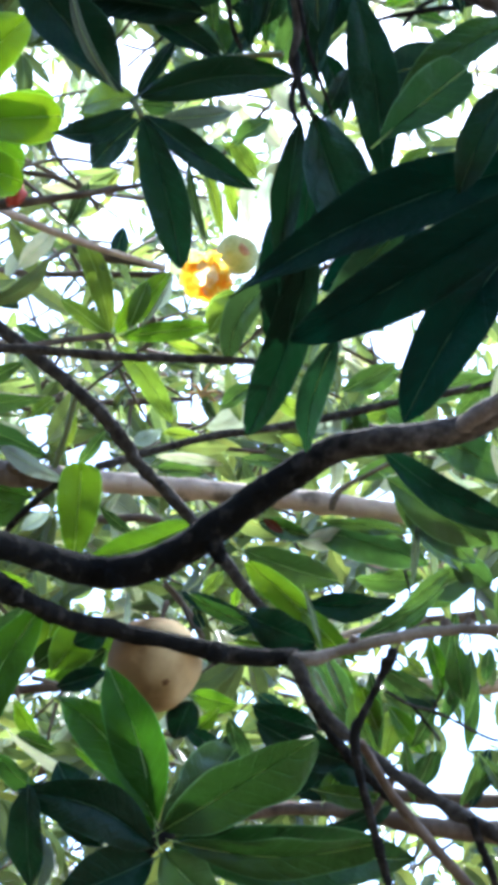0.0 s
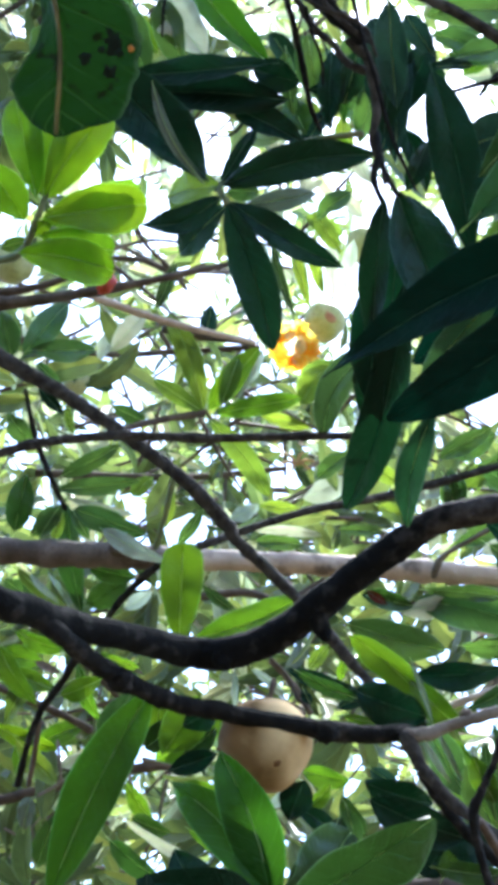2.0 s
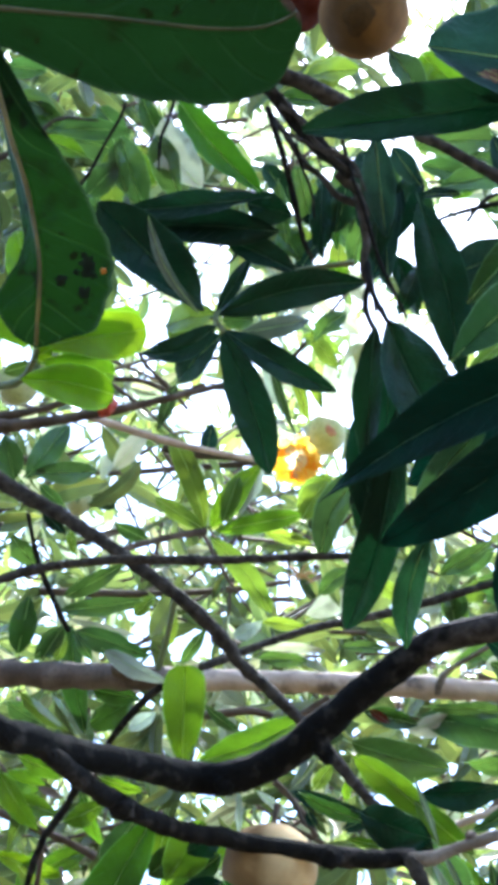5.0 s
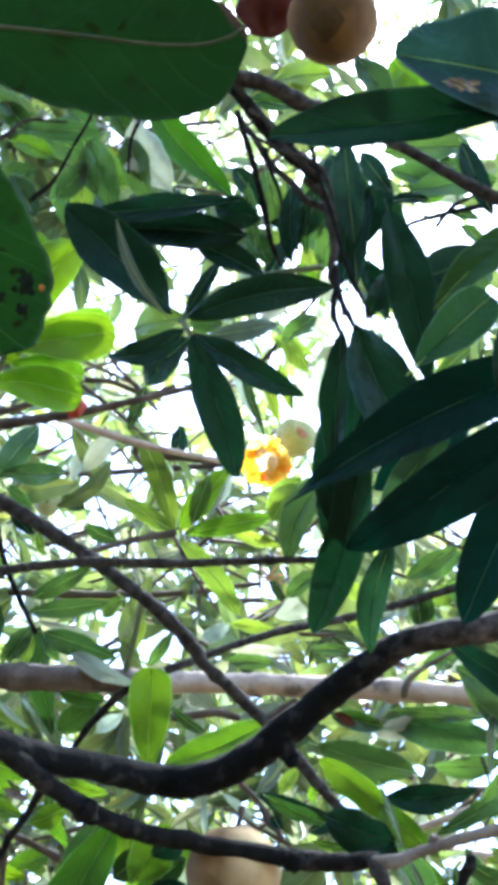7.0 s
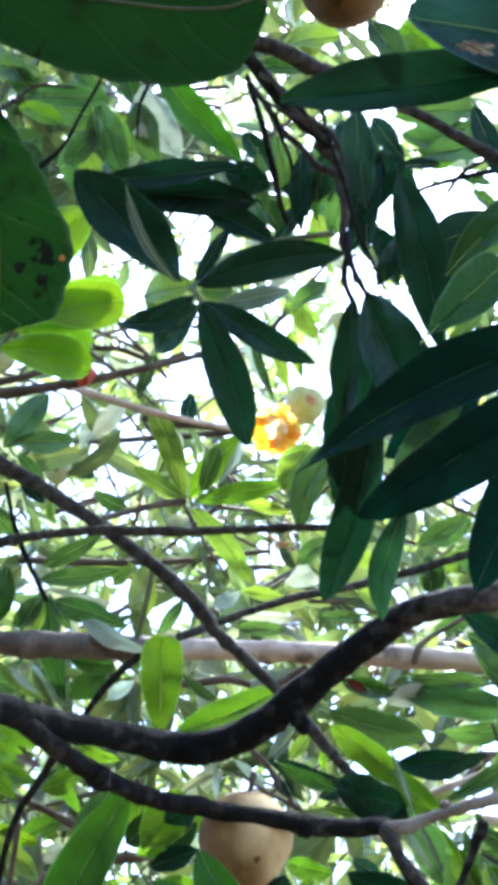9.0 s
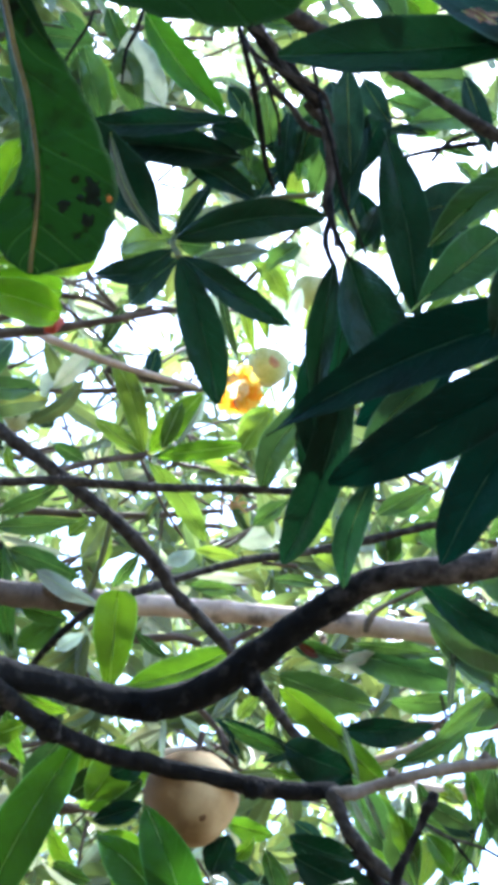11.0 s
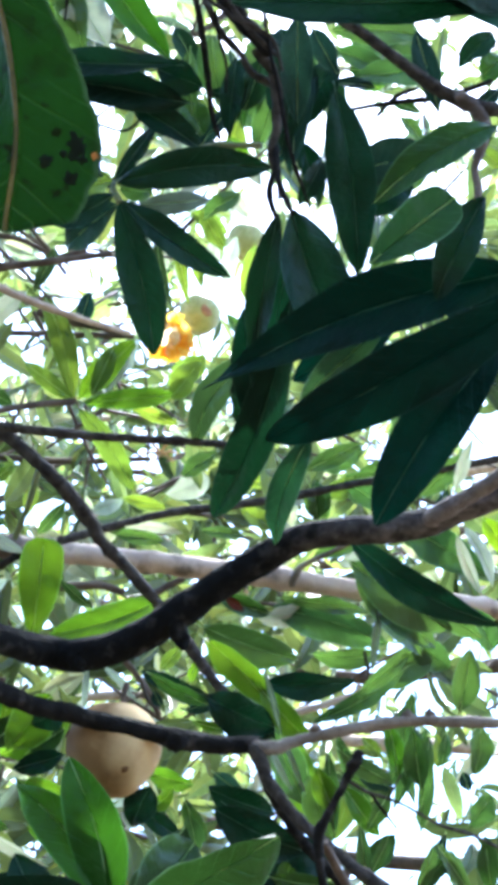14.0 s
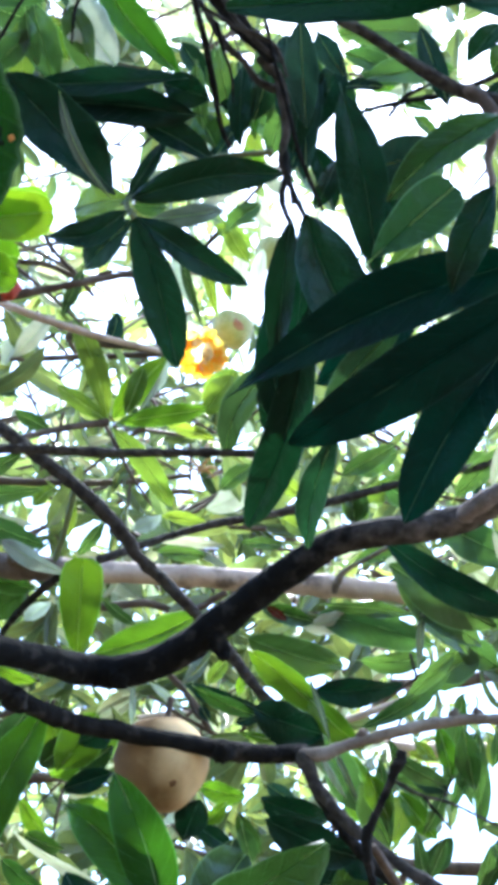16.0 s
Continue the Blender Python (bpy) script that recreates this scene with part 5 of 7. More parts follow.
leaf(tree, MID, RIB, (0.171, 1.168, 2.295), (0.114, 1.178, 2.275), 0.0210, roll=2)
leaf(tree, WAN_SHINE, RIB, (0.149, 1.229, 2.295), (0.176, 1.220, 2.310), 0.0179, roll=14)
leaf(tree, YOUNG, RIB, (0.068, 1.295, 2.446), (0.033, 1.277, 2.466), 0.0212, roll=-5)
leaf(tree, MID, RIB, (0.018, 1.271, 2.472), (0.047, 1.282, 2.461), 0.0183, roll=-19)
leaf(tree, MID, RIB, (0.075, 1.161, 2.212), (0.172, 1.175, 2.204), 0.0179, roll=13, sway=-0.05)
leaf(tree, DENSE, RIB, (0.010, 1.159, 2.208), (0.065, 1.171, 2.198), 0.0214, roll=-9)
leaf(tree, RED_BROWN, RIB_DULL, (0.015, 1.113, 2.185), (0.035, 1.124, 2.174), 0.0092, roll=-3, label="withered brown leaf")
leaf(tree, WAN_SHINE, RIB, (0.141, 1.205, 2.244), (0.167, 1.212, 2.238), 0.0074, roll=16)
leaf(tree, WITHER, RIB_DULL, (0.126, 1.250, 2.217), (0.163, 1.259, 2.210), 0.0100, roll=16, label="withered brown leaf")
leaf(tree, WAN_SHINE, RIB, (0.022, 1.135, 2.126), (0.066, 1.179, 2.074), 0.0056, roll=11)
leaf(tree, IN_SHADE, RIB_IN_SHADE, (-0.067, 1.110, 2.098), (0.008, 1.130, 2.081), 0.0187, roll=8)
leaf(tree, GREY, RIB, (-0.021, 1.183, 2.091), (0.020, 1.174, 2.108), 0.0172, roll=13)
leaf(tree, WAN_SHINE, RIB, (-0.104, 1.152, 2.122), (-0.071, 1.169, 2.104), 0.0086, roll=6)
leaf(tree, GREY, RIB, (-0.052, 1.123, 2.083), (-0.045, 1.133, 2.071), 0.0110, roll=15)
leaf(tree, YOUNG, RIB, (-0.049, 1.202, 2.145), (-0.027, 1.188, 2.166), 0.0155, roll=-9)
leaf(tree, LUSH, RIB, (-0.017, 1.258, 2.159), (-0.010, 1.243, 2.179), 0.0111, roll=-18)
leaf(tree, LUSH, RIB, (-0.015, 1.096, 2.041), (0.021, 1.104, 2.035), 0.0085, roll=3)
leaf(tree, WAN_SHINE, RIB, (0.066, 1.211, 2.065), (0.090, 1.240, 2.031), 0.0069, roll=6)
leaf(tree, IN_SHADE, RIB_IN_SHADE, (0.003, 1.156, 1.999), (0.067, 1.174, 1.983), 0.0323, roll=5)
leaf(tree, GREY, RIB, (0.010, 1.224, 2.042), (0.039, 1.237, 2.029), 0.0206, roll=13)
leaf(tree, DENSE, RIB, (-0.019, 1.143, 1.981), (0.001, 1.167, 1.951), 0.0190, roll=10)
leaf(tree, DULL, RIB, (-0.065, 1.000, 1.833), (-0.019, 0.959, 1.890), 0.0353, roll=12, blunt=0.5)
leaf(tree, IN_SHADE, RIB_IN_SHADE, (0.063, 1.068, 1.922), (0.022, 1.092, 1.888), 0.0291, roll=-14)
leaf(tree, DENSE, RIB, (0.068, 1.147, 1.903), (0.083, 1.128, 1.929), 0.0233, roll=11)
leaf(tree, BRIGHT, RIB, (-0.384, 1.211, 2.098), (-0.312, 1.233, 2.078), 0.0202, roll=-2)
leaf(tree, LUSH, RIB, (-0.300, 1.152, 2.100), (-0.258, 1.146, 2.114), 0.0241, roll=13)
leaf(tree, LUSH, RIB, (-0.265, 1.190, 2.089), (-0.285, 1.152, 2.135), 0.0186, roll=-19)
leaf(tree, LUSH, RIB, (-0.356, 1.132, 2.121), (-0.305, 1.148, 2.105), 0.0206, roll=-15)
leaf(tree, LUSH, RIB, (-0.374, 1.164, 2.159), (-0.326, 1.176, 2.149), 0.0262, roll=-16)
leaf(tree, WITHER, RIB_DULL, (-0.324, 1.129, 2.128), (-0.298, 1.138, 2.118), 0.0086, roll=-10, label="withered brown leaf")
leaf(tree, LUSH, RIB, (-0.188, 1.152, 2.032), (-0.141, 1.139, 2.053), 0.0275, roll=15)
leaf(tree, BRIGHT, RIB, (-0.209, 1.180, 2.075), (-0.195, 1.164, 2.098), 0.0138, roll=-14)
leaf(tree, LUSH, RIB, (-0.176, 1.121, 1.991), (-0.125, 1.140, 1.973), 0.0159, roll=3)
leaf(tree, DENSE, RIB, (-0.228, 1.101, 1.930), (-0.184, 1.127, 1.902), 0.0233, roll=11)
leaf(tree, SHEEN, RIB, (-0.344, 1.232, 1.993), (-0.334, 1.213, 2.019), 0.0195, roll=-13, blunt=0.4)
leaf(tree, WAN_SHINE, RIB, (-0.314, 1.243, 2.064), (-0.290, 1.236, 2.076), 0.0143, roll=18)
leaf(tree, DENSE, RIB, (-0.308, 1.159, 1.928), (-0.286, 1.130, 1.967), 0.0212, roll=-4)
leaf(tree, MID, RIB, (-0.320, 1.135, 2.365), (-0.251, 1.119, 2.393), 0.0217, roll=14)
leaf(tree, MID, RIB, (-0.324, 1.144, 2.353), (-0.231, 1.145, 2.361), 0.0217, roll=7)
leaf(tree, YOUNG, RIB, (-0.250, 1.196, 2.376), (-0.224, 1.185, 2.393), 0.0198, roll=-15)
leaf(tree, MID, RIB, (-0.342, 1.151, 2.293), (-0.315, 1.130, 2.323), 0.0188, roll=4)
leaf(tree, YOUNG, RIB, (-0.327, 1.154, 2.291), (-0.313, 1.136, 2.315), 0.0125, roll=18)
leaf(tree, MID, RIB, (-0.282, 1.140, 2.281), (-0.299, 1.119, 2.307), 0.0136, roll=2)
leaf(tree, DENSE, RIB, (-0.288, 1.176, 2.267), (-0.236, 1.187, 2.258), 0.0238, roll=-2)
leaf(tree, YOUNG, RIB, (-0.338, 1.069, 2.203), (-0.289, 1.098, 2.171), 0.0149, roll=13)
leaf(tree, WAN_SHINE, RIB, (-0.321, 1.057, 2.188), (-0.290, 1.078, 2.164), 0.0068, roll=4)
leaf(tree, MID, RIB, (-0.390, 1.201, 2.272), (-0.353, 1.218, 2.254), 0.0256, roll=7)
leaf(tree, WAN_SHINE, RIB, (-0.264, 1.277, 2.271), (-0.232, 1.267, 2.287), 0.0172, roll=-15)
leaf(tree, MID, RIB, (-0.156, 1.138, 2.216), (-0.121, 1.159, 2.193), 0.0131, roll=18)
leaf(tree, WAN_SHINE, RIB, (-0.136, 1.222, 2.355), (-0.102, 1.215, 2.368), 0.0185, roll=12)
leaf(tree, YOUNG, RIB, (-0.205, 1.180, 2.319), (-0.193, 1.156, 2.352), 0.0153, roll=-13)
leaf(tree, MID, RIB, (-0.362, 1.149, 2.424), (-0.389, 1.124, 2.452), 0.0264, roll=-9)
leaf(tree, DULL, RIB, (-0.197, 1.104, 2.662), (-0.223, 1.137, 2.617), 0.0183, roll=-12)
leaf(tree, WAN_SHINE, RIB, (-0.239, 1.172, 2.652), (-0.293, 1.201, 2.609), 0.0262, roll=0)
leaf(tree, MID, RIB, (-0.353, 1.091, 2.499), (-0.322, 1.112, 2.476), 0.0159, roll=5)
leaf(tree, IN_SHADE, RIB_IN_SHADE, (-0.351, 1.109, 2.476), (-0.325, 1.130, 2.452), 0.0159, roll=5)
leaf(tree, YOUNG, RIB, (-0.303, 1.107, 2.402), (-0.309, 1.088, 2.426), 0.0128, roll=-13)
leaf(tree, DULL, RIB, (-0.330, 1.256, 2.616), (-0.299, 1.269, 2.603), 0.0225, roll=-2)
leaf(tree, MID, RIB, (-0.258, 1.299, 2.568), (-0.302, 1.281, 2.586), 0.0225, roll=-9)
leaf(tree, YOUNG, RIB, (-0.388, 1.005, 2.605), (-0.351, 1.002, 2.613), 0.0185, roll=19)
leaf(tree, DULL, RIB, (-0.084, 1.232, 2.837), (-0.058, 1.305, 2.746), 0.0143, roll=-4, sway=0.04)
leaf(tree, YOUNG, RIB, (-0.066, 1.268, 2.873), (-0.036, 1.336, 2.790), 0.0179, roll=-14)
leaf(tree, WAN_SHINE, RIB, (-0.099, 1.270, 2.867), (-0.076, 1.323, 2.803), 0.0130, roll=13)
leaf(tree, YOUNG, RIB, (-0.034, 1.150, 2.783), (0.015, 1.169, 2.765), 0.0255, roll=5)
leaf(tree, MID, RIB, (0.014, 1.160, 2.614), (0.044, 1.189, 2.580), 0.0169, roll=-19)
leaf(tree, YOUNG, RIB, (-0.108, 1.304, 2.578), (-0.042, 1.323, 2.562), 0.0180, roll=5)
leaf(tree, MID, RIB, (0.099, 1.072, 2.316), (0.155, 1.052, 2.339), 0.0214, roll=-3)
leaf(tree, MID, RIB, (0.187, 1.093, 2.281), (0.138, 1.076, 2.308), 0.0238, roll=-3)
leaf(tree, DENSE, RIB, (0.115, 1.145, 2.301), (0.110, 1.118, 2.336), 0.0222, roll=9)
leaf(tree, WAN_SHINE, RIB, (0.245, 1.036, 2.270), (0.262, 1.003, 2.314), 0.0126, roll=-15)
leaf(tree, MID, RIB, (0.216, 1.083, 2.292), (0.268, 1.052, 2.332), 0.0238, roll=-3)
leaf(tree, WAN_SHINE, RIB, (0.224, 0.933, 2.159), (0.251, 0.963, 2.116), 0.0132, roll=-16, sway=-0.04, label="leaf with the sky's shine in its colour")
leaf(tree, MID, RIB, (0.173, 0.982, 2.179), (0.257, 0.997, 2.154), 0.0254, roll=-18)
leaf(tree, BRIGHT, RIB, (0.274, 1.051, 2.248), (0.304, 1.072, 2.217), 0.0218, roll=6)
leaf(tree, MID, RIB, (0.152, 1.052, 2.171), (0.221, 1.088, 2.118), 0.0364, roll=1)
leaf(tree, MID, RIB, (0.202, 1.056, 2.162), (0.265, 1.079, 2.126), 0.0275, roll=1)
leaf(tree, MID, RIB, (0.175, 1.203, 2.135), (0.234, 1.184, 2.156), 0.0286, roll=11)
leaf(tree, DENSE, RIB, (0.192, 1.194, 2.145), (0.164, 1.220, 2.112), 0.0133, roll=-16)
leaf(tree, MID, RIB, (0.257, 1.169, 2.090), (0.265, 1.130, 2.142), 0.0287, roll=-1)
leaf(tree, MID, RIB, (0.300, 1.176, 2.162), (0.279, 1.150, 2.198), 0.0286, roll=11)
leaf(tree, MID, RIB, (0.217, 1.138, 2.051), (0.211, 1.181, 1.993), 0.0138, roll=1)
leaf(tree, MID, RIB, (0.256, 1.085, 2.036), (0.251, 1.112, 2.000), 0.0254, roll=-11)
leaf(tree, YOUNG, RIB, (0.242, 1.230, 2.093), (0.246, 1.252, 2.063), 0.0141, roll=-16)
leaf(tree, YOUNG, RIB, (0.165, 1.290, 2.101), (0.198, 1.295, 2.092), 0.0122, roll=-18)
leaf(tree, MID, RIB, (0.142, 1.260, 2.059), (0.197, 1.269, 2.044), 0.0189, roll=11)
leaf(tree, MID, RIB, (0.181, 1.198, 1.972), (0.163, 1.223, 1.940), 0.0123, roll=1)
leaf(tree, MID, RIB, (0.215, 1.152, 1.948), (0.199, 1.181, 1.910), 0.0147, roll=-11)
leaf(tree, MID, RIB, (0.217, 1.152, 1.948), (0.253, 1.181, 1.907), 0.0140, roll=-11)
leaf(tree, MID, RIB, (0.188, 1.220, 2.026), (0.166, 1.246, 1.993), 0.0160, roll=-1)
leaf(tree, DENSE, RIB, (0.274, 1.194, 1.972), (0.283, 1.227, 1.926), 0.0220, roll=15)
leaf(tree, MID, RIB, (0.292, 1.218, 2.021), (0.269, 1.237, 1.997), 0.0275, roll=-1)
leaf(tree, GREY, RIB, (0.261, 1.206, 2.041), (0.269, 1.217, 2.025), 0.0138, roll=6)
leaf(tree, LUSH, RIB, (0.108, 1.162, 2.026), (0.127, 1.189, 1.988), 0.0242, roll=8)
leaf(tree, IN_SHADE, RIB_IN_SHADE, (0.060, 0.661, 2.453), (0.047, 0.705, 2.394), 0.0330, roll=6)
leaf(tree, MID, RIB, (-0.263, 0.691, 2.627), (-0.182, 0.700, 2.623), 0.0229, roll=12)
leaf(tree, MID, RIB, (-0.201, 0.707, 2.614), (-0.192, 0.742, 2.577), 0.0229, roll=19)
leaf(tree, MID, RIB, (-0.289, 0.729, 2.584), (-0.252, 0.719, 2.598), 0.0321, roll=-2)
leaf(tree, DULL, RIB, (-0.246, 0.721, 2.521), (-0.266, 0.691, 2.553), 0.0264, roll=14)
leaf(tree, LUSH, RIB, (-0.191, 0.742, 2.651), (-0.169, 0.769, 2.623), 0.0167, roll=-3)
leaf(tree, LUSH, RIB, (0.119, 0.748, 2.742), (0.153, 0.730, 2.764), 0.0346, roll=-5)
branch(tree, "twig", PALE_GREY, (-0.305, 1.180, 2.064, 0.0017), (-0.304, 1.193, 2.048, 0.0017), (-0.306, 1.206, 2.031, 0.0017), (-0.328, 1.213, 2.020, 0.0017))
branch(tree, "twig", BARK_MID, (0.158, 1.138, 2.139, 0.0017), (0.163, 1.153, 2.118, 0.0017), (0.156, 1.162, 2.106, 0.0017), (0.146, 1.170, 2.096, 0.0014))
branch(tree, "twig", BARK, (-0.100, 0.719, 2.352, 0.0019), (-0.087, 0.711, 2.364, 0.0019), (-0.075, 0.700, 2.378, 0.0019), (-0.064, 0.688, 2.395, 0.0015))
leaf(tree, MID, RIB, (0.125, 0.770, 2.637), (0.172, 0.769, 2.634), 0.0275, roll=12)
leaf(tree, DENSE, RIB, (0.173, 0.791, 2.605), (0.125, 0.787, 2.614), 0.0252, roll=-1)
leaf(tree, LUSH, RIB, (0.144, 0.831, 2.636), (0.174, 0.817, 2.654), 0.0202, roll=4)
leaf(tree, MID, RIB, (0.196, 0.783, 2.614), (0.164, 0.772, 2.632), 0.0287, roll=19)
leaf(tree, MID, RIB, (0.178, 0.813, 2.575), (0.201, 0.827, 2.554), 0.0160, roll=-15)
leaf(tree, IN_SHADE, RIB_IN_SHADE, (0.038, 0.701, 2.484), (0.061, 0.729, 2.445), 0.0243, roll=17)
leaf(tree, IN_SHADE, RIB_IN_SHADE, (0.079, 0.696, 2.487), (0.059, 0.729, 2.445), 0.0243, roll=17)
leaf(tree, IN_SHADE, RIB_IN_SHADE, (0.247, 0.697, 2.558), (0.216, 0.719, 2.531), 0.0254, roll=9)
leaf(tree, DENSE, RIB, (0.247, 0.755, 2.565), (0.271, 0.740, 2.583), 0.0275, roll=-6)
leaf(tree, IN_SHADE, RIB_IN_SHADE, (0.232, 0.666, 2.434), (0.210, 0.679, 2.417), 0.0136, roll=6)
leaf(tree, DENSE, RIB, (0.167, 0.804, 2.587), (0.199, 0.810, 2.578), 0.0115, roll=-1)
leaf(tree, MID, RIB, (0.168, 0.821, 2.481), (0.200, 0.810, 2.494), 0.0275, roll=-13)
leaf(tree, MID, RIB, (0.119, 0.770, 2.301), (0.169, 0.762, 2.309), 0.0242, roll=6)
leaf(tree, MID, RIB, (0.202, 0.980, 2.348), (0.178, 1.016, 2.302), 0.0344, roll=-15)
leaf(tree, YOUNG, RIB, (0.254, 0.827, 2.551), (0.283, 0.839, 2.532), 0.0172, roll=-1)
leaf(tree, IN_SHADE, RIB_IN_SHADE, (0.177, 0.705, 2.217), (0.211, 0.687, 2.238), 0.0309, roll=-4)
leaf(tree, MID, RIB, (0.225, 0.765, 2.301), (0.252, 0.775, 2.285), 0.0242, roll=6)
leaf(tree, MID, RIB, (-0.233, 0.740, 2.576), (-0.197, 0.720, 2.601), 0.0264, roll=19)
leaf(tree, LUSH, RIB, (-0.286, 0.726, 2.661), (-0.240, 0.742, 2.647), 0.0238, roll=-17)
leaf(tree, DENSE, RIB, (-0.031, 0.663, 2.602), (0.013, 0.670, 2.597), 0.0198, roll=-6)
leaf(tree, IN_SHADE, RIB_IN_SHADE, (-0.137, 0.972, 1.855), (-0.181, 0.980, 1.844), 0.0203, roll=-4)
leaf(tree, DENSE, RIB, (0.060, 1.121, 1.904), (0.131, 1.127, 1.896), 0.0203, roll=-3)
leaf(tree, IN_SHADE, RIB_IN_SHADE, (0.042, 1.170, 1.921), (0.105, 1.165, 1.928), 0.0264, roll=-18)
leaf(tree, DENSE, RIB, (0.044, 1.196, 1.971), (0.088, 1.219, 1.939), 0.0242, roll=8)
leaf(tree, IN_SHADE, RIB_IN_SHADE, (0.137, 1.176, 1.913), (0.063, 1.191, 1.891), 0.0264, roll=-18)
leaf(tree, MID, RIB, (0.095, 1.200, 1.878), (0.137, 1.218, 1.852), 0.0264, roll=-18)
leaf(tree, DENSE, RIB, (0.194, 1.244, 1.989), (0.160, 1.267, 1.957), 0.0252, roll=6)
leaf(tree, MID, RIB, (-0.032, 1.197, 1.882), (-0.075, 1.188, 1.895), 0.0212, roll=-18)
leaf(tree, DENSE, RIB, (-0.226, 1.187, 1.984), (-0.188, 1.196, 1.971), 0.0220, roll=1)
leaf(tree, IN_SHADE, RIB_IN_SHADE, (-0.059, 1.136, 1.969), (-0.022, 1.152, 1.947), 0.0190, roll=-18)
leaf(tree, LUSH, RIB, (-0.058, 1.211, 2.036), (-0.012, 1.218, 2.027), 0.0229, roll=-1)
leaf(tree, DENSE, RIB, (-0.202, 1.103, 2.017), (-0.164, 1.088, 2.038), 0.0264, roll=-11)
leaf(tree, DENSE, RIB, (-0.164, 1.106, 2.012), (-0.133, 1.094, 2.030), 0.0233, roll=-4)
leaf(tree, DIMMED, RIB, (0.029, 0.693, 2.498), (0.015, 0.724, 2.463), 0.0264, roll=-18)
leaf(tree, MID, RIB, (-0.020, 0.738, 2.594), (-0.018, 0.777, 2.551), 0.0172, roll=19)
leaf(tree, IN_SHADE, RIB_IN_SHADE, (0.013, 0.692, 2.499), (0.007, 0.731, 2.456), 0.0180, roll=9)
leaf(tree, YOUNG, RIB, (-0.002, 0.808, 2.667), (-0.009, 0.849, 2.622), 0.0160, roll=2)
leaf(tree, DENSE, RIB, (0.052, 0.677, 2.518), (0.069, 0.721, 2.470), 0.0317, roll=-18)
leaf(tree, DIMMED, RIB, (0.085, 0.728, 2.539), (0.114, 0.764, 2.501), 0.0220, roll=-6)
leaf(tree, DENSE, RIB, (0.109, 0.772, 2.567), (0.076, 0.758, 2.580), 0.0195, roll=-8)
leaf(tree, MID, RIB, (-0.302, 0.670, 2.663), (-0.259, 0.690, 2.646), 0.0287, roll=-15)
leaf(tree, DENSE, RIB, (-0.255, 0.702, 2.633), (-0.286, 0.676, 2.659), 0.0252, roll=-1)
leaf(tree, MID, RIB, (-0.227, 0.715, 2.698), (-0.194, 0.742, 2.670), 0.0238, roll=4)
leaf(tree, DENSE, RIB, (-0.172, 0.685, 2.662), (-0.153, 0.722, 2.623), 0.0206, roll=6)
leaf(tree, MID, RIB, (-0.129, 0.671, 2.683), (-0.081, 0.696, 2.661), 0.0229, roll=-15)
leaf(tree, MID, RIB, (-0.330, 0.702, 2.775), (-0.287, 0.711, 2.770), 0.0247, roll=15)
leaf(tree, DENSE, RIB, (-0.247, 0.685, 2.729), (-0.195, 0.703, 2.715), 0.0262, roll=4)
leaf(tree, LUSH, RIB, (-0.162, 0.774, 2.639), (-0.142, 0.752, 2.665), 0.0202, roll=11)
leaf(tree, DIMMED, RIB, (-0.052, 0.741, 2.605), (-0.028, 0.766, 2.569), 0.0220, roll=-6)
leaf(tree, DENSE, RIB, (0.003, 0.720, 2.545), (0.016, 0.763, 2.485), 0.0190, roll=-18)
leaf(tree, MID, RIB, (-0.012, 0.790, 2.620), (-0.001, 0.827, 2.569), 0.0138, roll=-15)
leaf(tree, YOUNG, RIB, (-0.022, 0.843, 2.633), (-0.006, 0.867, 2.599), 0.0167, roll=11)
leaf(tree, DENSE, RIB, (-0.038, 0.750, 2.507), (-0.021, 0.768, 2.481), 0.0264, roll=-11)
leaf(tree, LUSH, RIB, (0.005, 0.835, 2.558), (0.026, 0.853, 2.532), 0.0172, roll=-8)
leaf(tree, LUSH, RIB, (-0.355, 1.151, 2.177), (-0.303, 1.169, 2.161), 0.0214, roll=18)
leaf(tree, LUSH, RIB, (-0.260, 1.129, 2.134), (-0.218, 1.142, 2.123), 0.0149, roll=13)
leaf(tree, LUSH, RIB, (-0.337, 1.212, 2.102), (-0.364, 1.246, 2.055), 0.0202, roll=11)
leaf(tree, YOUNG, RIB, (-0.307, 1.276, 2.104), (-0.337, 1.258, 2.124), 0.0185, roll=-18)
leaf(tree, LUSH, RIB, (-0.237, 1.213, 2.030), (-0.210, 1.240, 1.998), 0.0206, roll=13)
leaf(tree, LUSH, RIB, (-0.170, 1.198, 1.975), (-0.122, 1.216, 1.957), 0.0165, roll=15)
leaf(tree, WAN_SHINE, RIB, (-0.095, 1.239, 2.011), (-0.065, 1.228, 2.029), 0.0138, roll=6)
leaf(tree, LUSH, RIB, (-0.053, 1.195, 1.992), (-0.030, 1.183, 2.009), 0.0165, roll=15)
branch(tree, "twig", BROWN, (-0.087, 1.152, 2.135, 0.0017), (-0.070, 1.164, 2.119, 0.0023), (-0.060, 1.178, 2.100, 0.0023), (-0.050, 1.183, 2.093, 0.0017))
branch(tree, "twig", BARK_MID, (0.183, 1.121, 2.002, 0.0011), (0.178, 1.128, 1.994, 0.0011), (0.174, 1.133, 1.987, 0.0011))
branch(tree, "twig", PALE_GREY, (-0.222, 1.214, 2.056, 0.0029), (-0.207, 1.216, 2.053, 0.0029), (-0.193, 1.218, 2.050, 0.0023))
leaf(tree, GREY, RIB, (0.066, 0.683, 2.514), (0.060, 0.758, 2.417), 0.0317, roll=8)
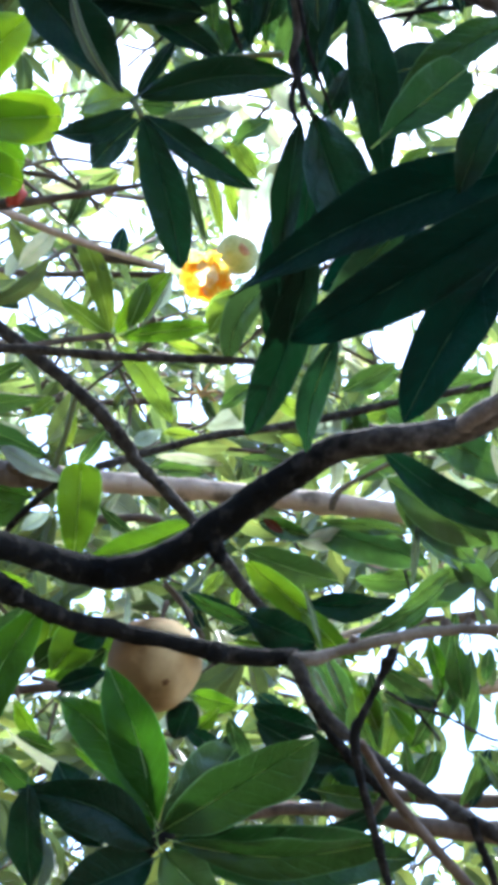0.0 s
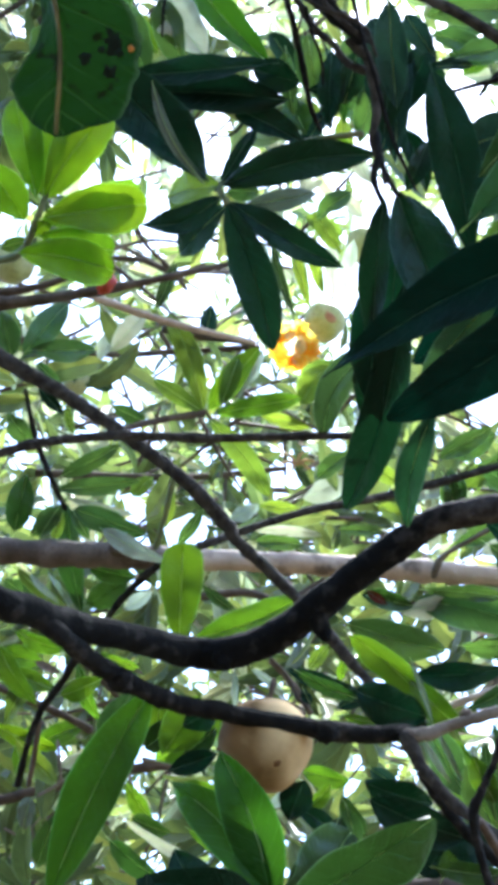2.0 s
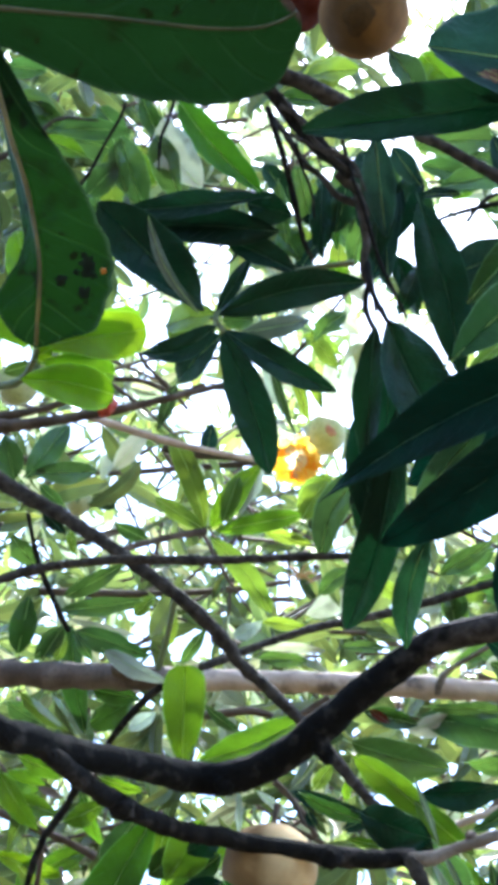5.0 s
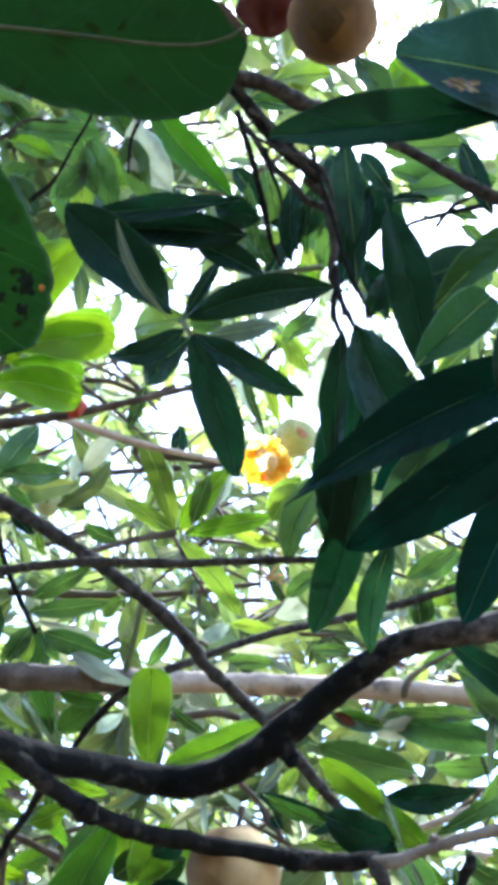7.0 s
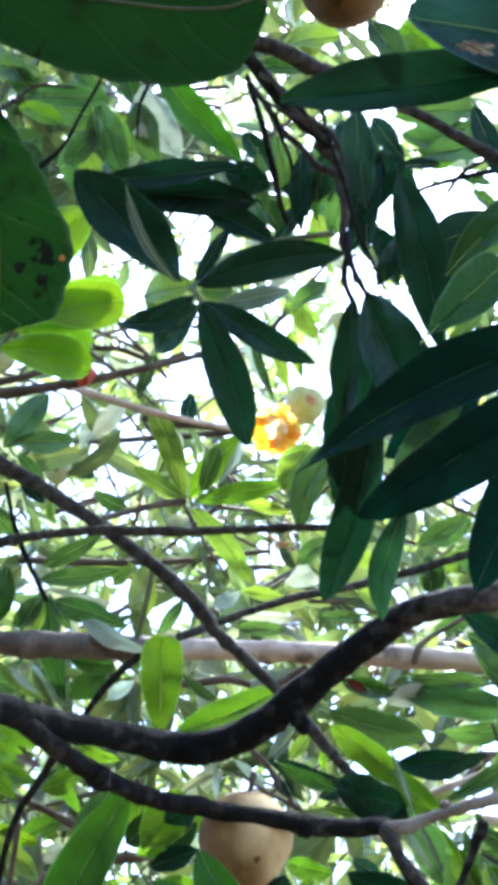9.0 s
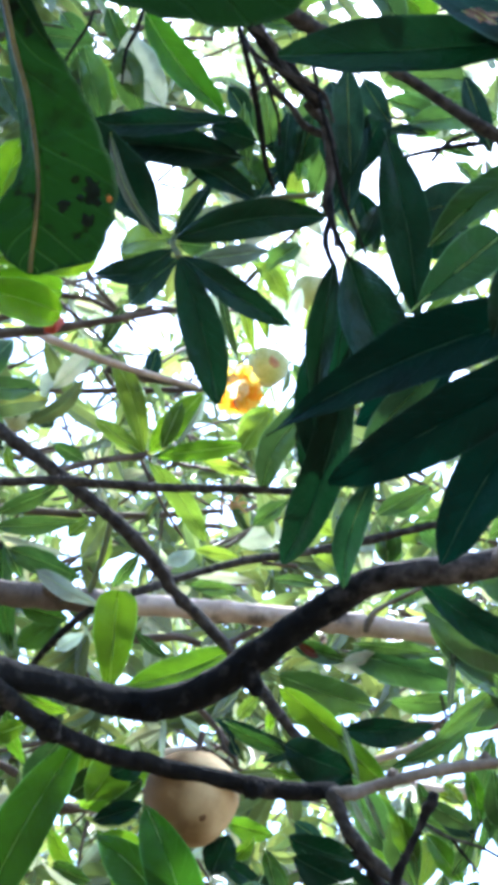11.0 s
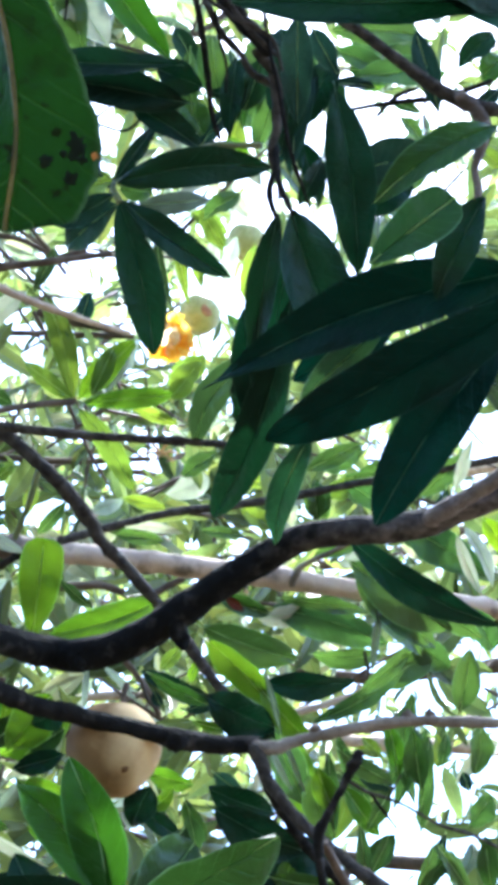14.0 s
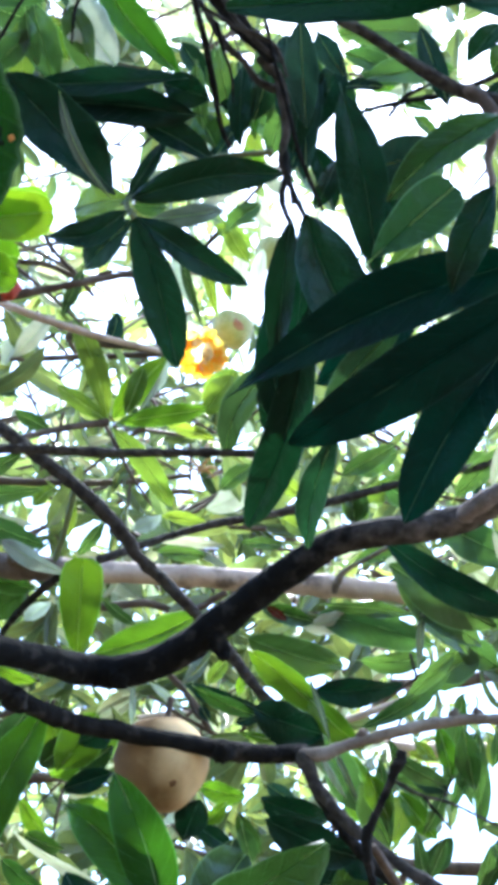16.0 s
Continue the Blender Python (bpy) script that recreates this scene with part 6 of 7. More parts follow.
leaf(tree, IN_SHADE, RIB_IN_SHADE, (0.068, 0.745, 2.451), (0.086, 0.783, 2.404), 0.0237, roll=-14)
leaf(tree, IN_SHADE, RIB_IN_SHADE, (0.088, 0.748, 2.432), (0.067, 0.774, 2.397), 0.0205, roll=-16)
leaf(tree, YOUNG, RIB, (-0.121, 0.758, 2.364), (-0.145, 0.746, 2.378), 0.0201, roll=-4)
leaf(tree, YOUNG, RIB, (-0.117, 0.763, 2.391), (-0.141, 0.770, 2.379), 0.0174, roll=15)
leaf(tree, WAN_SHINE, RIB, (-0.008, 0.989, 2.667), (-0.049, 1.000, 2.649), 0.0145, roll=12)
leaf(tree, LUSH, RIB, (-0.130, 1.112, 2.056), (-0.196, 1.140, 2.021), 0.0398, roll=-12)
leaf(tree, DENSE, RIB, (0.194, 1.095, 2.037), (0.203, 1.130, 1.991), 0.0243, roll=15)
leaf(tree, VIVID, RIB, (0.170, 1.093, 2.040), (0.181, 1.123, 2.000), 0.0180, roll=-10)
leaf(tree, MID, RIB, (0.235, 1.144, 2.055), (0.231, 1.163, 2.028), 0.0132, roll=1)
leaf(tree, MID, RIB, (0.120, 1.159, 2.038), (0.128, 1.205, 1.976), 0.0165, roll=8)
leaf(tree, YOUNG, RIB, (0.166, 1.242, 2.092), (0.187, 1.254, 2.075), 0.0131, roll=-16)
leaf(tree, GREY, RIB, (0.154, 1.210, 2.051), (0.194, 1.227, 2.028), 0.0229, roll=12)
leaf(tree, SHEEN, RIB, (0.051, 1.065, 2.081), (0.069, 1.103, 2.030), 0.0053, roll=-11)
leaf(tree, SHEEN, RIB, (0.068, 1.084, 2.022), (0.092, 1.115, 1.980), 0.0057, roll=-6)
leaf(tree, MID, RIB, (0.196, 1.098, 2.117), (0.147, 1.123, 2.084), 0.0165, roll=10)
leaf(tree, DENSE, RIB, (0.235, 1.163, 1.945), (0.200, 1.185, 1.916), 0.0159, roll=3)
leaf(tree, MID, RIB, (0.226, 1.162, 1.947), (0.243, 1.182, 1.919), 0.0180, roll=-8)
leaf(tree, WAN_SHINE, RIB, (-0.099, 1.163, 2.121), (-0.070, 1.180, 2.098), 0.0052, roll=-8)
leaf(tree, WAN_SHINE, RIB, (-0.118, 1.114, 2.103), (-0.120, 1.139, 2.070), 0.0066, roll=1)
leaf(tree, DENSE, RIB, (-0.056, 1.089, 2.085), (0.003, 1.106, 2.061), 0.0161, roll=12)
leaf(tree, LUSH, RIB, (-0.171, 1.135, 1.994), (-0.123, 1.143, 1.981), 0.0212, roll=-4)
leaf(tree, MID, RIB, (-0.015, 1.099, 1.953), (-0.007, 1.121, 1.925), 0.0172, roll=-10)
keep_place(tree)

# ---- fruit ----

CREAM = dict(low=(-0.081, 1.011, 1.974), top=(0.046, 0.470, 2.401), r_low=0.0407, r_top=0.0341)
SPLIT = dict(at=(-0.071, 1.541, 2.904), green=(-0.020, 1.577, 2.987), green_far=(0.057, 1.544, 3.130), left=(-0.411, 1.121, 2.699), small=(-0.339, 1.222, 2.578), r=0.0383, r_green=0.0350)
RED_AT, RED_TOP, BROWN_AT = (-0.251, 0.977, 2.507), (-0.005, 0.481, 2.449), (-0.076, 1.664, 2.758)
SPOT_AT, DOT_AT = (-0.067, 0.980, 1.941), (-0.037, 0.115, 1.696)


def whole_fruit(at, radius, up, label, material, tall=1.05, stalk=0.03, seed=0.0):
    ob = empty("fruit", at, label, "fruit", "fruit on the tree")
    upv = Vector(up).normalized()
    part("body", fruit_body((0, 0, 0), radius, up, tall, 0.035, 0.018, seed), material, ob)
    bm = bmesh.new()
    a = upv * radius * tall * 0.9
    b = a + upv * stalk + Vector((0.004, 0.002, 0.0))
    tube(bm, [(*a, radius * 0.09), (*((a + b) / 2), radius * 0.06), (*b, radius * 0.08)], 8, 3)
    part("stalk", bm, BROWN, ob, "brown woody stalk")
    return ob


def stain_on(parent, toward, radius, material=None, label="brown scab"):
    """A thin ragged scab that follows a fruit's skin. toward: the way from the fruit's middle."""
    body = [ch for ch in parent.children if ch.name.startswith("body")][0].data
    skin = [v.co.copy() for v in body.vertices]

    def on_skin(d, lift):
        near = sorted(skin, key=lambda v: -v.dot(d) / v.length)[:4]
        return d * (sum(v.length for v in near) / 4 + lift)

    bm = bmesh.new()
    n = Vector(toward).normalized()
    a = n.orthogonal().normalized()
    b = n.cross(a)
    size = skin[len(skin) // 2].length
    mid = bm.verts.new(on_skin(n, 0.0009))
    rings = []
    for share, lift in ((0.45, 0.0008), (0.8, 0.0006), (1.0, -0.0003)):
        ring = []
        for k in range(20):
            q = k * 0.31416
            rag = share * radius / size * (1 + 0.5 * noise.noise(Vector((math.cos(q) * 1.6, math.sin(q) * 1.6, radius * 900))))
            ring.append(bm.verts.new(on_skin((n + (a * math.cos(q) + b * math.sin(q) * 1.25) * rag).normalized(), lift)))
        rings.append(ring)
    for k in range(20):
        m = (k + 1) % 20
        bm.faces.new((mid, rings[0][k], rings[0][m]))
        for p, q in zip(rings, rings[1:]):
            bm.faces.new((p[k], q[k], q[m], p[m]))
    return part("scab", bm, material or STAIN, parent, label)


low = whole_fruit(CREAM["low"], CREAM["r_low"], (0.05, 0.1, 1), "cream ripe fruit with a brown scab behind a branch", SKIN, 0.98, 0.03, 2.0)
stain_on(low, Vector(SPOT_AT) - Vector(CREAM["low"]), 0.0027)
top = whole_fruit(CREAM["top"], CREAM["r_top"], (0.1, 0.15, 1), "cream ripe fruit hanging high under dark leaves", SKIN_HIGH, 1.0, 0.03, 5.0)
stain_on(top, (-0.17, -0.44, -0.90), 0.0125, BRUISE, "brown bruise")
green = whole_fruit(SPLIT["green"], SPLIT["r_green"], (0.2, 0.1, 1), "greenish yellow unripe fruit beside the split one", SKIN_GREEN, 1.0, 0.04, 7.0)
stain_on(green, (0.35, -0.8, -0.4), SPLIT["r_green"] * 0.26, BLUSH, "reddish blush")
whole_fruit(SPLIT["green_far"], SPLIT["r_green"] * 0.95, (0.0, 0.1, 1), "pale green fruit against the sky", SKIN_GREEN, 1.0, 0.04, 8.0)
whole_fruit(SPLIT["left"], SPLIT["r_green"] * 0.8, (0.0, 0.1, 1), "small green fruit under bright leaves", SKIN_GREEN, 1.05, 0.03, 9.0)


whole_fruit(SPLIT["small"], SPLIT["r_green"] * 0.5, (0.0, 0.1, 1), "little round green fruit among twigs", SKIN_GREEN, 1.05, 0.03, 3.0)


def split_fruit(at, r):
    """A fruit burst open: a torn rind cup, crumbly orange and yellow flesh round a pale hollow."""
    ob = empty("split_fruit", at, "split ripe fruit with ragged bright orange flesh", "fruit", "fruit on the tree")
    face = Vector((0.15, -0.80, -0.58)).normalized()
    a = face.orthogonal().normalized()
    b = face.cross(a)
    bm = bmesh.new()
    rows = []
    for i in range(11):
        th = 0.55 + (math.pi * 0.62 - 0.55) * i / 10
        row = []
        for k in range(48):
            ph = 2 * math.pi * k / 48
            d = Vector((math.cos(ph), math.sin(ph), 0))
            rag = 1 + (0.26 if i < 3 else 0.10) * noise.noise(d * 3.4 + Vector((0, 0, i * 0.35))) + 0.10 * noise.noise(d * 9 + Vector((5, 0, i * 0.6)))
            row.append(bm.verts.new(((a * d.x + b * d.y) * math.sin(th) * rag + face * math.cos(th) * 0.75 * rag) * r * 0.96))
        rows.append(row)
    for p, q in zip(rows, rows[1:]):
        for k in range(48):
            bm.faces.new((p[k], p[(k + 1) % 48], q[(k + 1) % 48], q[k]))
    part("shell", bm, FLESH, ob, "torn orange rind")
    rng = random.Random(17)
    for k in range(13):
        ph = 2 * math.pi * k / 13 + rng.uniform(-0.15, 0.15)
        rad = a * math.cos(ph) + b * math.sin(ph)
        tan = face.cross(rad)
        lean = rng.uniform(-0.5, 0.5)
        c = rad * r * rng.uniform(0.60, 0.78) + face * r * rng.uniform(0.42, 0.62)
        size = r * rng.uniform(0.24, 0.36)
        bm = bmesh.new()
        hub = bm.verts.new(c + face * size * 0.5)
        inner, rim = [], []
        for n in range(18):
            q = 2 * math.pi * n / 18
            w = rad * math.cos(q) + tan * math.sin(q) + face * lean * math.cos(q)
            rag = 1 + 0.55 * noise.noise(Vector((math.cos(q) * 2.4, math.sin(q) * 2.4, k * 5.0)))
            inner.append(bm.verts.new(c + w * size * 0.5 * rag + face * size * (0.35 + 0.3 * noise.noise(Vector((q, k, 1))))))
            rim.append(bm.verts.new(c + w * size * rag))
        for n in range(18):
            m = (n + 1) % 18
            bm.faces.new((hub, inner[n], inner[m]))
            bm.faces.new((inner[n], rim[n], rim[m], inner[m]))
        part("lobe", bm, FLESH if k % 3 == 1 else FLESH_YELLOW, ob)
    # Pale pulp lobes that also paint the white glare at the centre.
    for k in range(4):
        c = (a * rng.uniform(-0.36, 0.36) + b * rng.uniform(-0.45, 0.45)) * r + face * r * rng.uniform(0.42, 0.55)
        part("lobe", fruit_body(c, r * rng.uniform(0.18, 0.28), (rng.uniform(-1, 1), 0.3, 1), 0.9, 0.9, 0, k * 3.7 + 1, 0.1, 14, 9), PULP, ob, "pale pulp with glare in its colour")
    bm = bmesh.new()
    hub = bm.verts.new(face * r * 0.36)
    rim = [bm.verts.new(face * r * 0.50 + (a * math.cos(q) * 0.56 + b * math.sin(q) * 0.66) * r * (1 + 0.5 * noise.noise(Vector((math.cos(q) * 2, math.sin(q) * 2, 2))))) for q in (0.3142 * n for n in range(20))]
    for n in range(20):
        bm.faces.new((hub, rim[n], rim[(n + 1) % 20]))
    part("pulp", bm, PULP, ob, "pale glistening pulp")
    return ob


split_fruit(SPLIT["at"], SPLIT["r"] * 1.06)

scrap = empty("red_fruit_scrap", RED_AT, "small red torn fruit husk on a twig", "fruit", "fruit on the tree")
part("husk", fruit_body((0, 0, 0), 0.0095, (0.3, 0, 1), 1.5, 0.5, 0, 1.7, 0.2, 14, 9), RED, scrap)
husk = empty("red_fruit", RED_TOP, "reddish brown fruit touching the cream one", "fruit", "fruit on the tree")
part("husk", fruit_body((0, 0, 0), 0.024, (0.3, 0, 1), 0.9, 0.2, 0, 2.7, 0.1), RED_BROWN, husk)
dry = empty("dry_flower_stalk", BROWN_AT, "withered orange-brown flower stalk", "flower stalk")
for k in range(6):
    bm = bmesh.new()
    e = Vector((math.cos(k * 1.1), -0.2, math.sin(k * 1.1) * 0.8)) * 0.03
    tube(bm, [(0, 0, 0, 0.0028), (*(e * 0.5 + Vector((0, 0, 0.006))), 0.0026), (*e, 0.001)], 6, 3)
    part("stem", bm, DRY, dry)

# the rust spot and dark blotches on the spotted leaf


def blotch(parent, at, size, seed):
    """A thin ragged dark patch lying on the near face of a leaf."""
    a = FACE.orthogonal().normalized()
    b = FACE.cross(a)
    bm = bmesh.new()
    mid = bm.verts.new(Vector(at) + FACE * 0.0009)
    rim = [bm.verts.new(Vector(at) + FACE * 0.0006 + (a * math.cos(k * 0.3927) + b * math.sin(k * 0.3927)) * size * (0.8 + 0.8 * noise.noise(Vector((math.cos(k * 0.3927) * 2, math.sin(k * 0.3927) * 2, seed))))) for k in range(16)]
    for k in range(16):
        bm.faces.new((mid, rim[k], rim[(k + 1) % 16]))
    part("blotch", bm, ROT, parent, "black rotten patch")


for n, (dx, dy, dz, size) in enumerate(((-0.0030, 0.0000, 0.0022, 0.0022), (-0.0018, 0.0004, -0.0004, 0.0012), (-0.0078, 0.0008, -0.0010, 0.0013), (-0.0036, 0.0022, -0.0032, 0.0014), (-0.0050, 0.0004, 0.0006, 0.0008))):
    blotch(spotted, Vector(DOT_AT) + Vector((dx, dy, dz)), size, n * 3.1 + 0.5)
part("rust_spot", fruit_body(DOT_AT, 0.00055, (0, -0.8, -0.6), 0.3, 0.6, 0, 1.0, 0, 12, 8), RUST, spotted, "orange rust spot")


# ---- the crown behind, and an added unseen canopy overhead ----
OPENINGS, CLEAR = [], []


def opening(x, y, z, radius):
    """A hole in the crown through which the sky shows, seen from the standing place."""
    OPENINGS.append((Vector((x, y, z)), radius))


def clear(x, y, z, radius):
    """A thing in the crown with no foliage in front of it."""
    CLEAR.append((Vector((x, y, z)), radius))


opening(0.06, 1.73, 3.23, 0.026)
opening(0.07, 1.62, 3.37, 0.022)
opening(-0.03, 1.61, 3.37, 0.019)
opening(-0.23, 1.53, 3.45, 0.026)
opening(-0.40, 1.53, 3.43, 0.019)
opening(0.17, 1.55, 3.47, 0.022)
opening(0.15, 1.45, 3.60, 0.031)
opening(0.28, 1.59, 3.43, 0.043)
opening(0.29, 1.89, 3.04, 0.038)
opening(-0.48, 1.71, 3.19, 0.024)
opening(-0.02, 1.72, 3.23, 0.027)
opening(-0.25, 1.74, 3.18, 0.026)
opening(-0.17, 1.80, 3.12, 0.021)
opening(-0.30, 2.16, 2.64, 0.027)
opening(-0.39, 2.25, 2.51, 0.019)
opening(-0.41, 1.95, 2.89, 0.014)
opening(-0.41, 2.04, 2.78, 0.014)
opening(0.36, 2.38, 2.32, 0.029)
opening(0.39, 2.30, 2.44, 0.034)
opening(0.44, 2.21, 2.57, 0.026)
opening(0.03, 1.49, 3.53, 0.026)
opening(-0.05, 2.30, 2.48, 0.012)
opening(0.40, 2.38, 2.38, 0.029)
opening(0.30, 1.46, 3.58, 0.022)
opening(-0.33, 1.90, 3.15, 0.015)
opening(-0.39, 1.93, 3.12, 0.018)
opening(-0.33, 1.86, 3.20, 0.018)
opening(-0.39, 1.86, 3.21, 0.020)
opening(-0.29, 1.81, 3.28, 0.022)
opening(-0.22, 1.81, 3.27, 0.024)
opening(-0.25, 1.93, 3.11, 0.010)
opening(-0.25, 1.89, 3.16, 0.010)
opening(-0.30, 1.95, 3.08, 0.010)
opening(-0.35, 1.97, 3.06, 0.015)
opening(-0.32, 1.97, 3.05, 0.009)
opening(-0.21, 2.00, 3.01, 0.015)
opening(-0.12, 2.00, 3.00, 0.015)
opening(-0.11, 2.02, 2.97, 0.020)
opening(-0.30, 2.00, 3.01, 0.010)
opening(-0.15, 1.91, 3.13, 0.013)
opening(-0.11, 1.90, 3.14, 0.011)
opening(-0.01, 1.96, 3.06, 0.018)
opening(-0.40, 2.04, 2.96, 0.022)
opening(-0.36, 2.05, 2.96, 0.009)
opening(0.03, 1.99, 3.01, 0.010)
opening(-0.07, 2.05, 2.93, 0.011)
opening(-0.31, 2.05, 2.95, 0.009)
opening(-0.22, 2.04, 2.96, 0.009)
opening(-0.17, 1.85, 3.21, 0.022)
opening(-0.31, 2.07, 2.92, 0.031)
opening(-0.27, 2.08, 2.90, 0.024)
opening(-0.37, 2.20, 2.75, 0.017)
opening(-0.12, 2.44, 2.42, 0.020)
opening(-0.41, 2.34, 2.56, 0.022)
opening(-0.42, 2.42, 2.45, 0.013)
opening(-0.05, 2.36, 2.52, 0.013)
opening(-0.03, 2.38, 2.49, 0.018)
opening(-0.00, 2.35, 2.53, 0.013)
opening(0.41, 2.45, 2.38, 0.055)
opening(0.47, 2.38, 2.48, 0.018)
opening(0.34, 2.45, 2.39, 0.024)
opening(0.36, 2.41, 2.45, 0.013)
opening(0.21, 2.22, 2.71, 0.015)
opening(0.32, 2.25, 2.66, 0.020)
opening(0.36, 2.27, 2.63, 0.015)
opening(0.41, 2.21, 2.71, 0.029)
opening(0.49, 2.21, 2.71, 0.026)
opening(0.44, 2.25, 2.66, 0.022)
opening(0.40, 2.26, 2.64, 0.018)
opening(0.48, 2.26, 2.64, 0.020)
opening(0.10, 2.40, 2.46, 0.015)
opening(0.05, 2.42, 2.44, 0.011)
opening(-0.25, 1.56, 3.46, 0.033)
opening(-0.45, 1.58, 3.42, 0.024)
opening(-0.33, 1.66, 3.34, 0.029)
opening(0.17, 1.58, 3.46, 0.026)
opening(0.18, 1.63, 3.42, 0.020)
opening(0.20, 1.70, 3.34, 0.022)
opening(0.25, 1.77, 3.27, 0.022)
opening(0.12, 1.67, 3.37, 0.020)
opening(0.16, 1.46, 3.60, 0.033)
opening(0.23, 1.47, 3.59, 0.024)
opening(0.31, 1.55, 3.51, 0.033)
opening(0.36, 1.56, 3.50, 0.029)
opening(0.11, 1.34, 3.73, 0.018)
opening(0.20, 1.33, 3.75, 0.015)
opening(-0.56, 1.83, 3.14, 0.014)
opening(-0.48, 1.87, 3.10, 0.015)
opening(-0.42, 1.86, 3.12, 0.017)
opening(-0.39, 1.86, 3.12, 0.015)
opening(-0.26, 1.86, 3.13, 0.022)
opening(-0.31, 1.86, 3.13, 0.014)
opening(-0.34, 1.93, 3.04, 0.017)
opening(-0.32, 1.93, 3.05, 0.011)
opening(-0.58, 1.91, 3.05, 0.013)
opening(-0.59, 1.98, 2.97, 0.018)
opening(-0.41, 2.01, 2.95, 0.026)
opening(-0.38, 2.07, 2.89, 0.033)
opening(-0.32, 2.05, 2.92, 0.020)
opening(-0.28, 2.08, 2.89, 0.022)
opening(-0.51, 2.06, 2.89, 0.015)
opening(-0.61, 2.03, 2.92, 0.020)
opening(-0.57, 2.06, 2.88, 0.013)
opening(-0.40, 2.13, 2.82, 0.020)
opening(-0.30, 2.11, 2.85, 0.018)
opening(-0.28, 2.19, 2.76, 0.013)
opening(-0.23, 2.20, 2.76, 0.011)
opening(-0.43, 2.35, 2.58, 0.024)
opening(-0.60, 2.34, 2.58, 0.020)
opening(-0.58, 2.30, 2.62, 0.011)
opening(-0.31, 2.27, 2.67, 0.024)
opening(-0.00, 2.21, 2.76, 0.011)
opening(0.02, 2.27, 2.69, 0.015)
opening(0.19, 2.26, 2.72, 0.015)
opening(0.30, 2.30, 2.69, 0.018)
opening(-0.01, 2.13, 2.85, 0.013)
opening(0.13, 2.08, 2.92, 0.020)
opening(0.16, 1.49, 3.67, 0.018)
opening(0.13, 1.48, 3.68, 0.018)
opening(0.20, 1.50, 3.66, 0.020)
opening(0.26, 1.51, 3.65, 0.022)
opening(0.18, 1.61, 3.52, 0.026)
opening(0.20, 1.65, 3.47, 0.014)
opening(0.30, 1.59, 3.56, 0.026)
opening(0.35, 1.59, 3.57, 0.026)
opening(0.26, 1.57, 3.59, 0.020)
opening(0.37, 1.60, 3.52, 0.024)
opening(0.31, 1.60, 3.52, 0.029)
opening(0.46, 1.52, 3.62, 0.020)
opening(0.48, 1.54, 3.59, 0.017)
opening(0.44, 1.59, 3.53, 0.022)
opening(0.48, 1.59, 3.53, 0.020)
opening(0.20, 1.62, 3.51, 0.024)
opening(-0.21, 1.62, 3.47, 0.026)
opening(-0.23, 1.58, 3.52, 0.024)
opening(-0.14, 1.47, 3.67, 0.015)
opening(0.06, 1.56, 3.57, 0.022)
opening(-0.02, 1.53, 3.60, 0.018)
opening(-0.38, 1.59, 3.49, 0.031)
opening(0.56, 2.43, 2.39, 0.033)
opening(0.46, 2.46, 2.35, 0.029)
opening(0.38, 2.43, 2.40, 0.026)
opening(0.41, 2.20, 2.70, 0.024)
opening(0.58, 2.33, 2.52, 0.029)
opening(0.52, 2.32, 2.53, 0.015)
opening(0.40, 2.22, 2.67, 0.018)
opening(0.43, 2.24, 2.65, 0.015)
opening(0.50, 2.20, 2.70, 0.018)
opening(0.31, 2.24, 2.66, 0.024)
opening(-0.25, 1.64, 3.44, 0.011)
opening(-0.52, 1.79, 3.22, 0.026)
opening(-0.48, 1.79, 3.22, 0.020)
opening(-0.23, 1.77, 3.27, 0.031)
opening(-0.31, 1.70, 3.35, 0.022)
opening(-0.02, 1.79, 3.27, 0.029)
opening(0.02, 1.80, 3.27, 0.026)
opening(0.06, 1.82, 3.24, 0.029)
opening(0.07, 1.71, 3.38, 0.018)
opening(-0.28, 1.79, 3.24, 0.024)
opening(0.07, 1.84, 3.21, 0.029)
opening(0.07, 1.75, 3.34, 0.022)
opening(0.30, 2.14, 2.85, 0.011)
opening(0.45, 1.46, 3.58, 0.022)
opening(0.23, 1.22, 3.75, 0.039)
opening(0.46, 1.42, 3.58, 0.027)
opening(0.53, 1.89, 2.97, 0.043)
opening(-0.36, 1.97, 2.91, 0.021)
opening(0.30, 2.18, 2.63, 0.017)
opening(-0.19, 2.13, 2.70, 0.012)
opening(0.28, 2.18, 2.63, 0.019)
opening(0.29, 2.20, 2.61, 0.015)
opening(0.39, 2.14, 2.68, 0.029)
opening(0.43, 2.20, 2.61, 0.024)
opening(0.18, 2.14, 2.68, 0.015)
opening(0.40, 2.32, 2.46, 0.022)
opening(0.31, 2.36, 2.40, 0.010)
opening(0.28, 2.39, 2.36, 0.014)
opening(0.19, 2.00, 2.87, 0.014)
opening(0.02, 2.17, 2.65, 0.014)
opening(0.03, 2.18, 2.63, 0.014)
opening(-0.13, 2.37, 2.39, 0.019)
opening(-0.02, 2.30, 2.48, 0.015)
opening(0.55, 2.21, 2.54, 0.019)
opening(0.53, 2.31, 2.41, 0.019)
opening(0.06, 2.13, 2.70, 0.012)
opening(0.29, 1.58, 3.61, 0.022)
opening(0.30, 1.61, 3.58, 0.029)
opening(0.19, 1.61, 3.55, 0.029)
clear(-0.07, 1.56, 2.92, 0.077)
clear(-0.01, 1.53, 2.95, 0.077)
clear(-0.17, 1.22, 2.51, 0.063)
clear(0.06, 1.55, 3.12, 0.039)
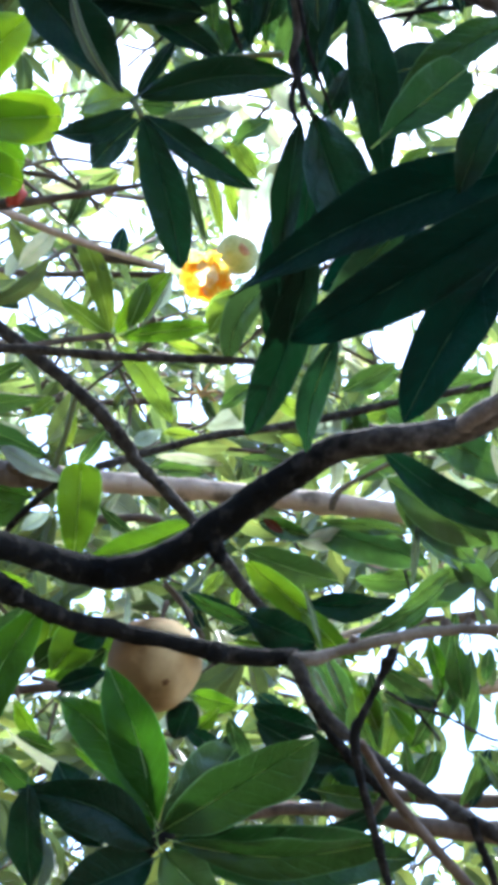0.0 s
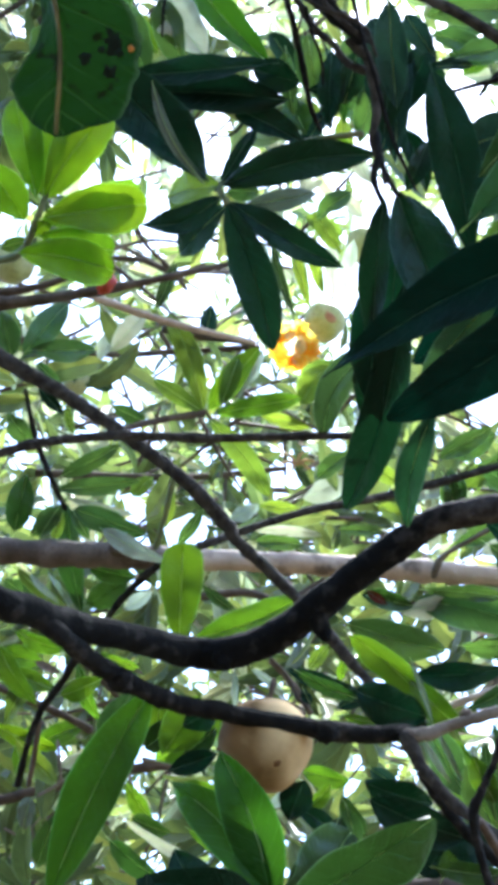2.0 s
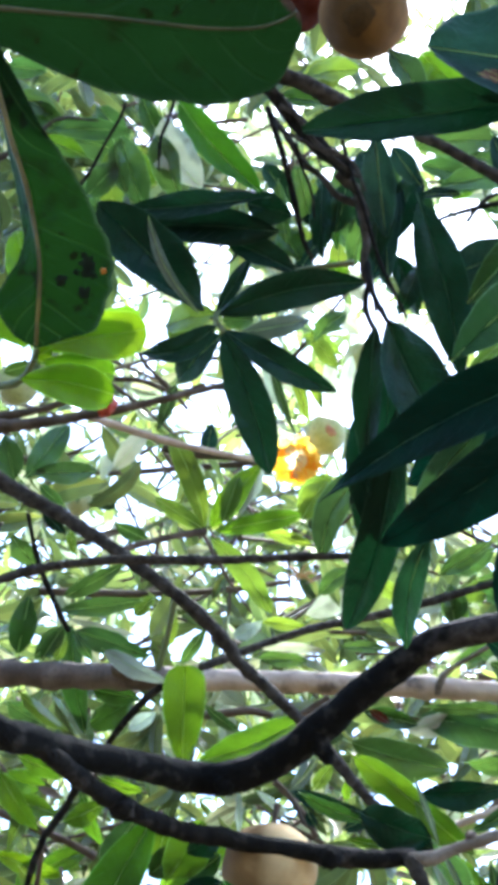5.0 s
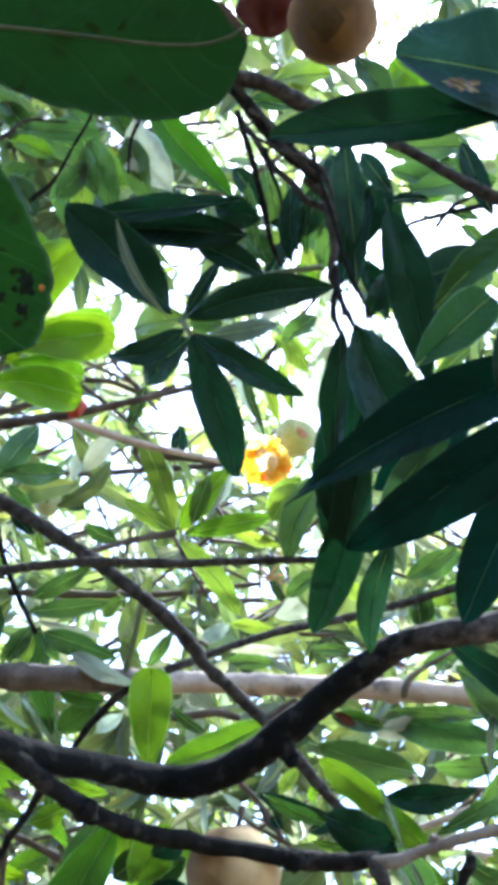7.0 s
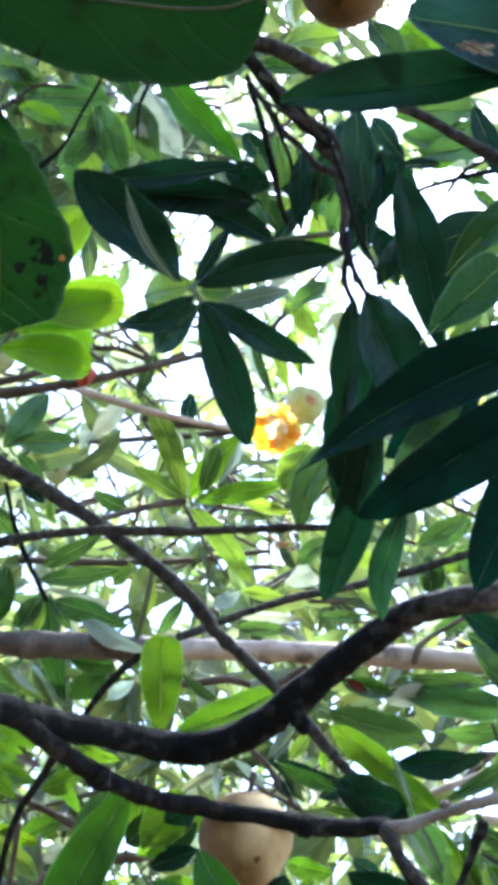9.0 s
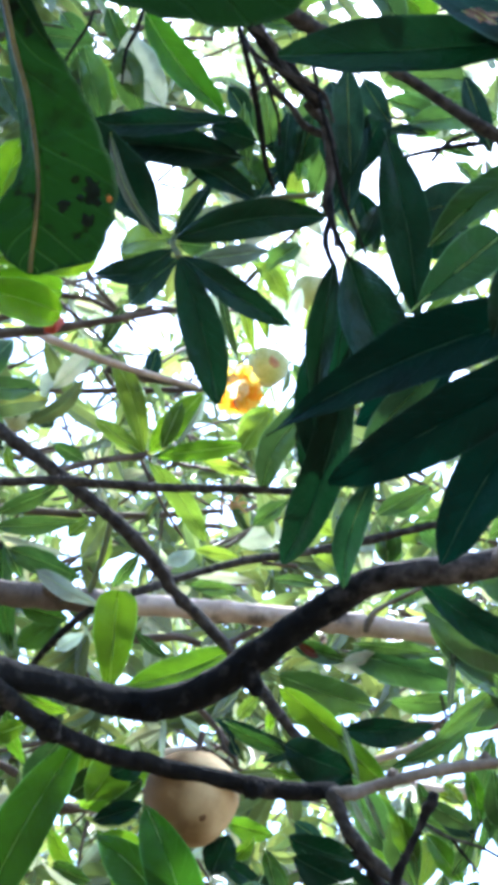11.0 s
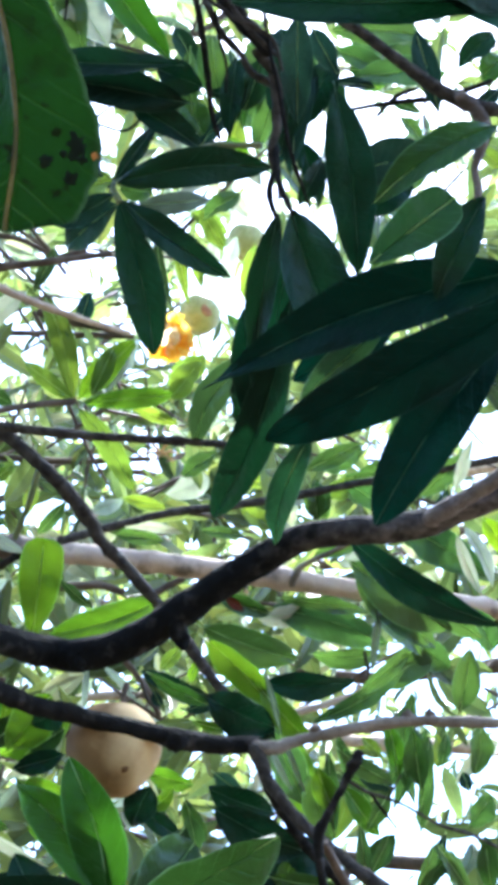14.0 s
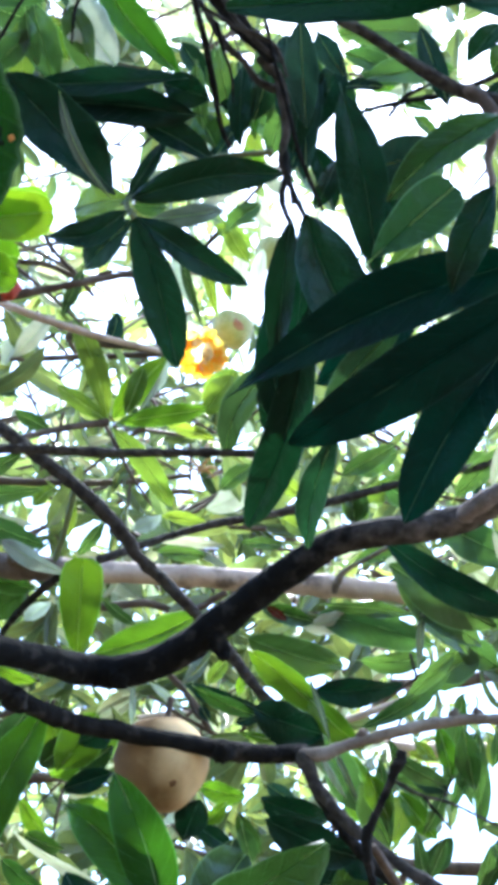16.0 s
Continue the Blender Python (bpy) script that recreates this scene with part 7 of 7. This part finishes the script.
clear(-0.41, 1.12, 2.70, 0.029)
clear(-0.08, 1.66, 2.76, 0.046)
EYE = Vector((0.0, 0.0, 1.5))
SUNWARD = Vector((0.35, 0.95, 2.78)).normalized()
AHEAD = Vector((-0.02, 0.785, 0.62)).normalized()
RIGHT = AHEAD.cross(Vector((0, 0, 1))).normalized()
ABOVE = RIGHT.cross(AHEAD)


def in_gap(p):
    """Whether a place lies in one of the openings of the crown, or in front of a thing that stands clear."""
    d = (p - EYE)
    for n, (at, r) in enumerate(OPENINGS + CLEAR):
        g = at - EYE
        far = d.dot(g) / g.length
        if far > 0 and (d - g / g.length * far).length < r * far / g.length and (n < len(OPENINGS) or far < g.length + 0.05):
            return True
    d = p - Vector(SPLIT["at"])
    far = d.dot(SUNWARD)
    return far > 0 and (d - SUNWARD * far).length < 0.11


def crown(name, parent, material, twig_material, spots, seed, size=(0.07, 0.12), thin=0.24, label="", open_sky=True):
    """Many small leaves in tufts at the ends of twigs."""
    rng = random.Random(seed)
    bm, tw = bmesh.new(), bmesh.new()
    bm.loops.layers.uv.new("UVMap")
    for c in spots:
        way = Vector((rng.uniform(-1, 1), rng.uniform(-0.6, 0.6), rng.uniform(-0.9, 0.7))).normalized()
        side = way.orthogonal().normalized()
        oth = way.cross(side)
        back = c - way * rng.uniform(0.10, 0.22)
        if rng.random() < 0.6 and not (open_sky and (in_gap(back) or in_gap((c + back) / 2))):
            tube(tw, [(*back, 0.0035), (*((c + back) / 2 + side * 0.008), 0.003), (*c, 0.0018)], 5, 2)
        turn = rng.uniform(0, 6)
        for k in range(rng.randint(5, 8)):
            ph = turn + k * 2.4
            out = (side * math.cos(ph) + oth * math.sin(ph)) * rng.uniform(0.7, 1.2) + way * rng.uniform(0.1, 0.9) + Vector((0, 0, -0.25))
            ln = rng.uniform(*size)
            tip = c + out.normalized() * ln
            if open_sky and (in_gap(tip) or in_gap((tip + c) / 2)):
                continue
            face = Vector((rng.uniform(-0.8, 0.8), rng.uniform(-1, 0.2), rng.uniform(-1, 0.4)))
            blade(bm, c + (tip - c) * 0.06, tip, ln * rng.uniform(thin * 0.85, thin * 1.25), face.normalized(), 0, rng.uniform(-0.02, 0.16), rng.uniform(0.15, 0.5), rng.uniform(-0.10, 0.10), 0.05, 0.70, 6, 1, rng.uniform(0, 50))
    a = part(name, bm, material, parent, label)
    tagged(a, kind="stuff")
    b = part("twigwork", tw, twig_material, parent)
    tagged(b, kind="stuff")


back_tree = empty("background_tree", (1.4, 2.6, 0.0), "leafy tree behind, bright green against a white sky", "tree")
branch(back_tree, "trunk", BROWN, (1.4, 2.6, -0.05, 0.16), (1.4, 2.6, 1.2, 0.13), (1.42, 2.62, 2.4, 0.11), (1.38, 2.7, 3.6, 0.08), (1.3, 2.8, 5.0, 0.04), rough=0.12, nodes=0)
rng = random.Random(11)


def scatter(count, lo, hi, top=1.0, open_sky=True, upto=0.6):
    """Places for tufts, thinner towards the upper, open side of the crown by the share top."""
    found = []
    while len(found) < count:
        d, h = rng.uniform(lo, hi), rng.uniform(-0.6, upto)
        if rng.random() > 1 + (top - 1) * min(1, max(0, h / 0.3 + 0.4)):
            continue
        w = rng.uniform(-0.45, 0.45)
        if w > 0.04 and h < -0.05 and rng.random() < 0.4:
            continue
        p = EYE + AHEAD * d + RIGHT * w * d + ABOVE * h * d
        if not open_sky or not in_gap(p):
            found.append(p)
    return found


def bough(count, w0, w1, h0, h1, d0, d1):
    """Places for tufts within one bough of the crown."""
    found = []
    while len(found) < count:
        d = rng.uniform(d0, d1)
        found.append(EYE + AHEAD * d + RIGHT * rng.uniform(w0, w1) * d + ABOVE * rng.uniform(h0, h1) * d)
    return found


crown("foliage", back_tree, FAR, BROWN, scatter(290, 1.55, 2.6, 0.9), 3, label="bright green leaves of the crown")
# FAR_DARK tufts bring the crown's shade in as darker leaf colour.
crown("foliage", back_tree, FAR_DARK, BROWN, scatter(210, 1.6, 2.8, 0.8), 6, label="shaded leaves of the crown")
crown("foliage", back_tree, FAR_WAN, BROWN, scatter(380, 2.0, 3.8, 1.0), 7, thin=0.22, label="pale leaf undersides and sky shine in the crown")
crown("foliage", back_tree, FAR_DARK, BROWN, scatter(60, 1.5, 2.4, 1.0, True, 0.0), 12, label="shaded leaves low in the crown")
crown("foliage", back_tree, FAR_DARK, BROWN, scatter(70, 1.5, 2.6, 1.0, True, -0.05), 13, label="green leaves low in the crown, shade in their colour")
crown("far_foliage", back_tree, FAR, BROWN, scatter(350, 2.6, 5.0, 1.0, True, 0.0), 14, label="green leaves low and far in the crown")
crown("far_foliage", back_tree, FAR, BROWN, scatter(200, 2.6, 4.4, 1.0, False), 21, size=(0.05, 0.09), thin=0.2, label="fine slender leaves against the sky", open_sky=False)
crown("far_foliage", back_tree, FAR, BROWN, scatter(850, 2.8, 5.2, 0.85), 4, label="small leaves high in the crown")
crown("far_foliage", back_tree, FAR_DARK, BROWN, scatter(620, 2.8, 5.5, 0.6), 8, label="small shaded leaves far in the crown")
crown("far_foliage", back_tree, FAR_DARK, BROWN, scatter(260, 4.6, 7.0, 0.12), 9, size=(0.10, 0.17), label="leaves deep in the crown, dark with painted shade")
crown("far_foliage", back_tree, FAR, BROWN, scatter(320, 4.6, 7.0, 0.4), 10, size=(0.10, 0.17), label="distant green leaves")
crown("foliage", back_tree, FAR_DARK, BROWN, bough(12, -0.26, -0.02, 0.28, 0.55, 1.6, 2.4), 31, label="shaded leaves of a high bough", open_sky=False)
crown("foliage", back_tree, FAR_DARK, BROWN, bough(34, -0.26, 0.02, 0.24, 0.55, 1.7, 2.8), 32, label="green leaves of a high bough, shade in their colour", open_sky=False)
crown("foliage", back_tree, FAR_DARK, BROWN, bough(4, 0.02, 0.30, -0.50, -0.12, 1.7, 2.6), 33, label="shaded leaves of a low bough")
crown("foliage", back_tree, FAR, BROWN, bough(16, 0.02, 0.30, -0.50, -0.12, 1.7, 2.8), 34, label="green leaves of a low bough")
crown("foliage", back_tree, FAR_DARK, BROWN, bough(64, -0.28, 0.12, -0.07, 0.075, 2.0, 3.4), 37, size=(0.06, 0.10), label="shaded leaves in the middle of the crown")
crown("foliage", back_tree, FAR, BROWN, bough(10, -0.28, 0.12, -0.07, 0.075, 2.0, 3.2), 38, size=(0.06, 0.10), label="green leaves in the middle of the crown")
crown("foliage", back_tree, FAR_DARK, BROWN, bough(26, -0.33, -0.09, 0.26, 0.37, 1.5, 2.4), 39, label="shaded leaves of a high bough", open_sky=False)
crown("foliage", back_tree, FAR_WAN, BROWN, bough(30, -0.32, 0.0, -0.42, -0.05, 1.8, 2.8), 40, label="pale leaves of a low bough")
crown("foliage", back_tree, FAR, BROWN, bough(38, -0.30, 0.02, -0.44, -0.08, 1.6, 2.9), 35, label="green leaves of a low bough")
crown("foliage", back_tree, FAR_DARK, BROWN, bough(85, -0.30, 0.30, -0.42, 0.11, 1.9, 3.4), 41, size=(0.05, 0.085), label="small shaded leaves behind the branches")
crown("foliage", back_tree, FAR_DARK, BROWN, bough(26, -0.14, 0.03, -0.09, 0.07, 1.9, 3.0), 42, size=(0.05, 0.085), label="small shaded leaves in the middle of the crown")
crown("foliage", back_tree, FAR, BROWN, bough(16, -0.15, 0.04, 0.06, 0.14, 2.3, 3.3), 43, size=(0.05, 0.08), thin=0.2, label="slender leaves against the sky")
crown("foliage", back_tree, FAR_DARK, BROWN, bough(9, 0.06, 0.34, 0.14, 0.50, 1.5, 2.6), 36, label="shaded leaves of a high bough")
for k in range(7):
    z = 2.0 + 0.33 * k
    y = 2.3 + 0.18 * k
    branch(back_tree, "branch", BROWN if k % 2 else PALE, (1.4, 2.65, z - 0.3, 0.03), (0.9, y, z, 0.02), (0.35, y + 0.1, z + 0.1 * math.sin(k), 0.014), (-0.2, y - 0.05, z + 0.12, 0.010), (-0.9, y, z + 0.1 * math.cos(k * 2), 0.006))
keep_place(back_tree)

# Tree added out of view to block sky light from behind the camera.
cover = empty("unseen_shade_tree", (0.6, -1.6, 0.0), "unseen added tree whose dense crown shades the camera", "tree")
branch(cover, "trunk", BARK, (0.6, -1.6, -0.05, 0.18), (0.6, -1.6, 1.2, 0.15), (0.62, -1.6, 2.6, 0.12), (0.6, -1.5, 4.2, 0.05), rough=0.12, nodes=0)
spots = []
while len(spots) < 600:
    v = Vector((rng.gauss(0, 1), rng.gauss(0, 1), rng.gauss(0, 1))).normalized()
    if v.z > -0.3 and v.dot(AHEAD) < 0.62 and (v.x < 0.25 or rng.random() < 0.3):
        spots.append(EYE + Vector((0, 0.2, 0)) + v * rng.uniform(1.6, 3.2))
limbs = 0
for c in spots[::5]:
    root = Vector((0.6, -1.6, 1.7 + 0.06 * limbs))
    bend = (root + c) / 2 + Vector((0, 0, 0.25))
    way = [root.lerp(bend, 0.5), bend, bend.lerp(c, 0.5), c]
    if limbs < 34 and all((q - EYE).length > 0.9 and (q - EYE).normalized().dot(AHEAD) < 0.75 for q in way):
        branch(cover, "branch", BARK, (*root, 0.032), (*way[0], 0.024), (*bend, 0.017), (*c, 0.006))
        limbs += 1
crown("foliage", cover, FAR_DARK, BARK, spots, 5, size=(0.14, 0.24), thin=0.4, label="dense leaves added to block sky light")
keep_place(cover)

# ---- ground ----
bm = bmesh.new()
bmesh.ops.create_grid(bm, x_segments=60, y_segments=60, size=300)
for v in bm.verts:
    v.co.z = 0.08 * noise.noise(v.co * 0.05)
gr = part("ground", bm, EARTH, None)
tagged(gr, "brown earth under the trees", "ground", kind="structure")
gr.location.z = -0.06
